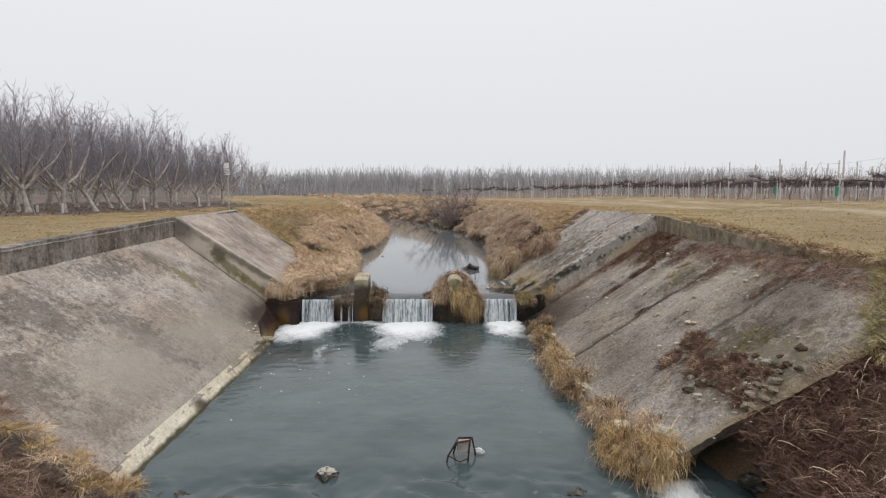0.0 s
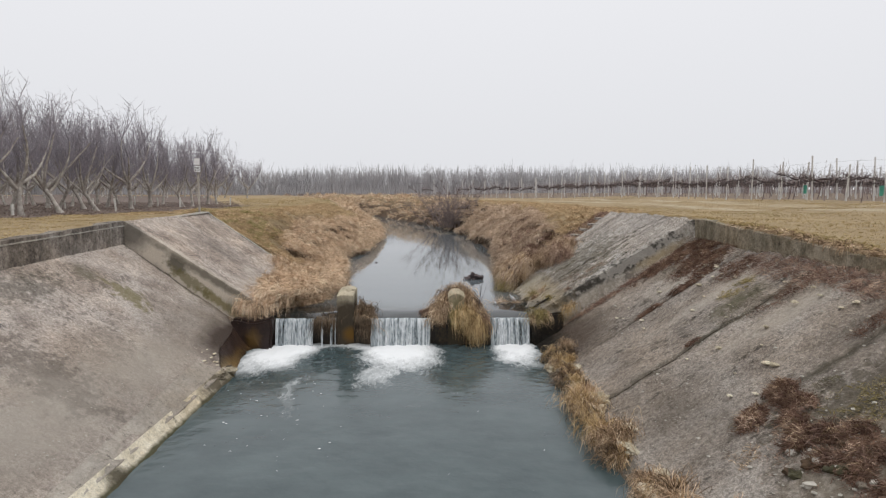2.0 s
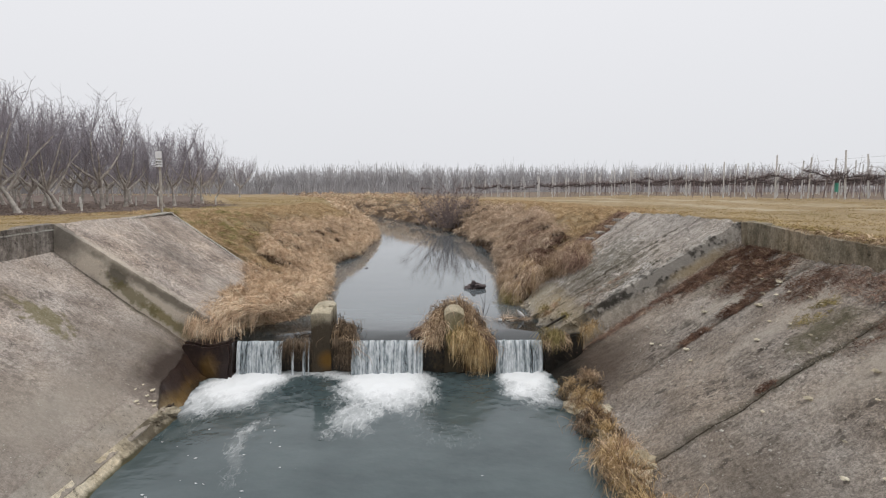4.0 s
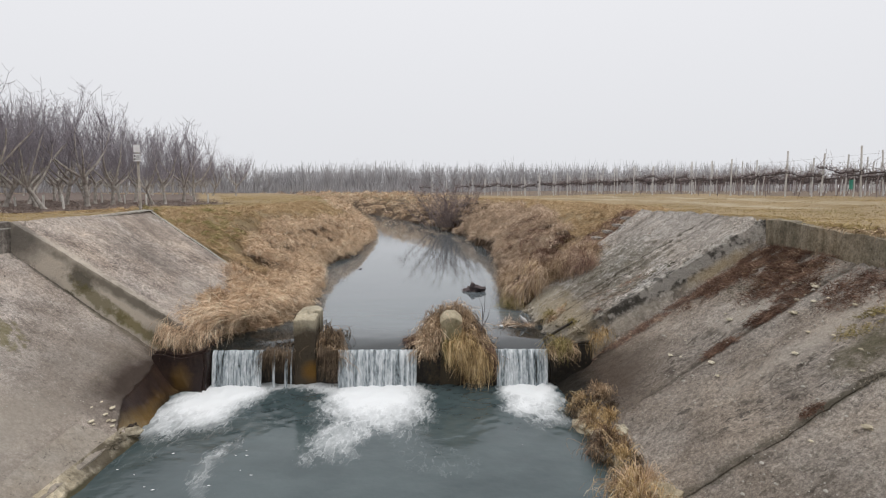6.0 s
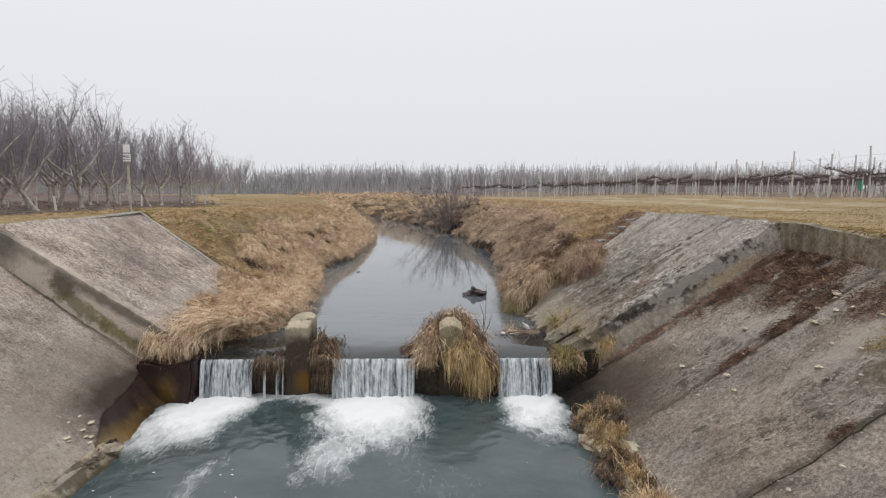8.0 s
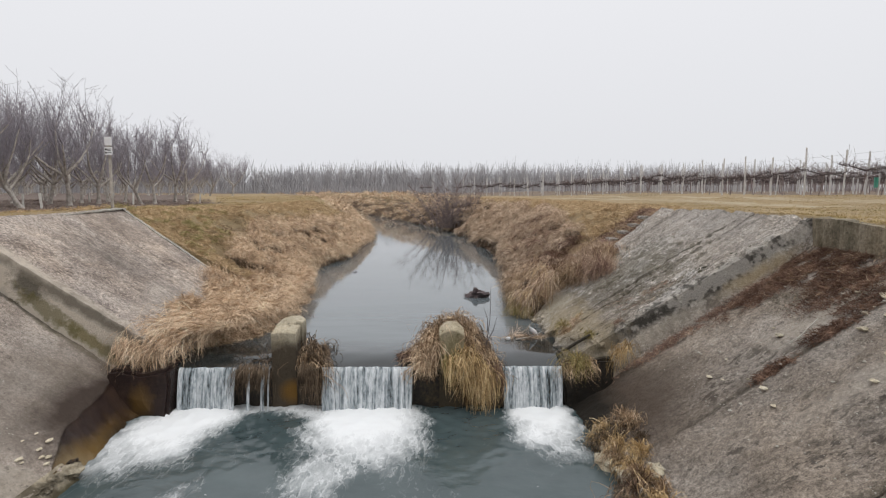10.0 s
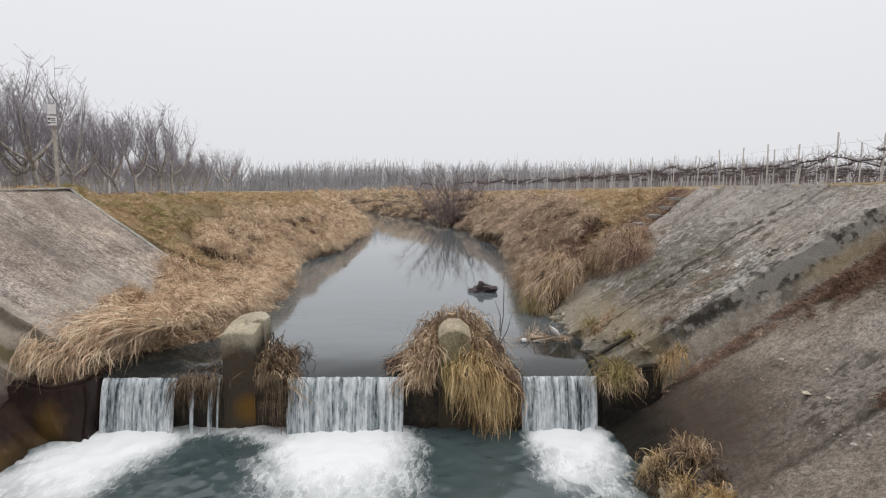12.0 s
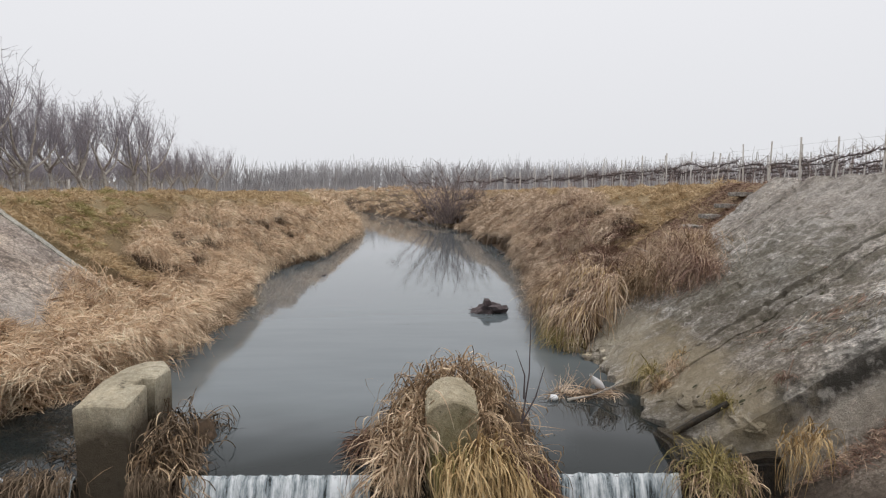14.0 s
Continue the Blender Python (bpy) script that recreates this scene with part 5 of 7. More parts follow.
# left bank: short turf above, hanging reeds below
tussocks("bank_reeds", scatter_bank(340, 18.6, 30, -1, 0.06, 0.42, 11, 1.2), (0.30, -0.2, 0), 190, 0.25, 0.006, 1.2, M_straw, 0.18, 12, "matted pale dead reeds hanging over the stream bank", upright=0.35, tight=0.5)
tussocks("bank_reeds", scatter_bank(90, 18.8, 32, -1, 0.03, 0.10, 9, 1.1), (0.4, -0.2, 0), 170, 0.30, 0.0065, 1.2, M_straw, 0.18, 10, "dead reeds drooping to the water", upright=0.25, tight=0.35, lift=0.4)
tussocks("bank_reeds", scatter_bank(200, 29, 42, -1, 0.03, 0.42, 13, 1.2), (0.35, 0, 0), 90, 0.36, 0.013, 0.95, M_straw, 0.24, 14, "matted pale dead reeds hanging over the stream bank", upright=0.35, tight=0.5)
tussocks("bank_reeds", scatter_bank(420, 40, 100, -1, 0.02, 0.9, 15), (0.4, 0, 0), 40, 0.42, 0.03, 0.9, M_straw, 0.3, 16, "matted dead reeds on the far stream bank", segs=3, lift=0.05, tight=0.5, core=False)
lp = scatter_bank(130000, 17.95, 38, -1, 0.28, 1.6, 17, 1.6, gaps=False)
stuff("bank_grass", blades("bank_grass", lp, (0.45, -0.05, -0.1), 0.10, 0.008, 0.6, M_upper, 3, 0.45, 0.6, 18), "short dry yellow-brown grass on the upper bank")
tussocks("bank_grass", scatter_bank(420, 18.2, 36, -1, 0.38, 1.2, 117, 1.4), (0.4, -0.1, 0), 70, 0.11, 0.007, 0.8, M_upper, 0.07, 118, "tussocky dry grass on the upper bank", upright=0.5, tight=0.6, core=False, lift=0.0)
tussocks("bank_grass", scatter_bank(120, 18.15, 22.5, -1, 0.5, 1.05, 119, 1.6), (0.4, -0.1, 0), 80, 0.10, 0.007, 0.7, M_lush, 0.08, 120, "green grass among the dry turf beside the slab", upright=0.5, tight=0.6, core=False, lift=0.0)
xe = rng.uniform(-6.0, -3.2, 9000)
ye = 17.3 + (-2.9 - xe) / 3.15 * 0.7 + rng.uniform(0.0, 1.0, 9000)
stuff("bank_grass", blades("bank_grass", on_ground(xe, ye, 0.02), (0.3, -0.4, 0), 0.11, 0.007, 0.6, M_upper, 4, 0.5, 0.7, 141), "dry grass leaning over the slab's edge")
# right bank
tussocks("bank_reeds", np.concatenate([scatter_bank(420, 19.5, 30, 1, 0.12, 0.55, 19, 1.1), scatter_bank(60, 17.8, 20.2, 1, 0.10, 0.34, 33)]), (-0.25, -0.25, 0), 190, 0.25, 0.006, 1.2, M_bank, 0.18, 20, "golden-brown dead grass hanging over the stream bank", upright=0.35, tight=0.5)
tussocks("bank_reeds", scatter_bank(110, 17.0, 32, 1, 0.08, 0.15, 7, 1.1), (-0.3, -0.2, 0), 170, 0.28, 0.0065, 1.2, M_bank, 0.18, 8, "dead grass drooping to the water", upright=0.25, tight=0.35, lift=0.3)
tussocks("bank_reeds", scatter_bank(260, 29, 46, 1, 0.03, 0.75, 21, 1.2), (-0.35, 0, 0), 90, 0.36, 0.013, 0.95, M_bank, 0.24, 22, "golden-brown dead grass hanging over the stream bank", upright=0.35, tight=0.5)
tussocks("bank_reeds", scatter_bank(460, 44, 100, 1, 0.0, 0.95, 23), (-0.4, 0, 0), 40, 0.42, 0.03, 0.9, M_straw, 0.3, 24, "dead grass on the far stream bank", segs=3, lift=0.05, tight=0.5, core=False)
# real stems, multiplied so their dark colour shades the recess
tussocks("bank_reeds", scatter_bank(130, 17.7, 23.5, 1, 0.08, 0.45, 25, 1.3), (-0.3, -0.3, 0), 90, 0.30, 0.006, 0.9, M_rust, 0.16, 26, "red-brown dead stems beside the slab, also added as shade in recesses", lift=0.2, tight=0.6)
tussocks("bank_reeds", scatter_bank(22, 16.9, 18.3, 1, 0.05, 0.14, 31), (-0.4, -0.3, 0), 120, 0.45, 0.007, 1.2, M_litter, 0.14, 32, "golden sedge drooping to the water beside the slab", lift=0.3)
rw = np.random.default_rng(35)
xw, yw = rw.uniform(2.7, 5.0, 16000), rw.uniform(17.2, 19.3, 16000)
clear = (yw > 17.12 + 0.11 * (xw - 2.06)) & (smooth_noise(xw, yw, 4.0, 3.0) + 0.6 * smooth_noise(xw, yw, 10.0, 1.0) > -0.55)
xw, yw = xw[clear], yw[clear]
rp = on_ground(xw, yw)
stuff("bank_weeds", blades("bank_weeds", rp, (-0.4, -0.2, 0), 0.10, 0.006, 0.6, M_bramble, 4, 0.4, 0.8, 36, 0.5, 5), "low dark brown weeds around the steps", "weeds")
tussocks("bank_grass", scatter_bank(320, 19.2, 36, 1, 0.45, 1.25, 127, 1.4), (-0.4, -0.1, 0), 70, 0.12, 0.007, 0.8, M_upper, 0.07, 128, "tussocky dry grass on the upper bank", upright=0.5, tight=0.6, core=False, lift=0.0)
rp = scatter_bank(95000, 18.9, 44, 1, 0.42, 1.8, 27, 1.6, gaps=False)
stuff("bank_grass", blades("bank_grass", rp, (-0.45, -0.05, -0.1), 0.10, 0.008, 0.6, M_upper, 3, 0.45, 0.6, 28), "short dry grass along the top of the bank")
tussocks("slab_edge_weeds", np.stack([np.linspace(2.3, 3.7, 20), 17.2 + rng.normal(0, 0.12, 20), 0.66 + 0.69 * (np.linspace(2.3, 3.7, 20) - 2.06)], 1), (-0.4, -0.5, 0), 80, 0.20, 0.006, 0.8, M_bramble, 0.09, 30, "brown weeds spilling over the slab's edge", lift=0.05)


def mound(name, cx, cy, z0, rx, ry, rz, n, length, width, droop, material, seed, label, category, lean=(0, -0.3, 0), upright=0.5):
    """A tussock: blades rooted over a dome, bending outwards and down."""
    r = np.random.default_rng(seed)
    a, q = r.uniform(0, 6.283, n), np.sqrt(r.uniform(0, 1, n))
    u, v = np.cos(a) * q, np.sin(a) * q
    roots = np.stack([cx + u * rx, cy + v * ry, z0 + rz * np.sqrt(np.clip(1 - q * q * 0.9, 0, 1))], 1)
    tuft = r.integers(0, 5, n)
    sway = r.normal(0, 0.35, (5, 3)) * np.array([1, 1, 0.3])
    way = np.stack([u, v, np.zeros(n)], 1) * 0.5 + np.array(lean) + sway[tuft]
    me = blades(name, roots, way, length * r.uniform(0.6, 1.2, 5)[tuft], width * 0.8, droop, material, 5, upright, 0.45, seed + 1, 0.5)
    return tagged(new(name, me), label, category)


# reeds matted over the weir's end
r3 = np.random.default_rng(40)
n3 = 44000
y3 = r3.uniform(13.7, 19.4, n3)
x_out = np.interp(y3, [13.7, 14.5, 16, 17.5, 19.4], [-3.5, -3.7, -3.85, -4.0, -4.2])
x_in = np.interp(y3, [13.7, 14.25, 14.6, 15.0, 15.6, 18.6, 19.4], [-3.3, -3.15, -2.65, -2.3, -2.05, -2.2, -2.35])
q3 = r3.uniform(0, 1, n3)
x_in = x_in - 0.2 * np.clip((y3 - 14.6) / 0.6, 0, 1) + 0.16 * smooth_noise(y3 * 0.0, y3, 2.9, 1.0)
x3 = x_out + (x_in - x_out) * q3
hump = np.sin(np.clip(q3, 0, 1) * 2.4 + 0.6) * np.clip((y3 - 13.3) / 1.5, 0.15, 1)
z3 = 0.66 + 0.42 * hump + 0.17 * smooth_noise(x3, y3, 3.3) + 0.09 * smooth_noise(x3, y3, 8.0, 3.0) + 0.04 * smooth_noise(x3, y3, 19.0, 5.0) + np.where(q3 < 0.3, (0.3 - q3) * 0.8, 0) - r3.uniform(0, 0.2, n3)
swirl = np.stack([0.15 + 1.2 * smooth_noise(x3, y3, 1.7, 1.0), -0.6 + 1.1 * smooth_noise(x3, y3, 1.9, 3.0), np.zeros(n3)], 1)
stuff("reed_mat", blades("reed_mat", np.stack([x3, y3, z3], 1), swirl, np.interp(y3, [13.7, 14.6], [0.18, 0.25]), 0.008, 0.22, M_straw, 5, 0.03, 0.6, 41, 0.45, 8), "thick mat of pale dead reeds slumped over the weir's end")
rt = np.random.default_rng(47)
top = rt.permutation(len(x3))[:5200]
spin = rt.uniform(0, 6.283, len(top))
tangle = np.stack([np.cos(spin), np.sin(spin), np.zeros(len(top))], 1) + 0.4 * swirl[top]
stuff("reed_mat", blades("reed_mat", np.stack([x3[top], y3[top], z3[top] + 0.07], 1), tangle, 0.24, 0.009, 0.3, M_straw, 5, 0.12, 0.8, 49, 0.8, 4), "loose tangled reeds on top of the mat")
edge_y = np.concatenate([np.linspace(14.8, 19.3, 70), np.full(14, 14.42)])
edge_x = np.concatenate([np.interp(np.linspace(14.8, 19.3, 70), [14.8, 15.6, 18.6, 19.4], [-2.48, -2.12, -2.27, -2.4]), np.linspace(-3.35, -2.6, 14)])
edge_x = edge_x - np.where(np.arange(84) < 70, 0.26, 0.0)
tussocks("reed_fringe", np.stack([edge_x, edge_y, np.full(84, 0.88)], 1), np.where(np.arange(84)[:, None] < 70, np.array([[0.8, -0.2, 0]]), np.array([[0.2, -0.9, 0]])), 110, 0.20, 0.007, 0.9, M_straw, 0.13, 43, "drooping fringe of dead reeds at the water", lift=0.1, core=False)


def hair(name, roots, out, reach, length, material, seed, label, category="grass clump", width=0.006, lock=7, lift=0.04, stray=0.05, segs=6):
    """Long dead grass that leaves its root outwards and then hangs straight down in tapering locks."""
    r = np.random.default_rng(seed)
    roots, out = np.asarray(roots, float), np.asarray(out, float)
    n = len(roots)
    out = np.broadcast_to(out, (n, 3))
    order = np.lexsort((roots[:, 1], np.floor(roots[:, 0] / 0.05)))
    roots, out = roots[order], out[order]
    reach, length = np.broadcast_to(reach, n)[order], np.broadcast_to(length, n)[order]
    lid = np.arange(n) // lock
    m = lid[-1] + 1
    length = length * r.uniform(0.35, 1.15, m)[lid] * r.uniform(0.75, 1.1, n)
    reach = reach * r.uniform(0.3, 1.6, m)[lid]
    drift = r.normal(0, stray, (m, 3))[lid] * np.array([1, 0.7, 0.3]) + r.normal(0, stray * 0.45, (n, 3))
    kink = r.normal(0, stray * 0.5, (n, 3))
    wild = r.random(n) < 0.03
    drift = np.where(wild[:, None], drift * 1.7 + np.array([0, 0, 0.35]) * length[:, None] * r.uniform(0, 1, n)[:, None], drift)
    kink = np.where(wild[:, None], kink * 2.5, kink)
    face = r.uniform(-1.0, 1.0, n)
    side = np.stack([np.cos(face), np.sin(face), r.normal(0, 0.25, n)], 1) * (width * r.uniform(0.6, 1.4, n) / 2)[:, None]
    rows = []
    for k in range(segs + 1):
        s = k / segs
        p = roots + out * (reach * (1 - math.exp(-3.2 * s)))[:, None] + drift * s ** 1.3 + kink * math.sin(3.1 * s)
        p[:, 2] += lift * 4 * s * (1 - s) - length * s ** 1.35
        w = side * (1 - 0.85 * s ** 2)
        rows += [p - w, p + w]
    verts = np.stack(rows, 1).reshape(-1, 3)
    base = (np.arange(n) * 2 * (segs + 1))[:, None]
    quads = np.concatenate([base + np.array([2 * i, 2 * i + 1, 2 * i + 3, 2 * i + 2]) for i in range(segs)])
    return tagged(new(name, quick_mesh(name, verts, quads, material)), label, category, kind="stuff" if name == "reed_tuft" else "")


def strip(x0, x1, y0, y1, z0, z1, n, seed):
    """Random roots in a box whose height runs from z0 at x0 to z1 at x1."""
    r = np.random.default_rng(seed)
    q = r.uniform(0, 1, n)
    return np.stack([x0 + (x1 - x0) * q, r.uniform(y0, y1, n), z0 + (z1 - z0) * q + r.normal(0, 0.035, n)], 1)


def pile(name, cx, cy, x0, x1, y0, y1, z_in, z_out, n, length, material, seed, label, reach=0.12):
    """Straw heaped against a pier, highest beside it and hanging away from it all round."""
    r = np.random.default_rng(seed)
    x, y = r.uniform(x0, x1, n), r.uniform(y0, y1, n)
    far = max(abs(x0 - cx), abs(x1 - cx))
    k = np.clip(np.abs(x - cx) / far, 0, 1)
    z = z_in + (z_out - z_in) * k ** 1.2 + 0.09 * smooth_noise(x, y, 9.0, seed * 0.3) + 0.05 * smooth_noise(x, y, 23.0, seed * 0.7) - r.uniform(0, 0.2, n)
    out = np.stack([(x - cx) / far * 0.9 + 0.9 * smooth_noise(x, y, 8.0, seed), -0.3 + (y - cy) * 0.8 + 0.9 * smooth_noise(x, y, 7.0, seed + 2.0), np.zeros(n)], 1)
    return hair(name, np.stack([x, y, z], 1), out, reach, length, material, seed + 1, label, lift=0.06, stray=0.085, lock=8, width=0.0095)


# a dark lump that paints shade into the gaps of a heap
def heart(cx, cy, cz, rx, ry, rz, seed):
    return tagged(lump("heap_shade_core", (cx, cy, cz), (rx, ry, rz), M_heart, seed, 0.35), "dark core of a straw heap, shade put into its colour", "straw heap")


def tuft(x, y, z, s, material, seed, label, lean=(-0.2, -0.3)):
    """A small leaning sedge tuft of uneven locks."""
    r = np.random.default_rng(seed)
    n = int(340 * s)
    a, q = r.uniform(0, 6.283, n), np.sqrt(r.uniform(0, 1, n))
    roots = np.stack([x + np.cos(a) * q * 0.11 * s, y + np.sin(a) * q * 0.16 * s, z + 0.15 * s * (1 - q * q) + r.normal(0, 0.015, n)], 1)
    out = np.stack([np.cos(a) * 0.7 + lean[0], np.sin(a) * 0.7 + lean[1], np.zeros(n)], 1)
    return hair("sedge_tuft", roots, out, 0.15 * s, 0.20 * s, material, seed + 1, label, lift=0.12 * s, stray=0.13 * s, lock=6)


def lump(name, centre, size, material, seed, wob=0.25, cuts=3):
    bm = bmesh.new()
    bmesh.ops.create_icosphere(bm, subdivisions=cuts, radius=1.0)
    for v in bm.verts:
        p = v.co.copy()
        k = 1 + wob * noise.fractal(p * 1.6 + Vector((seed, 0, 0)), 0.9, 2.0, 4)
        v.co = Vector((p.x * size[0] * k, p.y * size[1] * k, p.z * size[2] * k)) + Vector(centre)
    me = bpy.data.meshes.new(name)
    bm.to_mesh(me)
    bm.free()
    me.materials.append(material)
    return new(name, me)


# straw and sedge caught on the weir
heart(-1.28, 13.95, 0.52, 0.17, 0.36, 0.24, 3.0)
pile("straw_clump", -1.45, 13.9, -1.42, -1.12, 13.5, 14.25, 0.90, 0.62, 900, 0.24, M_wet, 51, "brown straw caught beside the pier")
pile("straw_clump", -1.45, 13.8, -1.42, -1.18, 13.47, 13.9, 0.86, 0.66, 380, 0.34, M_litter, 52, "pale straw strands hanging beside the pier")
hair("straw_clump", strip(-1.42, -1.16, 13.42, 13.5, 0.66, 0.56, 500, 53), (0.1, -1, 0), 0.06, 0.42, M_wet, 54, "dark wet straw hanging down beside the pier", stray=0.03)
hair("reed_tuft", strip(-4.0, -3.0, 17.0, 17.5, 1.42, 0.86, 700, 345), (-0.2, -1, 0), 0.22, 0.20, M_straw, 346, "dead grass lying over the slab's far corner", stray=0.14, lock=7, lift=0.08, width=0.008)
hair("reed_tuft", strip(-3.55, -3.05, 13.6, 14.4, 0.95, 0.84, 240, 45), (-0.1, -1, 0), 0.28, 0.34, M_straw, 46, "long reed strands hanging over the abutment", stray=0.12, lock=5, lift=0.05)
hair("reed_tuft", strip(-3.74, -3.5, 13.52, 13.75, 0.98, 0.88, 110, 47), (-0.2, -1, 0), 0.2, 0.34, M_straw, 48, "long reed strands hanging over the abutment", stray=0.09, lock=4)
hair("reed_tuft", strip(-3.35, -2.65, 14.0, 15.0, 1.04, 1.02, 900, 245), (-0.75, -0.8, 0), 0.55, 0.36, M_straw, 246, "long combed reed locks sweeping over the weir's end", stray=0.14, lock=16, lift=0.10, width=0.008, segs=8)
hair("reed_tuft", strip(-3.75, -3.2, 13.55, 13.95, 0.98, 0.86, 420, 247), (-0.25, -1, 0), 0.24, 0.42, M_straw, 248, "long combed reed locks hanging over the abutment", stray=0.09, lock=12, lift=0.06, width=0.007)
hair("sedge_clump", strip(-2.26, -2.10, 13.44, 13.56, 0.62, 0.64, 130, 55), (-0.15, -1, 0), 0.10, 0.36, M_wet, 56, "olive sedge hanging on the weir's lip", stray=0.06)
hair("wet_debris", strip(-2.2, -1.84, 13.46, 13.6, 0.60, 0.62, 420, 57), (0.1, -1, 0), 0.06, 0.30, M_wet, 58, "dark wet stalks and leaves lodged on the weir", "debris")
mound("wet_debris", -2.0, 13.8, 0.56, 0.2, 0.16, 0.1, 420, 0.14, 0.008, 0.6, M_wet, 58, "wet stalks and leaves lodged on the weir", "debris", (0.1, -0.3, 0), 0.2)
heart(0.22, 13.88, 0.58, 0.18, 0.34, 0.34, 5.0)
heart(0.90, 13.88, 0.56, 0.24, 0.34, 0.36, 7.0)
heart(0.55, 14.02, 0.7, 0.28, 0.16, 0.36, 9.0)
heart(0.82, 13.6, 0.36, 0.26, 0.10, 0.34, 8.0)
pile("straw_clump", 0.50, 13.95, 0.12, 0.39, 13.5, 14.2, 1.13, 0.70, 1300, 0.15, M_litter, 57, "brown straw piled against the pier")
pile("straw_clump", 0.50, 13.85, 0.14, 0.38, 13.47, 14.05, 1.10, 0.72, 520, 0.22, M_straw, 60, "pale straw strands piled against the pier")
pile("straw_clump", 0.58, 13.95, 0.70, 1.08, 13.5, 14.2, 1.14, 0.64, 1300, 0.20, M_litter, 59, "brown straw piled against the pier")
pile("straw_clump", 0.58, 13.85, 0.72, 1.04, 13.47, 14.05, 1.08, 0.64, 620, 0.34, M_litter, 62, "pale straw strands piled against the pier")
pile("straw_clump", 0.55, 14.0, 0.25, 0.9, 13.88, 14.2, 1.24, 0.95, 900, 0.24, M_litter, 61, "straw piled behind the pier")
hair("sedge_clump", strip(0.50, 0.84, 13.42, 13.52, 0.70, 0.80, 300, 501), (0.25, -1, 0), 0.13, 0.42, M_gold, 502, "long golden sedge hanging over the weir", stray=0.11, lift=0.10, width=0.009, lock=11)
hair("sedge_clump", strip(0.70, 1.02, 13.42, 13.54, 0.86, 0.62, 420, 503), (0.2, -1, 0), 0.12, 0.66, M_gold, 504, "long golden sedge hanging over the weir", stray=0.10, width=0.009, lock=12)
hair("sedge_clump", strip(0.70, 1.16, 13.44, 13.6, 0.82, 0.62, 520, 505), (0.25, -1, 0), 0.08, 0.50, M_rust, 506, "dark rotten sedge hanging over the weir")
hair("sedge_clump", strip(0.40, 0.80, 13.43, 13.5, 0.70, 0.76, 170, 507), (0.15, -1, 0), 0.11, 0.30, M_green, 508, "yellow-green sedge in front of the pier", lift=0.09)
hair("sedge_clump", strip(0.12, 0.36, 13.44, 13.56, 0.64, 0.70, 260, 509), (-0.1, -1, 0), 0.07, 0.16, M_litter, 510, "dark sedge hanging over the weir")
mound("wet_debris", -0.02, 13.85, 0.62, 0.12, 0.2, 0.1, 240, 0.18, 0.009, 0.8, M_rust, 68, "dark stalks lodged at the edge of the fall", "debris", (-0.3, -0.2, 0), 0.3)
heart(2.12, 16.75, 0.85, 0.24, 0.5, 0.42, 11.0)
heart(2.32, 17.35, 0.92, 0.28, 0.4, 0.4, 12.0)
for n, m, sd, ln in ((900, M_bank, 911, 0.50), (620, M_litter, 913, 0.55), (380, M_gold, 915, 0.48), (320, M_rust, 917, 0.5)):
    hair("bank_fringe", strip(1.98, 2.5, 16.2, 17.7, 1.02, 1.48, n, sd), (-0.6, -0.7, 0), 0.26, ln, m, sd + 1, "dead grass hanging to the water at the slab's far foot", "grass clump", stray=0.11, lock=9, lift=0.07, width=0.008)
for k, (x, y, z) in enumerate([(1.92, 16.35, 0.72), (1.95, 16.6, 0.72), (1.9, 16.9, 0.74)]):
    tuft(x, y, z, 0.8, M_green, 930 + 2 * k, "green sedge tuft at the water's edge", (-0.4, -0.5))
# dark weed mounds added to paint shade into the bank's pockets
for k, (x, y, up) in enumerate([(3.1, 19.2, 0.12), (3.35, 19.45, 0.1), (2.9, 19.0, 0.12), (2.6, 18.15, 0.18), (2.48, 17.95, 0.16), (3.6, 19.6, 0.06)]):
    mound("bank_weeds", x, y, float(ground_h(x, y)) + up, 0.26, 0.3, 0.14, 700, 0.20, 0.006, 0.7, (M_rust, M_thicket)[k % 2], 970 + 2 * k, "dark red-brown dead weeds added as shade in the bank's pockets", "weeds", (-0.4, -0.3, 0), 0.3)
# tufts and broken concrete along the slab's foot
r8 = np.random.default_rng(171)
for k in range(52):
    y = 12.3 - 0.118 * k + r8.normal(0, 0.07)
    x = 2.16 + abs(r8.normal(0, 0.11)) + max(0, 6.9 - y) * 0.5
    if math.sin(y * 5.2) + 0.6 * math.sin(y * 11.3 + 1) < -0.25:
        continue
    s = r8.uniform(0.45, 1.0) * float(np.interp(y, [6, 7, 8, 10.0, 11.0, 12.3], [0.85, 0.95, 1.1, 1.05, 0.85, 0.65]))
    m = (M_gold, M_straw, M_litter, M_gold, M_straw, M_gold)[int(r8.integers(0, 6))] if y < 10.4 else (M_litter, M_gold, M_rust)[int(r8.integers(0, 3))]
    tuft(x, y, 0.02 + 0.66 * (x - 2.05), s, m, 600 + 2 * k, "dry golden sedge tuft at the water's edge")
    if k % 2:
        q = r8.uniform(0.07, 0.16)
        tagged(lump("rubble", (x + 0.1, y + 0.07, 0.05 + 0.66 * (x - 1.95)), (q, q * 1.3, q * 0.6), (M_slab_r, M_pier, M_toe)[k // 2 % 3], 130.0 + k, 0.6), "broken lump of concrete at the water's edge", "rubble", group="rubble at the edge")
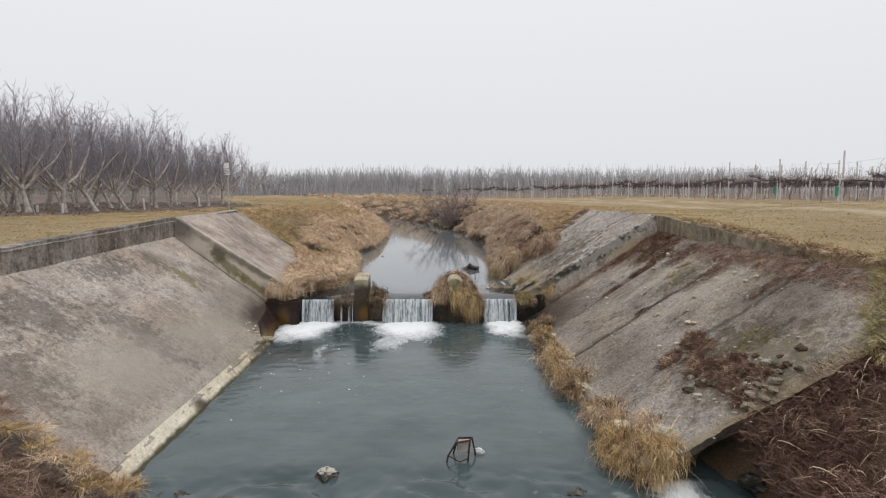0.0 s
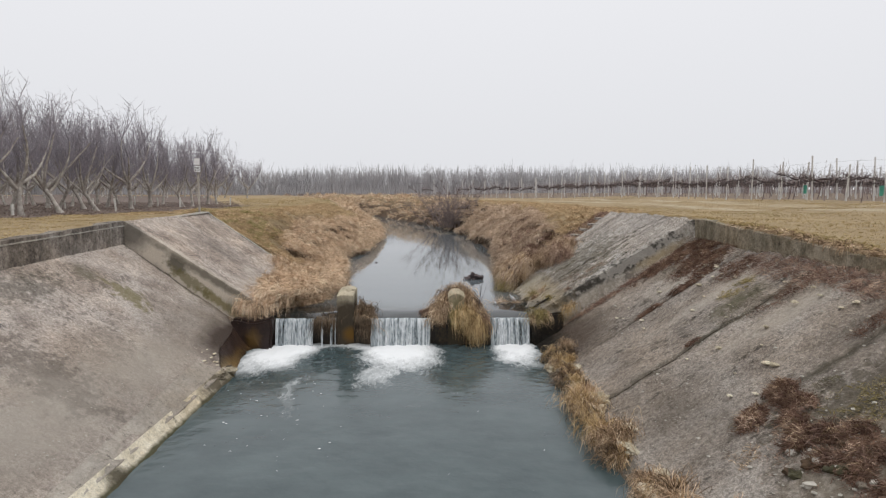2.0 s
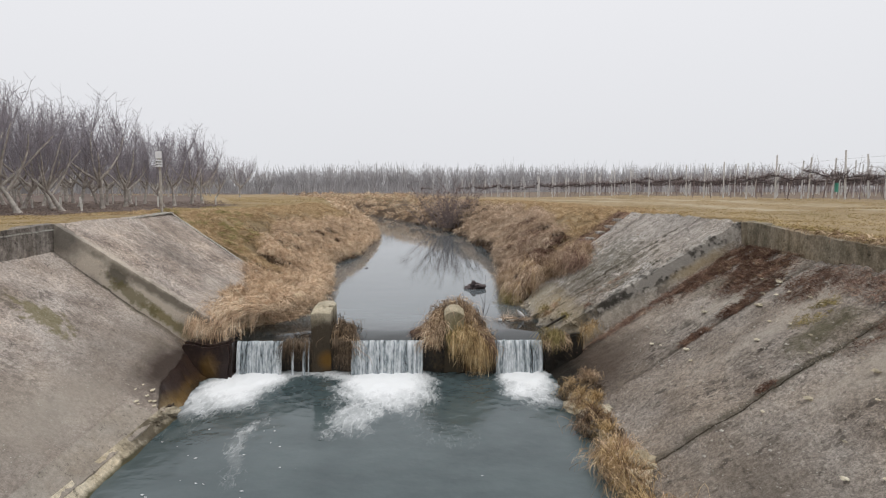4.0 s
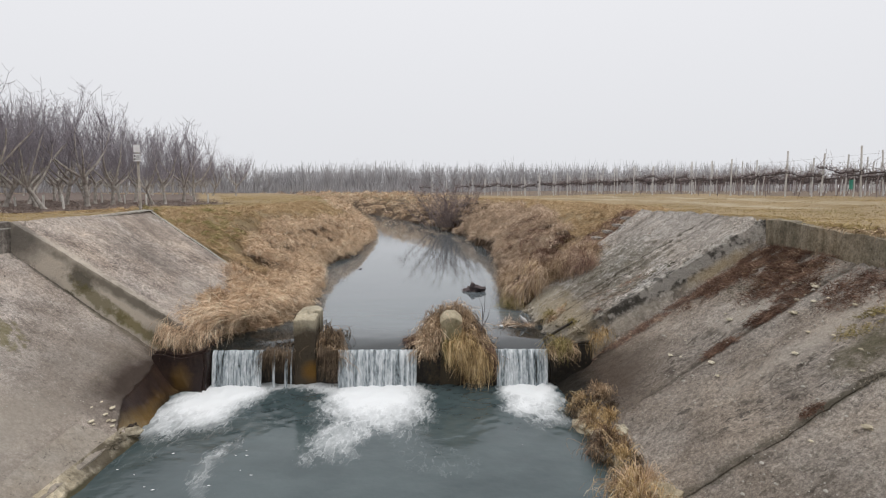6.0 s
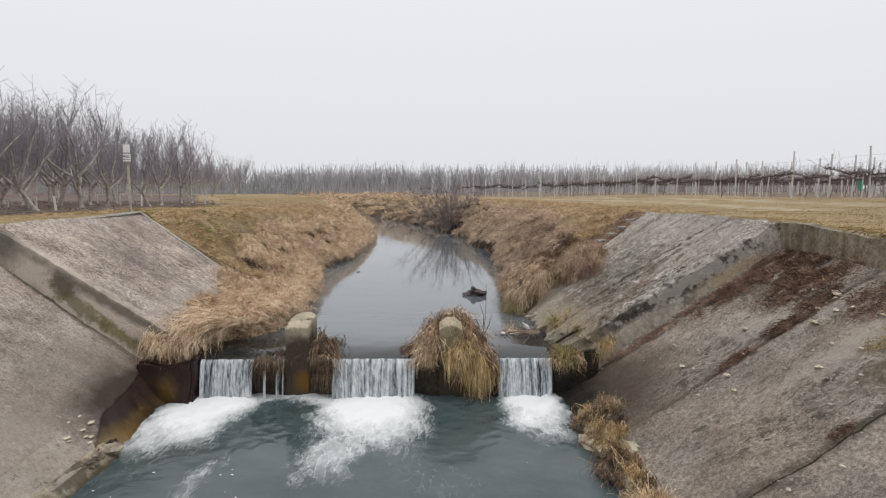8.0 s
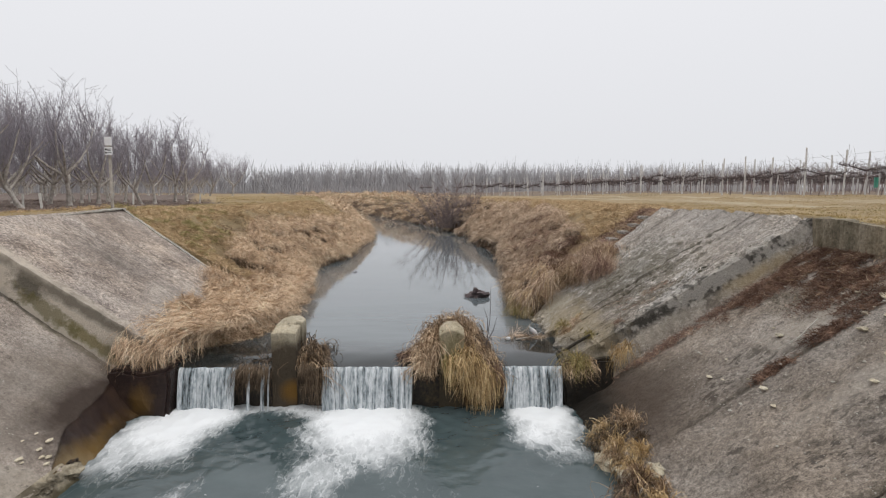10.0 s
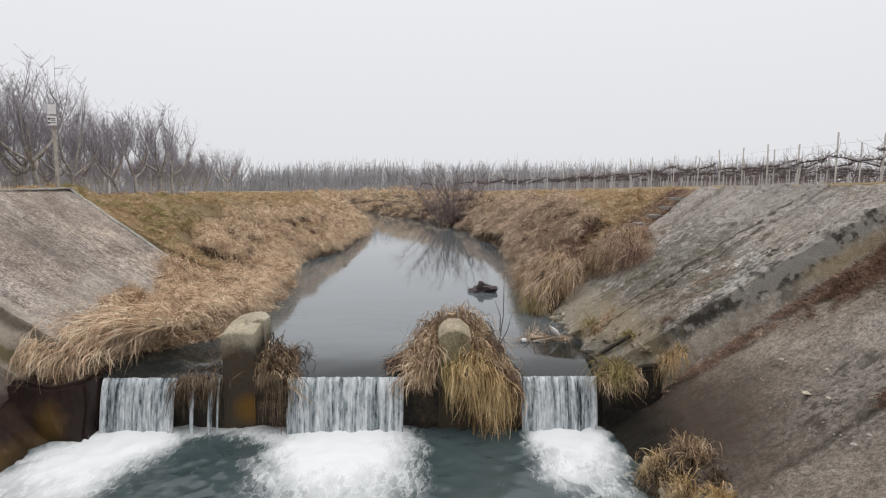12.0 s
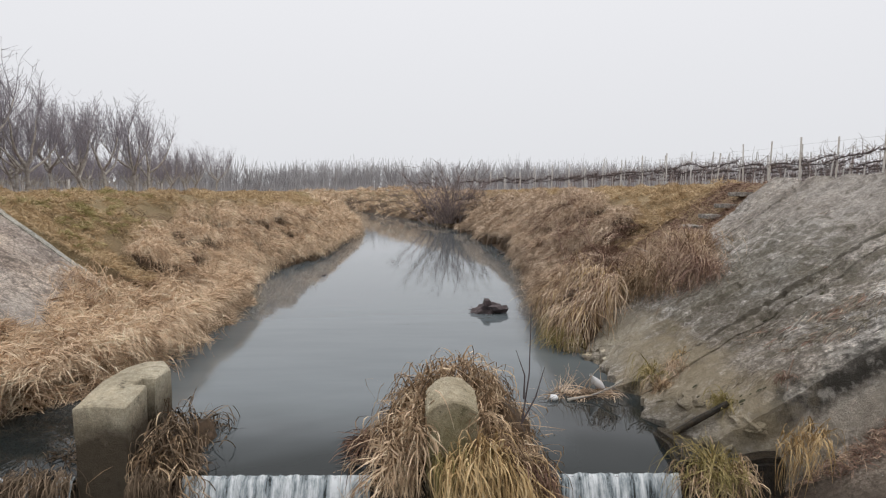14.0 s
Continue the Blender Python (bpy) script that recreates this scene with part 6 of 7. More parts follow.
for k in range(15):
    y = 10.6 + 0.13 * k + r8.normal(0, 0.05)
    x = 2.2 + abs(r8.normal(0.05, 0.13))
    tuft(x, y, 0.02 + 0.66 * (x - 2.05), r8.uniform(0.35, 0.75), (M_litter, M_wet, M_gold, M_litter)[int(r8.integers(0, 4))], 950 + 2 * k, "dark sedge tuft among rubble at the water's edge")
    q = r8.uniform(0.06, 0.13)
    tagged(lump("rubble", (x - 0.06, y + 0.06, 0.02 + 0.66 * (x - 2.08)), (q, q * 1.4, q * 0.7), (M_slab_r, M_pier)[k % 2], 830.0 + k, 0.6), "dark broken lump of concrete at the water's edge", "rubble", group="rubble at the edge")
for k, (x, y, z, q) in enumerate([(2.15, 6.55, 0.10, 1.2), (2.24, 6.38, 0.14, 1.3), (2.36, 6.22, 0.20, 1.3), (2.47, 6.10, 0.26, 1.3), (2.58, 6.0, 0.33, 1.2), (2.3, 6.05, 0.06, 1.1), (2.45, 5.92, 0.12, 1.0), (2.15, 6.25, 0.05, 1.1)]):
    tuft(x, y, z, q * 0.7, (M_gold, M_gold, M_litter)[k % 3], 780 + 2 * k, "dry golden sedge tuft hanging from the slab's broken corner", (-0.3, -0.5))
for k, (x, y, z, s, m) in enumerate([(2.34, 14.85, 0.78, 0.6, M_green), (2.5, 14.75, 0.88, 0.5, M_bank), (2.62, 14.9, 0.95, 0.35, M_gold), (2.48, 13.95, 0.9, 0.4, M_green), (2.2, 13.5, 0.62, 0.7, M_green), (2.34, 13.48, 0.60, 0.5, M_litter), (2.12, 13.5, 0.55, 0.6, M_litter), (2.3, 14.6, 0.78, 0.45, M_litter), (2.85, 13.85, 1.1, 0.3, M_bramble)]):
    tuft(x, y, z, s, m, 700 + 2 * k, "dry sedge tuft growing from the concrete edge", (-0.25, -0.5))
hair("sedge_clump", strip(2.64, 2.90, 13.48, 13.58, 0.76, 0.88, 150, 513), (-0.15, -1, 0), 0.09, 0.24, M_gold, 514, "golden sedge hanging from the slab's corner", stray=0.08, lift=0.08)
for k, (x, y, z, s) in enumerate([(2.12, 15.9, 0.66, 0.12), (2.02, 16.3, 0.62, 0.14), (2.3, 14.45, 0.74, 0.11), (2.42, 14.2, 0.82, 0.12), (2.22, 15.3, 0.70, 0.11), (2.35, 13.8, 0.72, 0.13), (2.55, 13.72, 0.86, 0.1), (2.15, 16.0, 0.74, 0.08), (2.3, 15.55, 0.78, 0.08)]):
    tagged(lump("rubble", (x, y, z), (s, s * 1.3, s * 0.6), M_slab_ru, 230.0 + k, 0.6), "pale broken concrete at the slab's foot", "rubble", group="rubble at the edge")
for k, (x, y) in enumerate([(3.05, 16.35), (3.2, 16.5), (3.35, 16.55), (3.5, 16.65), (3.3, 16.2), (3.62, 16.75), (2.9, 16.6), (2.6, 16.75), (2.3, 16.7), (3.0, 16.75), (3.15, 16.8), (3.25, 16.0), (2.75, 16.9), (3.45, 16.9)]):
    tuft(x, y + 0.1, 0.72 + 0.66 * (x - 2.09) - 0.04, 1.25 if k < 5 or k > 8 else 0.9, (M_litter, M_bank, M_bramble)[k % 3], 740 + 2 * k, "brown dead weeds spilling over the slab's edge", (-0.3, -0.4))
# long grass hanging down the banks in locks
for side, y0, y1, n, s0, s1, m, sd in ((1, 18.6, 24, 3800, 0.05, 0.50, M_bank, 831), (1, 24, 34, 3300, 0.04, 0.5, M_bank, 833), (1, 18.4, 26, 600, 0.1, 0.55, M_rust, 835), (-1, 18.8, 25, 3000, 0.05, 0.5, M_straw, 837), (-1, 25, 36, 3000, 0.05, 0.5, M_straw, 839), (-1, 18.8, 28, 700, 0.1, 0.6, M_rust, 841)):
    roots = scatter_bank(n, y0, y1, side, s0 + (0.09 if side > 0 else 0.02), s1, sd, 1.2)
    cell = smooth_noise(roots[:, 0], roots[:, 1], 3.4, sd)
    roots = roots[cell > -0.25]
    cell = cell[cell > -0.25]
    roots[:, 2] += 0.16 + 0.14 * cell
    o = hair("bank_locks", roots, np.stack([-side + 0.5 * smooth_noise(roots[:, 0], roots[:, 1], 2.2, sd), 0.6 * smooth_noise(roots[:, 0], roots[:, 1], 2.7, sd + 3), 0 * cell], 1), 0.24, 0.34, m, sd + 1, "dead grass hanging down the bank in locks", "grass", width=0.009, stray=0.10, lock=11, lift=0.06)
    tagged(o, "dead grass hanging down the bank in locks", "grass", kind="stuff")
# curtains of dead grass at the water
for side, y0, y1, n, m, sd in ((1, 16.75, 19.5, 1500, M_bank, 801), (1, 17.0, 18.2, 420, M_litter, 803), (1, 19.5, 25, 1700, M_bank, 805), (-1, 14.8, 19.4, 1500, M_straw, 807), (-1, 19.4, 25, 1500, M_straw, 809)):
    r = np.random.default_rng(sd)
    y = r.uniform(y0, y1, n)
    e = right_edge(y) if side > 0 else left_edge(y)
    q = r.uniform(0, 0.35, n)
    roots = np.stack([e + side * ((0.20 if side > 0 else 0.08) + q), y, 0.86 + 0.9 * q + 0.10 * smooth_noise(e * 0, y, 4.0, sd)], 1)
    o = hair("bank_fringe", roots, (-side, -0.2, 0), 0.22, 0.15 + 0.7 * q, m, sd + 1, "curtain of dead grass drooping to the stream", "grass", width=0.007, stray=0.08, lock=9)
    tagged(o, "curtain of dead grass drooping to the stream", "grass", kind="stuff")


def patch_on_slab(name, cx, cy, rx, ry, n, length, material, seed, label, droop=0.5, up=0.0):
    """Weeds on the sloping slab."""
    r = np.random.default_rng(seed)
    n = int(n * 1.7)
    a, q = r.uniform(0, 6.283, n), np.sqrt(r.uniform(0, 1, n))
    x = cx + np.cos(a) * q * rx + r.normal(0, rx * 0.2, n)
    y = cy + np.sin(a) * q * ry + r.normal(0, ry * 0.2, n)
    keep = smooth_noise(x, y, 6.0, seed * 0.1) + 0.5 * smooth_noise(x, y, 15.0, seed) > -0.4
    x, y, q = x[keep], y[keep], q[keep]
    z = 0.0 + (np.clip(x, 2.0, 5.3) - 2.0) * 0.667 + up * (1 - q) + 0.01
    me = blades(name, np.stack([x, y, z], 1), (-0.3, -0.1, -0.1), length * 0.6, 0.0055, droop, material, 3, 0.3, 0.9, seed + 1, 0.6, 4)
    return stuff(name, me, label, "weeds")


for k, (cx, cy, rx, ry, n, length, m) in enumerate([
    (3.95, 7.05, 0.25, 0.3, 500, 0.10, M_green), (4.05, 6.95, 0.22, 0.1, 350, 0.08, M_thatch), (3.75, 6.95, 0.12, 0.14, 260, 0.09, M_thatch), (3.0, 7.3, 0.15, 0.15, 160, 0.1, M_litter), (3.4, 7.0, 0.3, 0.5, 500, 0.08, M_bramble), (3.5, 6.2, 0.2, 0.3, 700, 0.07, M_bramble),
    (5.05, 12.8, 0.38, 0.8, 6500, 0.14, M_rust), (5.0, 12.7, 0.4, 0.8, 700, 0.16, M_litter), (4.6, 13.3, 0.6, 0.24, 3000, 0.13, M_rust), (4.75, 12.35, 0.38, 0.32, 1800, 0.12, M_rust), (4.5, 12.75, 0.25, 0.25, 500, 0.10, M_thatch), (3.9, 13.5, 0.75, 0.13, 1300, 0.13, M_bramble), (3.1, 13.5, 0.4, 0.1, 500, 0.12, M_bramble),
    (4.55, 11.8, 0.35, 0.17, 1100, 0.14, M_rust)] + [(4.25, 11.75, 0.2, 0.12, 600, 0.12, M_rust), (3.72, 11.68, 0.2, 0.1, 700, 0.10, M_rust), (4.9, 11.2, 0.3, 0.3, 900, 0.14, M_rust),
    (4.75, 9.6, 0.4, 0.13, 700, 0.10, M_rust), (4.3, 9.85, 0.3, 0.2, 500, 0.07, M_thatch), (3.62, 9.85, 0.1, 0.06, 150, 0.08, M_rust), (4.57, 10.56, 0.22, 0.16, 800, 0.07, M_green),
    (4.7, 8.0, 0.25, 0.1, 350, 0.1, M_rust), (3.9, 7.6, 0.12, 0.08, 150, 0.08, M_thatch), (4.2, 6.9, 0.25, 0.25, 350, 0.07, M_thatch), (5.15, 8.0, 0.2, 1.6, 2600, 0.22, M_bramble), (5.1, 10.2, 0.2, 1.0, 1600, 0.18, M_bramble)]):
    patch_on_slab("slab_weeds", cx, cy, rx, ry, n, length, m, 300 + 3 * k, "dark rust-brown weeds growing on the sloping concrete")
rc = np.random.default_rng(77)
for k, (cx, cy, size) in enumerate([(3.65, 7.86, 0.12), (3.60, 7.70, 0.11), (3.62, 7.5, 0.12), (3.33, 7.74, 0.10), (3.24, 7.67, 0.12), (3.45, 7.34, 0.11), (3.38, 7.12, 0.13), (3.5, 7.0, 0.12), (3.36, 6.72, 0.10), (3.62, 6.78, 0.14), (3.52, 6.6, 0.12), (3.66, 6.45, 0.10), (3.42, 6.42, 0.09), (3.7, 6.25, 0.08), (3.34, 6.0, 0.07), (3.42, 6.14, 0.07)]):
    for m, n, length in ((M_rust, 900, 0.13), (M_litter, 90, 0.20), (M_bramble, 160, 0.17)):
        patch_on_slab("slab_weeds", cx, cy, size * (1.0 if m is M_rust else 0.8), size * 1.1, n * (size / 0.12) ** 2, length * rc.uniform(0.8, 1.2), m, 1300 + 7 * k + int(1000 * length), "dark red-brown weed clump with blond strands on the concrete", up=size * 0.75)
for k, (x, y) in enumerate([(3.41, 6.2), (3.5, 5.86), (3.46, 6.03), (3.71, 6.01), (3.58, 6.1), (3.36, 5.88), (3.62, 5.9), (3.8, 6.12), (3.36, 6.3)]):
    q = rc.uniform(0.035, 0.075)
    tagged(lump("rubble", (x, y, 0.667 * (x - 2.0) + 0.015), (q, q * 1.2, q * 0.6), M_slab_r, 330.0 + k, 0.6, cuts=2), "small broken lump of concrete in the crumbled slab", "rubble", group="rubble at the edge")
for k in range(46):
    x, y, q = rc.uniform(3.3, 5.05), rc.uniform(7.9, 12.4), 0.012 + 0.032 * rc.random() ** 2
    tagged(lump("concrete_chip", (x, y, 0.667 * (x - 2.0) + 0.012), (q, q * 1.3, q * 0.45), (M_toe, M_pier)[k % 2], 1430.0 + k, 0.6, cuts=2), "pale flat chip of concrete lying on the slab", "rubble", group="chips on the slab")
n9 = 26000
xw, yw = rng.uniform(2.35, 4.95, n9), rng.uniform(13.85, 17.3, n9)
dens = smooth_noise(xw * 0.55, yw, 3.1, 1.0) + 0.7 * smooth_noise(xw * 0.6, yw, 8.0, 4.0) + rng.normal(0, 0.25, n9) - 0.9 * np.clip(xw - 4.0, 0, 1)
for mat, keep, length, lab in ((M_thatch, dens > 0.50, 0.08, "matted dead moss and thatch on the slab"), (M_bramble, dens > 0.9, 0.11, "thin dead weeds on the mossy slab")):
    p = np.stack([xw, yw, 0.735 + (xw - 2.15) * (0.597 + 0.026 * (yw - 13.65))], 1)[keep]
    stuff("slab_moss", blades("slab_moss", p, (-0.85, -0.15, -0.5), length, 0.006, 0.35, mat, 3, 0.05, 0.35, 400, 0.3, 5), lab, "weeds")

# moss along the foot of the raised slab
xm = rng.uniform(-5.6, -3.9, 5200)
ym = 13.55 + rng.normal(0, 0.02, 5200)
keep = smooth_noise(xm, ym, 4.0, 2.0) + 0.5 * smooth_noise(xm, ym * 0, 11.0) > 0.45
stuff("slab_moss", blades("slab_moss", np.stack([xm, ym, 0.215 + (-3.37 - xm) * 0.732], 1)[keep], (0.2, -0.3, 0), 0.03, 0.008, 0.4, M_thatch, 3, 0.4, 0.8, 407), "brown moss along the joint of the slabs", "moss")

# turf hanging over the kerb, and the near banks
yk = rng.uniform(5.5, 12.6, 5200)
xk = 5.36 + rng.uniform(-0.08, 0.3, 5200)
keep = rng.uniform(0, 1, 5200) < np.interp(yk, [5.5, 9.5, 10.5, 12.6], [1, 1, 0.6, 0.1])
zk = top_right(yk) + 0.02
stuff("turf_fringe", blades("turf_fringe", np.stack([xk, yk, zk], 1)[keep], (-0.7, -0.1, 0), 0.13, 0.009, 0.9, M_litter, 4, 0.25, 0.7, 402), "dark matted turf roots overhanging the kerb wall")
yk = rng.uniform(5.5, 12.9, 3600)
xk = 5.50 + rng.uniform(-0.1, 0.35, 3600)
stuff("turf_fringe", blades("turf_fringe", np.stack([xk, yk, top_right(yk) + 0.015], 1), (-0.5, -0.1, 0), 0.085, 0.009, 0.9, M_lawn, 3, 0.25, 0.8, 404), "dry turf at the edge of the kerb wall")
r4 = np.random.default_rng(90)
n4 = 60000
xa, ya = r4.uniform(3.25, 6.8, n4), r4.uniform(2.2, 5.8, n4)
keep = (xa + 0.5 * smooth_noise(xa, ya, 1.7) < 6.2) & (ya + 0.5 * smooth_noise(xa, ya, 1.9, 2.0) > 2.8)
xa, ya, n4 = xa[keep], ya[keep], int(keep.sum())
za = np.maximum(ground_h(xa, ya), 0.3 + 0.6 * (xa - 2.75) + 0.22 * np.clip((ya - 4.6), 0, 1)) + 0.16 * smooth_noise(xa, ya, 3.0) - r4.uniform(0, 0.3, n4)
swirl = np.stack([-0.4 + 0.7 * smooth_noise(xa, ya, 2.0), 0.7 * smooth_noise(xa, ya, 2.3, 2.0), np.zeros(n4)], 1)
stuff("bramble_thicket", blades("bramble_thicket", np.stack([xa, ya, za], 1), swirl, 0.26, 0.0055, 0.45, M_thicket, 5, 0.45, 0.9, 91, 0.8, 4), "tangled brown dead brambles on the near bank", "brambles")
pick = r4.random(n4) < 0.08 * np.clip((5.0 - ya) / 0.8, 0.15, 1)
stuff("bramble_thicket", blades("bramble_thicket", np.stack([xa, ya, za + 0.12], 1)[pick], swirl[pick] + np.array([-0.3, -0.2, 0]), 0.34, 0.006, 0.7, M_straw, 5, 0.35, 0.7, 191, 0.6, 5), "pale dead grass among the brambles", "grass")
xa, ya = r4.uniform(4.3, 6.4, 12000), r4.uniform(5.3, 7.6, 12000)
keep = (xa - 4.3) > 0.9 * (ya - 5.6) + 0.2 * smooth_noise(xa, ya, 4.0)
xa, ya = xa[keep], ya[keep]
za = np.where(xa < 5.35, (xa - 2.0) * 0.667, top_right(ya)) + 0.02
stuff("bank_grass", blades("bank_grass", np.stack([xa, ya, za], 1), (-0.5, -0.2, 0), 0.17, 0.007, 0.6, M_lush, 4, 0.5, 0.6, 96), "yellow-green grass spilling over the slab's end")
n5 = 22000
xa, ya = r4.uniform(-6.9, -3.0, n5), r4.uniform(2.6, 5.75, n5)
keep = (xa + 0.5 * smooth_noise(xa, ya, 1.7) > -6.4) & (ya + 0.5 * smooth_noise(xa, ya, 1.9, 2.0) > 3.2)
xa, ya = xa[keep], ya[keep]
za = np.maximum(ground_h(xa, ya), 0.05)
stuff("bank_grass", blades("bank_grass", np.stack([xa, ya, za], 1), (0.3, 0.1, 0), 0.24, 0.006, 0.5, M_bramble, 5, 0.5, 0.8, 93, 0.7, 5), "brown dead grass on the near bank")
for k in range(14):
    x = -3.15 - 0.17 * k * 0.8
    mound("sedge_clump", x, 5.75 + 0.1 * math.sin(k * 2.1), 0.1 + max(0, (-3.3 - x)) * 0.72, 0.14, 0.12, 0.05, 260, 0.20, 0.006, 0.6, (M_gold, M_straw)[k % 2] if k < 9 else M_bramble, 430 + 2 * k, "straw-coloured tuft along the slab's end", "grass clump", (0.2, 0.1, 0), 0.6)
n6 = 60000
xa, ya = 5.5 + 8 * r4.uniform(0, 1, n6) ** 1.5, 5.5 + 22 * r4.uniform(0, 1, n6)
keep = track_at(xa, ya) + 0.7 * smooth_noise(xa, ya, 2.5) < 0.75
xa, ya = xa[keep], ya[keep]
stuff("lawn_grass", blades("lawn_grass", on_ground(xa, ya), (0, 0, 0), 0.038, 0.010, 0.5, M_lawn, 2, 0.35, 1.2, 95), "short yellow-brown winter turf")
n7 = 36000
xa, ya = -6.15 - 4.2 * r4.uniform(0, 1, n7), r4.uniform(6, 26, n7)
stuff("lawn_grass", blades("lawn_grass", on_ground(xa, ya), (0, 0, 0), 0.038, 0.010, 0.5, M_lawn, 2, 0.35, 1.2, 97), "short yellow-brown winter turf")

n8 = 34000
xa, ya = -10.4 - 15 * r4.uniform(0, 1, n8) ** 1.3, r4.uniform(13, 44, n8)
keep = xa < np.where(ya > 36, -11.0 - (ya - 36) * 0.4, -10.2 + 0.03 * (ya - 20)) + 0.5 * smooth_noise(xa, ya, 1.5)
xa, ya = xa[keep], ya[keep]
stuff("leaf_litter", blades("leaf_litter", on_ground(xa, ya), (0, 0, 0), 0.07, 0.03, 0.5, M_leaf, 2, 0.25, 1.3, 99), "brown fallen leaves on the orchard soil", "leaves")
n8 = 26000
ya = r4.uniform(24, 62, n8)
xa = np.interp(ya, [24, 36, 62], [-10.0, -10.8, -20.5]) + (np.interp(ya, [24, 36, 62], [4.0, 6.0, 9.5])) * r4.uniform(0, 1, n8)
stuff("lawn_grass", blades("lawn_grass", on_ground(xa, ya), (0, 0, 0), 0.06, 0.018, 0.5, M_lawn, 2, 0.35, 1.2, 101), "short yellow-brown winter turf by the orchard")

# ---- bush over the stream ----
def bush():
    r = np.random.default_rng(77)
    t = thing("bare_shrub", "leafless dark shrub leaning over the stream bank", "shrub", at=(1.1, 37.2, 0.9))
    stems, twigs = [], []
    for k in range(46):
        a = r.uniform(0, 6.28)
        out = r.uniform(0.1, 1.15)
        q, qr, qd = limb(r, (r.normal(0, 0.4), r.normal(0, 0.25), 0), (math.cos(a) * out, math.sin(a) * out, 1), r.uniform(1.6, 3.1), 0.022, 6, 0.09, 0.0)
        stems.append((q, qr))
        for i in range(1, 7):
            for w in range(3):
                s, sr, _ = limb(r, q[i], (qd[0] + r.normal(0, 0.5), qd[1] + r.normal(0, 0.5), qd[2] * 0.6 + r.normal(0, 0.3)), r.uniform(0.3, 0.8), 0.011, 3, 0.15, 0.02)
                twigs.append((s, [max(v, 0.006) for v in sr]))
    child("stem_clump", tube_mesh("stem_clump", stems, M_cane, 4), t)
    child("crown", tube_mesh("crown", twigs, M_cane, 3), t)


bush()

# ---- sign ----
sign = thing("sign_post", "grey post with two small white notice plates beside the slab", "sign", at=(-6.25, 18.05, 2.5))
sign.scale = (0.6, 0.85, 1.0)
part("post", box_bm(-0.035, 0.035, -0.035, 0.035, -0.2, 1.42, 0.01), M_bark, sign)
plate = part("plate", box_bm(-0.12, 0.12, -0.05, -0.038, 1.33, 1.50, 0.004), M_white, sign, "white notice plate")
plate = part("plate", box_bm(-0.13, 0.13, -0.05, -0.038, 1.14, 1.30, 0.004), M_white, sign, "white notice plate with dark bars")
for x0, x1, z0, z1 in [(-0.11, -0.05, 1.235, 1.27), (-0.03, 0.10, 1.25, 1.262), (-0.03, 0.09, 1.222, 1.234), (-0.11, -0.05, 1.17, 1.2), (-0.03, 0.1, 1.18, 1.192)]:
    part("bar", box_bm(x0, x1, -0.053, -0.0495, z0, z1), M_black, plate)

# ---- things lodged in the stream ----
stone = thing("stone", "dark wet stone with a pale dry top in the shallows", "stone", at=(-1.13, 6.12, 0.05))
for o, nm in ((lump("base", (0, 0, 0), (0.13, 0.11, 0.09), M_darkstone, 1.0), "base"), (lump("top", (0.005, 0, 0.072), (0.088, 0.078, 0.03), M_stone, 2.0, 0.4), "top")):
    o.parent = stone
rg = np.random.default_rng(52)
for k in range(26):
    # wet stones in the gully under the slab's broken end
    x, y = rg.uniform(2.75, 3.6), rg.uniform(4.7, 5.9)
    q = rg.uniform(0.06, 0.17)
    tagged(lump("stone", (x, y, max(-0.05, float(ground_h(x, y)))), (q, q * 1.1, q * 0.6), M_darkstone, 520.0 + k, 0.5), "dark wet stone in the gully under the slab", "stone", group="stones in the gully")
r6 = np.random.default_rng(12)
for k in range(16):
    x, y = r6.uniform(-2.9, 1.8), r6.uniform(4.9, 5.9)
    s = r6.uniform(0.05, 0.11)
    tagged(lump("stone", (x, y, 0.0), (s, s * 0.9, s * 0.6), M_darkstone, k + 3.0, 0.4), "dark wet stone in the shallows", "stone", group="stones in the shallows")
for k, (x, y, z, s, m) in enumerate([(-3.3, 11.62, 0.17, 0.10, M_toe), (-3.34, 11.35, 0.2, 0.07, M_toe), (2.25, 15.75, 0.72, 0.13, M_toe), (2.12, 15.95, 0.68, 0.1, M_toe), (2.28, 9.95, 0.2, 0.12, M_toe), (2.3, 8.55, 0.2, 0.12, M_toe), (2.45, 6.6, 0.25, 0.12, M_toe)]):
    tagged(lump("rubble", (x, y, z), (s, s * 1.2, s * 0.55), m, 30.0 + k, 0.5), "broken lump of concrete at the water's edge", "rubble", group="rubble at the edge")
r10 = np.random.default_rng(19)
for k in range(9):
    y = r10.uniform(11.2, 11.8)
    x = -3.30 - abs(r10.normal(0, 0.07))
    s = r10.uniform(0.03, 0.08)
    tagged(lump("rubble", (x, y, 0.08 + 0.72 * (-3.2 - x)), (s, s * 1.3, s * 0.6), (M_ochre, M_toe, M_slab_l)[k % 3], 330.0 + k, 0.7), "algae-stained broken concrete in the washed-out toe", "rubble", group="rubble at the edge")
for k in range(9):
    x, y, s = r10.uniform(-3.75, -3.45), r10.uniform(11.3, 11.9), r10.uniform(0.015, 0.04)
    tagged(lump("pebble", (x, y, 0.215 + 0.732 * (-3.37 - x) + s * 0.3), (s * 0.8, s * 1.3, s * 0.35), M_toe, 360.0 + k, 0.4, 2), "pale pebble lying on the slab", "pebble", group="pebbles on the slab")
rc = np.random.default_rng(63)
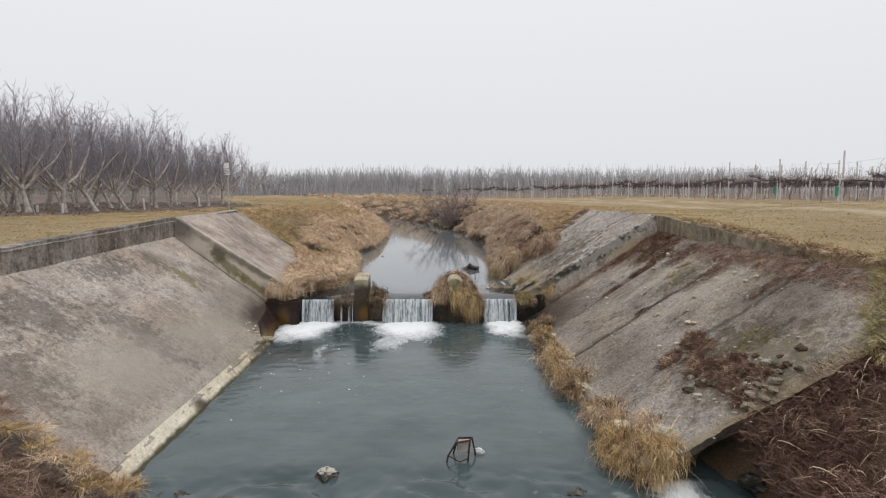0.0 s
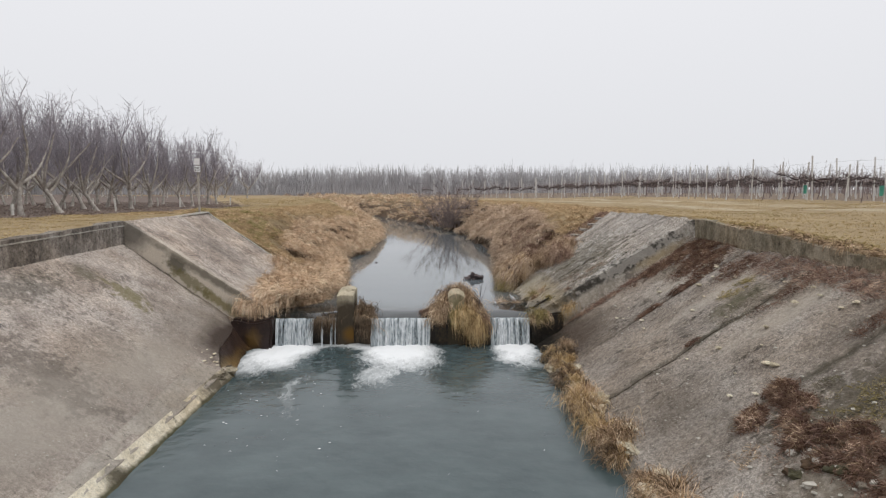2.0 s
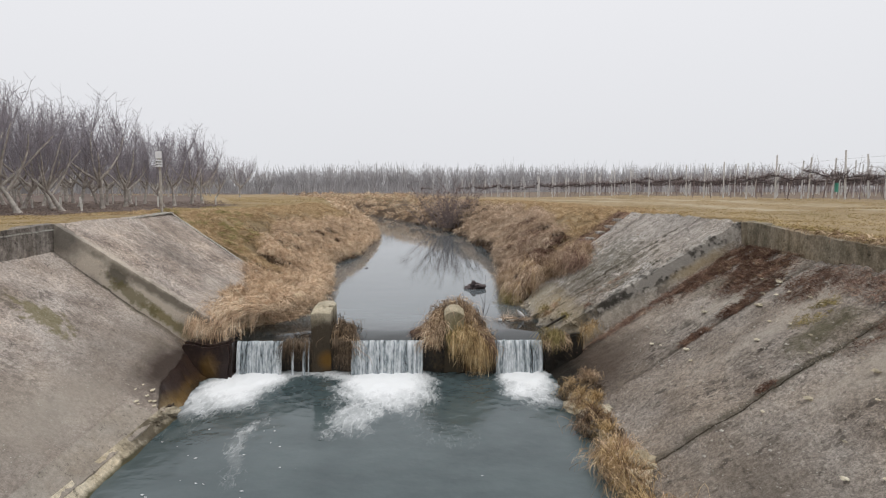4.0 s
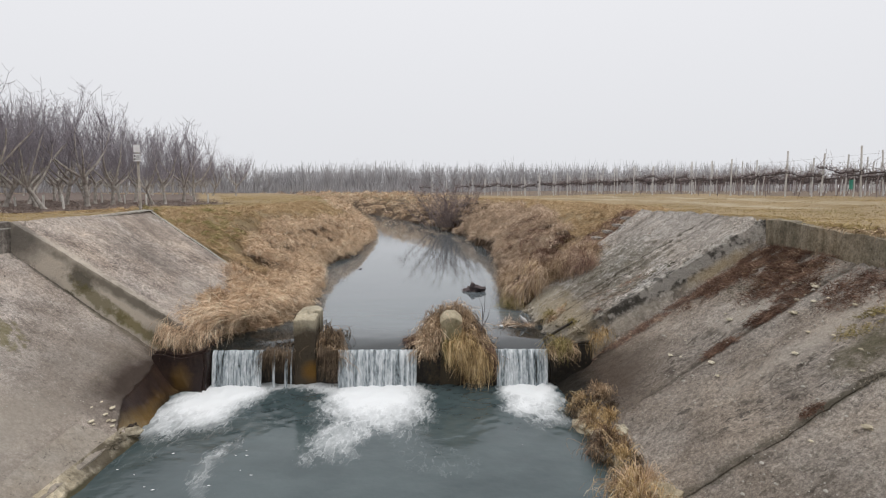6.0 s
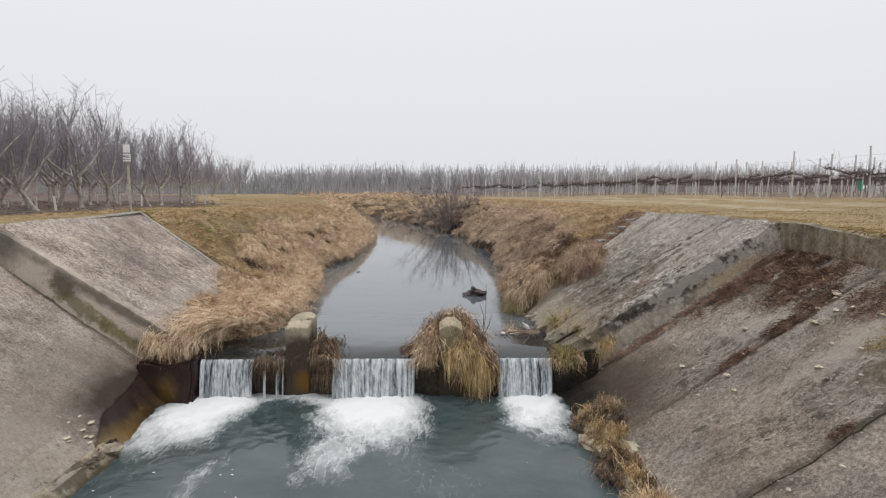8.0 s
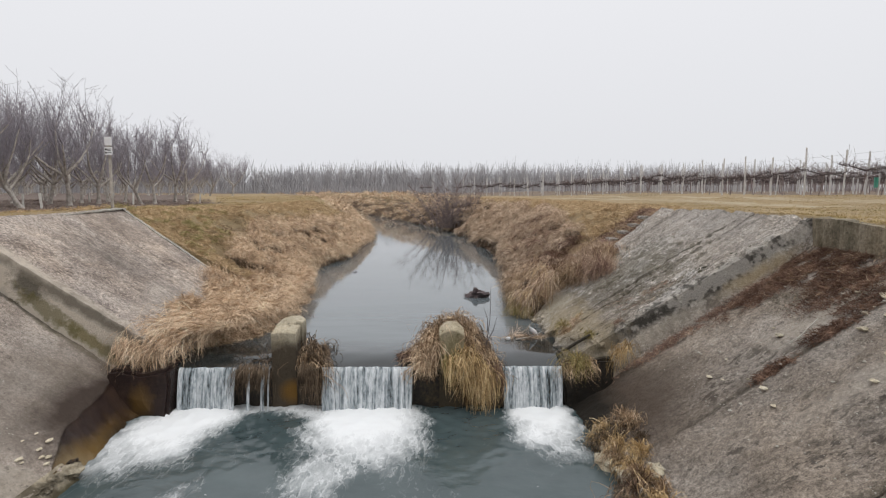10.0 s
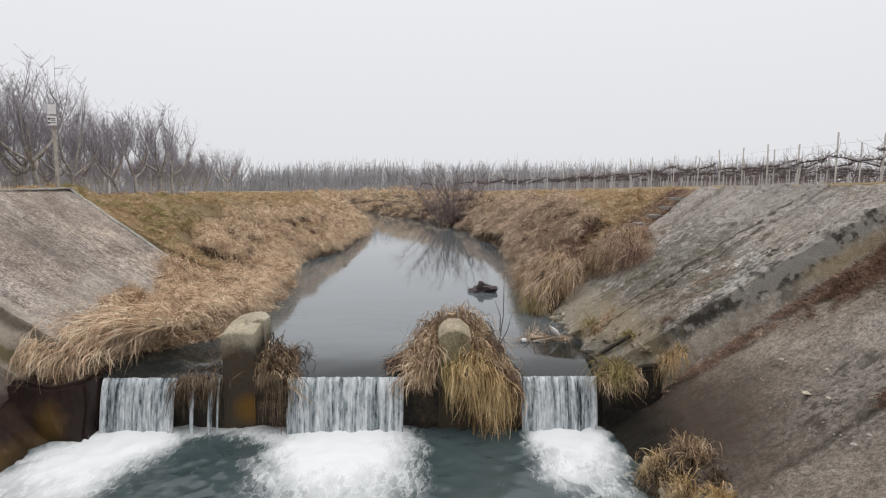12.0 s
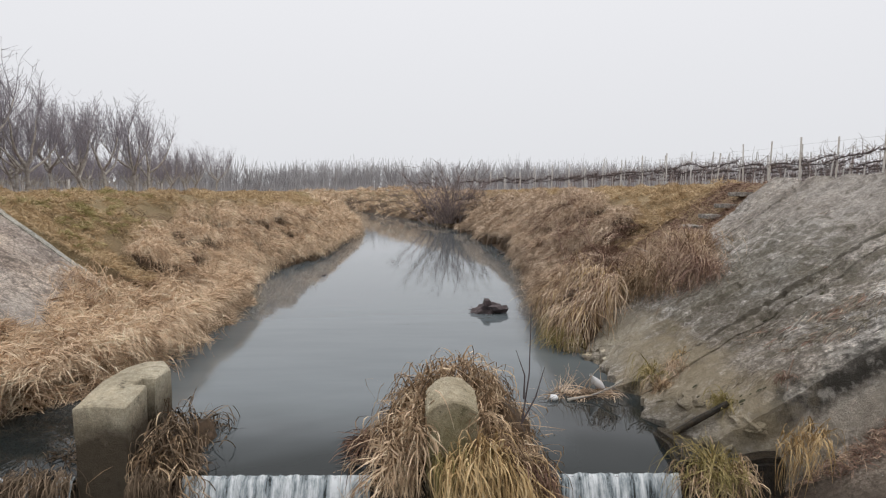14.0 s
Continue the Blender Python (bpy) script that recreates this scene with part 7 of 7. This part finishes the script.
for k in range(44):
    # mossy clods and bits of broken concrete among the weeds
    q = rc.uniform(0, 1)
    x, y = 3.30 + 0.55 * q + rc.normal(0, 0.13), 6.75 - 0.62 * q + rc.normal(0, 0.16)
    c = rc.uniform(0.02, 0.06)
    if y < 5.95:
        continue
    tagged(lump("clod", (x, y, slab_plane(x) + c * 0.3), (c * 1.3, c * 1.1, c * 0.8), (M_heart, M_moss, M_heart, M_stone)[k % 4], 560.0 + k, 0.6, 2), ("dark mossy clod lying on the slab" if k % 4 < 3 else "pale bit of broken concrete on the slab"), "clod", group="clods on the slab")
chips = np.random.default_rng(15)
verts, faces = [], []
for k in range(220):
    x, y = chips.uniform(2.6, 5.1), chips.uniform(6.2, 13.2)
    if k < 90:
        x, y = chips.normal(3.35, 0.28), chips.normal(6.75, 0.5)
    if x < 3.1 and y > 11.4:
        continue
    s, m = chips.uniform(0.006, 0.026), len(verts)
    z = (x - 2.0) * 0.667 + s * 0.7
    for dx, dy, dz in ((1, 0, 0), (0, 1, 0), (-1, 0, 0), (0, -1, 0), (0, 0, 1), (0, 0, -1)):
        verts.append((x + dx * s * chips.uniform(0.6, 1.4), y + dy * s * chips.uniform(0.6, 1.4), z + dz * s * 0.6))
    faces += [(m + a, m + (a + 1) % 4, m + 4) for a in range(4)] + [(m + (a + 1) % 4, m + a, m + 5) for a in range(4)]
for k in range(3200):
    if k % 3:
        x, y = chips.uniform(2.3, 5.2), chips.uniform(6.2, 13.3)
        z = (x - 2.0) * 0.667
    else:
        x, y = chips.uniform(-5.9, -3.5), chips.uniform(6.2, 13.2)
        z = 0.215 + (-3.37 - x) * 0.735
    s, m = chips.uniform(0.003, 0.011), len(verts)
    if 0 < x < 3.1 and y > 11.4 or x < -3.0 and x > -4.2 and y > 11.8:
        continue
    z += s * 0.5
    for dx, dy, dz in ((1, 0, 0), (0, 1, 0), (-1, 0, 0), (0, -1, 0), (0, 0, 1), (0, 0, -1)):
        verts.append((x + dx * s * chips.uniform(0.6, 1.4), y + dy * s * chips.uniform(0.6, 1.4), z + dz * s * 0.7))
    faces += [(m + a, m + (a + 1) % 4, m + 4) for a in range(4)] + [(m + (a + 1) % 4, m + a, m + 5) for a in range(4)]
stuff("stone_chips", mesh_of("stone_chips", verts, faces, M_stone), "small pale stone chips scattered on the slab", "stones")

verts, faces = [], []
for k in range(1100):
    x, y = chips.uniform(2.4, 5.0), chips.uniform(13.8, 17.2)
    if smooth_noise(x * 0.5, y, 3.3, 1.0) + 0.4 * smooth_noise(x, y, 9.0) < 0.05:
        continue
    s, m = chips.uniform(0.005, 0.016), len(verts)
    z = 0.74 + (x - 2.15) * 0.597 + 0.0
    for f, h in ((1.0, -0.2), (0.75, 0.35)):
        for t in range(6):
            a, g = t * 1.047, chips.uniform(0.6, 1.4) * f
            verts.append((x + 1.5 * s * g * math.cos(a), y + s * g * math.sin(a), z + 0.9 * s * g * math.cos(a) + h * s))
    verts.append((x, y, z + 0.5 * s))
    faces += [(m + t, m + (t + 1) % 6, m + 6 + (t + 1) % 6, m + 6 + t) for t in range(6)] + [(m + 6 + t, m + 6 + (t + 1) % 6, m + 12) for t in range(6)]
stuff("moss_cushions", mesh_of("moss_cushions", verts, faces, M_moss, True), "dark moss cushions crusting the slab", "moss")

# a broken chair stuck upside down in the shallows
chair = thing("broken_chair", "broken rusty chair frame stuck in the shallows", "chair", at=(0.36, 6.45, 0.0))
child("seat_frame", tube_mesh("seat_frame", [([(-0.06, -0.03, 0.3), (0.10, -0.02, 0.32), (0.13, 0.10, 0.30), (-0.03, 0.12, 0.29), (-0.06, -0.03, 0.3)], [0.012] * 5)], M_rusty, 6), chair)
part("seat", box_bm(-0.045, 0.105, -0.02, 0.1, 0.17, 0.29, 0.012, 0.012, 2), M_bark, chair, "weathered grey chair seat")
for pts in ([(-0.06, -0.03, 0.3), (-0.15, -0.06, 0.16), (-0.2, -0.08, -0.08)], [(0.10, -0.02, 0.32), (0.08, -0.05, 0.12), (0.06, -0.07, -0.08)], [(0.13, 0.10, 0.30), (0.17, 0.12, 0.12), (0.19, 0.13, -0.08)], [(-0.03, 0.12, 0.29), (-0.08, 0.16, 0.1), (-0.1, 0.18, -0.08)]):
    child("leg", tube_mesh("leg", [(pts, [0.011] * 3)], M_rusty, 6), chair)
child("stretcher", tube_mesh("stretcher", [([(-0.15, -0.06, 0.16), (-0.02, -0.07, 0.09), (0.08, -0.05, 0.12)], [0.008] * 3)], M_rusty, 5), chair)
tagged(lump("plastic_scrap", (0.58, 6.62, 0.09), (0.06, 0.02, 0.05), M_white, 44.0, 0.5), "torn pale plastic scrap beside the chair", "plastic")

snag = thing("floating_snag", "dark clump of drowned branches in the stream", "driftwood", at=(1.21, 18.3, WATER_UP))
snag.scale = (1.15, 1.1, 1.0)
o = lump("root_ball", (0, 0, 0.02), (0.20, 0.13, 0.14), M_vine, 50.0, 0.9)
o.parent = snag
r7 = np.random.default_rng(9)
for k in range(9):
    q = limb(r7, (r7.normal(0, 0.08), r7.normal(0, 0.05), 0.02), (r7.normal(0, 1), r7.normal(0, 0.5), r7.uniform(-0.1, 0.5)), r7.uniform(0.08, 0.2), 0.016, 4, 0.4, -0.2)
    child("branch", tube_mesh("branch", [(q[0], q[1])], M_vine, 5), snag)
stick = limb(r7, (-2.05, 21.85, WATER_UP - 0.05), (0.6, 0.1, 0.35), 0.34, 0.03, 4, 0.25, -0.05)
tagged(new("stick", tube_mesh("stick", [(stick[0], stick[1])], M_vine, 6)), "dark stick poking out of the stream", "stick")
pipe_pts = [(2.03, 13.9, 0.68), (2.24, 13.86, 0.83), (2.46, 13.84, 0.97)]
tagged(new("log", tube_mesh("log", [(pipe_pts, [0.022, 0.025, 0.02])], M_sill, 8)), "dark log lying on the slab's foot", "log")

for pts in ([(3.1, 14.3, 1.31), (3.22, 14.36, 1.40), (3.34, 14.34, 1.46)], [(3.2, 14.35, 1.38), (3.24, 14.3, 1.47), (3.25, 14.27, 1.52)], [(4.35, 12.0, 1.6), (4.1, 11.9, 1.43), (3.9, 11.92, 1.3)], [(3.35, 17.1, 1.5), (3.2, 17.0, 1.62), (2.95, 17.1, 1.72)]):
    tagged(new("stick", tube_mesh("stick", [(pts, [0.009, 0.007, 0.004])], M_stone, 5)), "pale dead stick lying on the slab", "stick")
scrap = thing("plastic_bottle", "crushed white plastic bottle caught on twigs", "bottle", at=(1.88, 14.9, 0.69))
scrap.scale = (0.95, 0.95, 0.95)
scrap.rotation_euler = (0.2, -0.45, 0.3)
child("body", tube_mesh("body", [([(0.03, 0, -0.02), (0.015, 0.01, 0.06), (-0.02, 0.0, 0.13), (-0.035, 0, 0.19)], [0.028, 0.038, 0.034, 0.012])], M_white, 8), scrap)
child("cap", tube_mesh("cap", [([(-0.035, 0, 0.185), (-0.042, 0, 0.215)], [0.015, 0.014])], M_white, 8), scrap)
tagged(lump("foam_scrap", (1.44, 14.73, 0.69), (0.035, 0.03, 0.025), M_white, 61.0, 0.3), "small white foam scrap at the weir", "plastic")
mound("twig_raft", 1.72, 14.85, 0.66, 0.3, 0.1, 0.04, 260, 0.26, 0.008, 0.4, M_bank, 460, "raft of straw and twigs lodged above the fall", "debris", (0.2, -0.1, 0), 0.1)
raft = limb(r7, (1.55, 14.7, 0.68), (1, 0.15, 0.12), 0.5, 0.014, 5, 0.08, 0.05)
tagged(new("stick", tube_mesh("stick", [(raft[0], raft[1])], M_bark, 6)), "grey stick lying across the raft of straw", "stick")
sprig = thing("bare_sapling", "thin bare sapling growing from the straw by the pier", "sapling", at=(1.0, 13.72, 0.75))
for top, base in (((0.07, 0.0, 0.93), (0, 0, 0)), ((0.16, -0.02, 0.52), (0.0, 0, 0.1)), ((-0.02, 0.05, 0.62), (0.03, 0, 0.3))):
    m = ((top[0] + base[0]) / 2 + 0.03, 0.01, (top[2] + base[2]) / 2)
    child("stem", tube_mesh("stem", [([base, m, top], [0.007, 0.005, 0.002])], M_vine, 5), sprig)
for k in range(7):
    x, y, z = r7.uniform(2.4, 3.6), r7.uniform(17.6, 19.5), r7.uniform(1.2, 1.6)
    q = limb(r7, (x, y, z), (r7.normal(-0.2, 0.5), r7.normal(0, 0.5), 0.8), r7.uniform(0.5, 1.1), 0.012, 5, 0.2, -0.05)
    tagged(new("dead_stem", tube_mesh("dead_stem", [(q[0], q[1])], M_bramble, 4)), "long dead stem standing in the bank grass", "stem", group="dead stems on the bank")

# ---- steps beside the upper slab ----
steps = thing("bank_steps", "half-buried concrete steps beside the slab", "steps")
for x, y, z in ((3.62, 17.72, 1.77), (3.86, 17.75, 1.93), (4.10, 17.74, 2.08), (4.32, 17.76, 2.22), (4.52, 17.76, 2.38)):
    part("step", box_bm(x, x + 0.20, y, y + 0.32, z - 0.03, z + 0.025, 0.008, 0.008, 1), M_slab_ru, steps)

for x, y in ((14.25, 20.4), (14.75, 25.0)):
    guard = thing("vine_guard", "green plastic sleeve on a short stake in the vineyard", "guard", at=(x, y, float(ground_h(x, y))), group="green guards")
    child("sleeve", tube_mesh("sleeve", [([(0, 0, 0.25), (0, 0, 0.58)], [0.055, 0.065])], M_green_guard, 10), guard)
    child("stake", tube_mesh("stake", [([(0.1, 0, -0.1), (0.1, 0, 1.0)], [0.02, 0.02])], M_post, 5), guard)
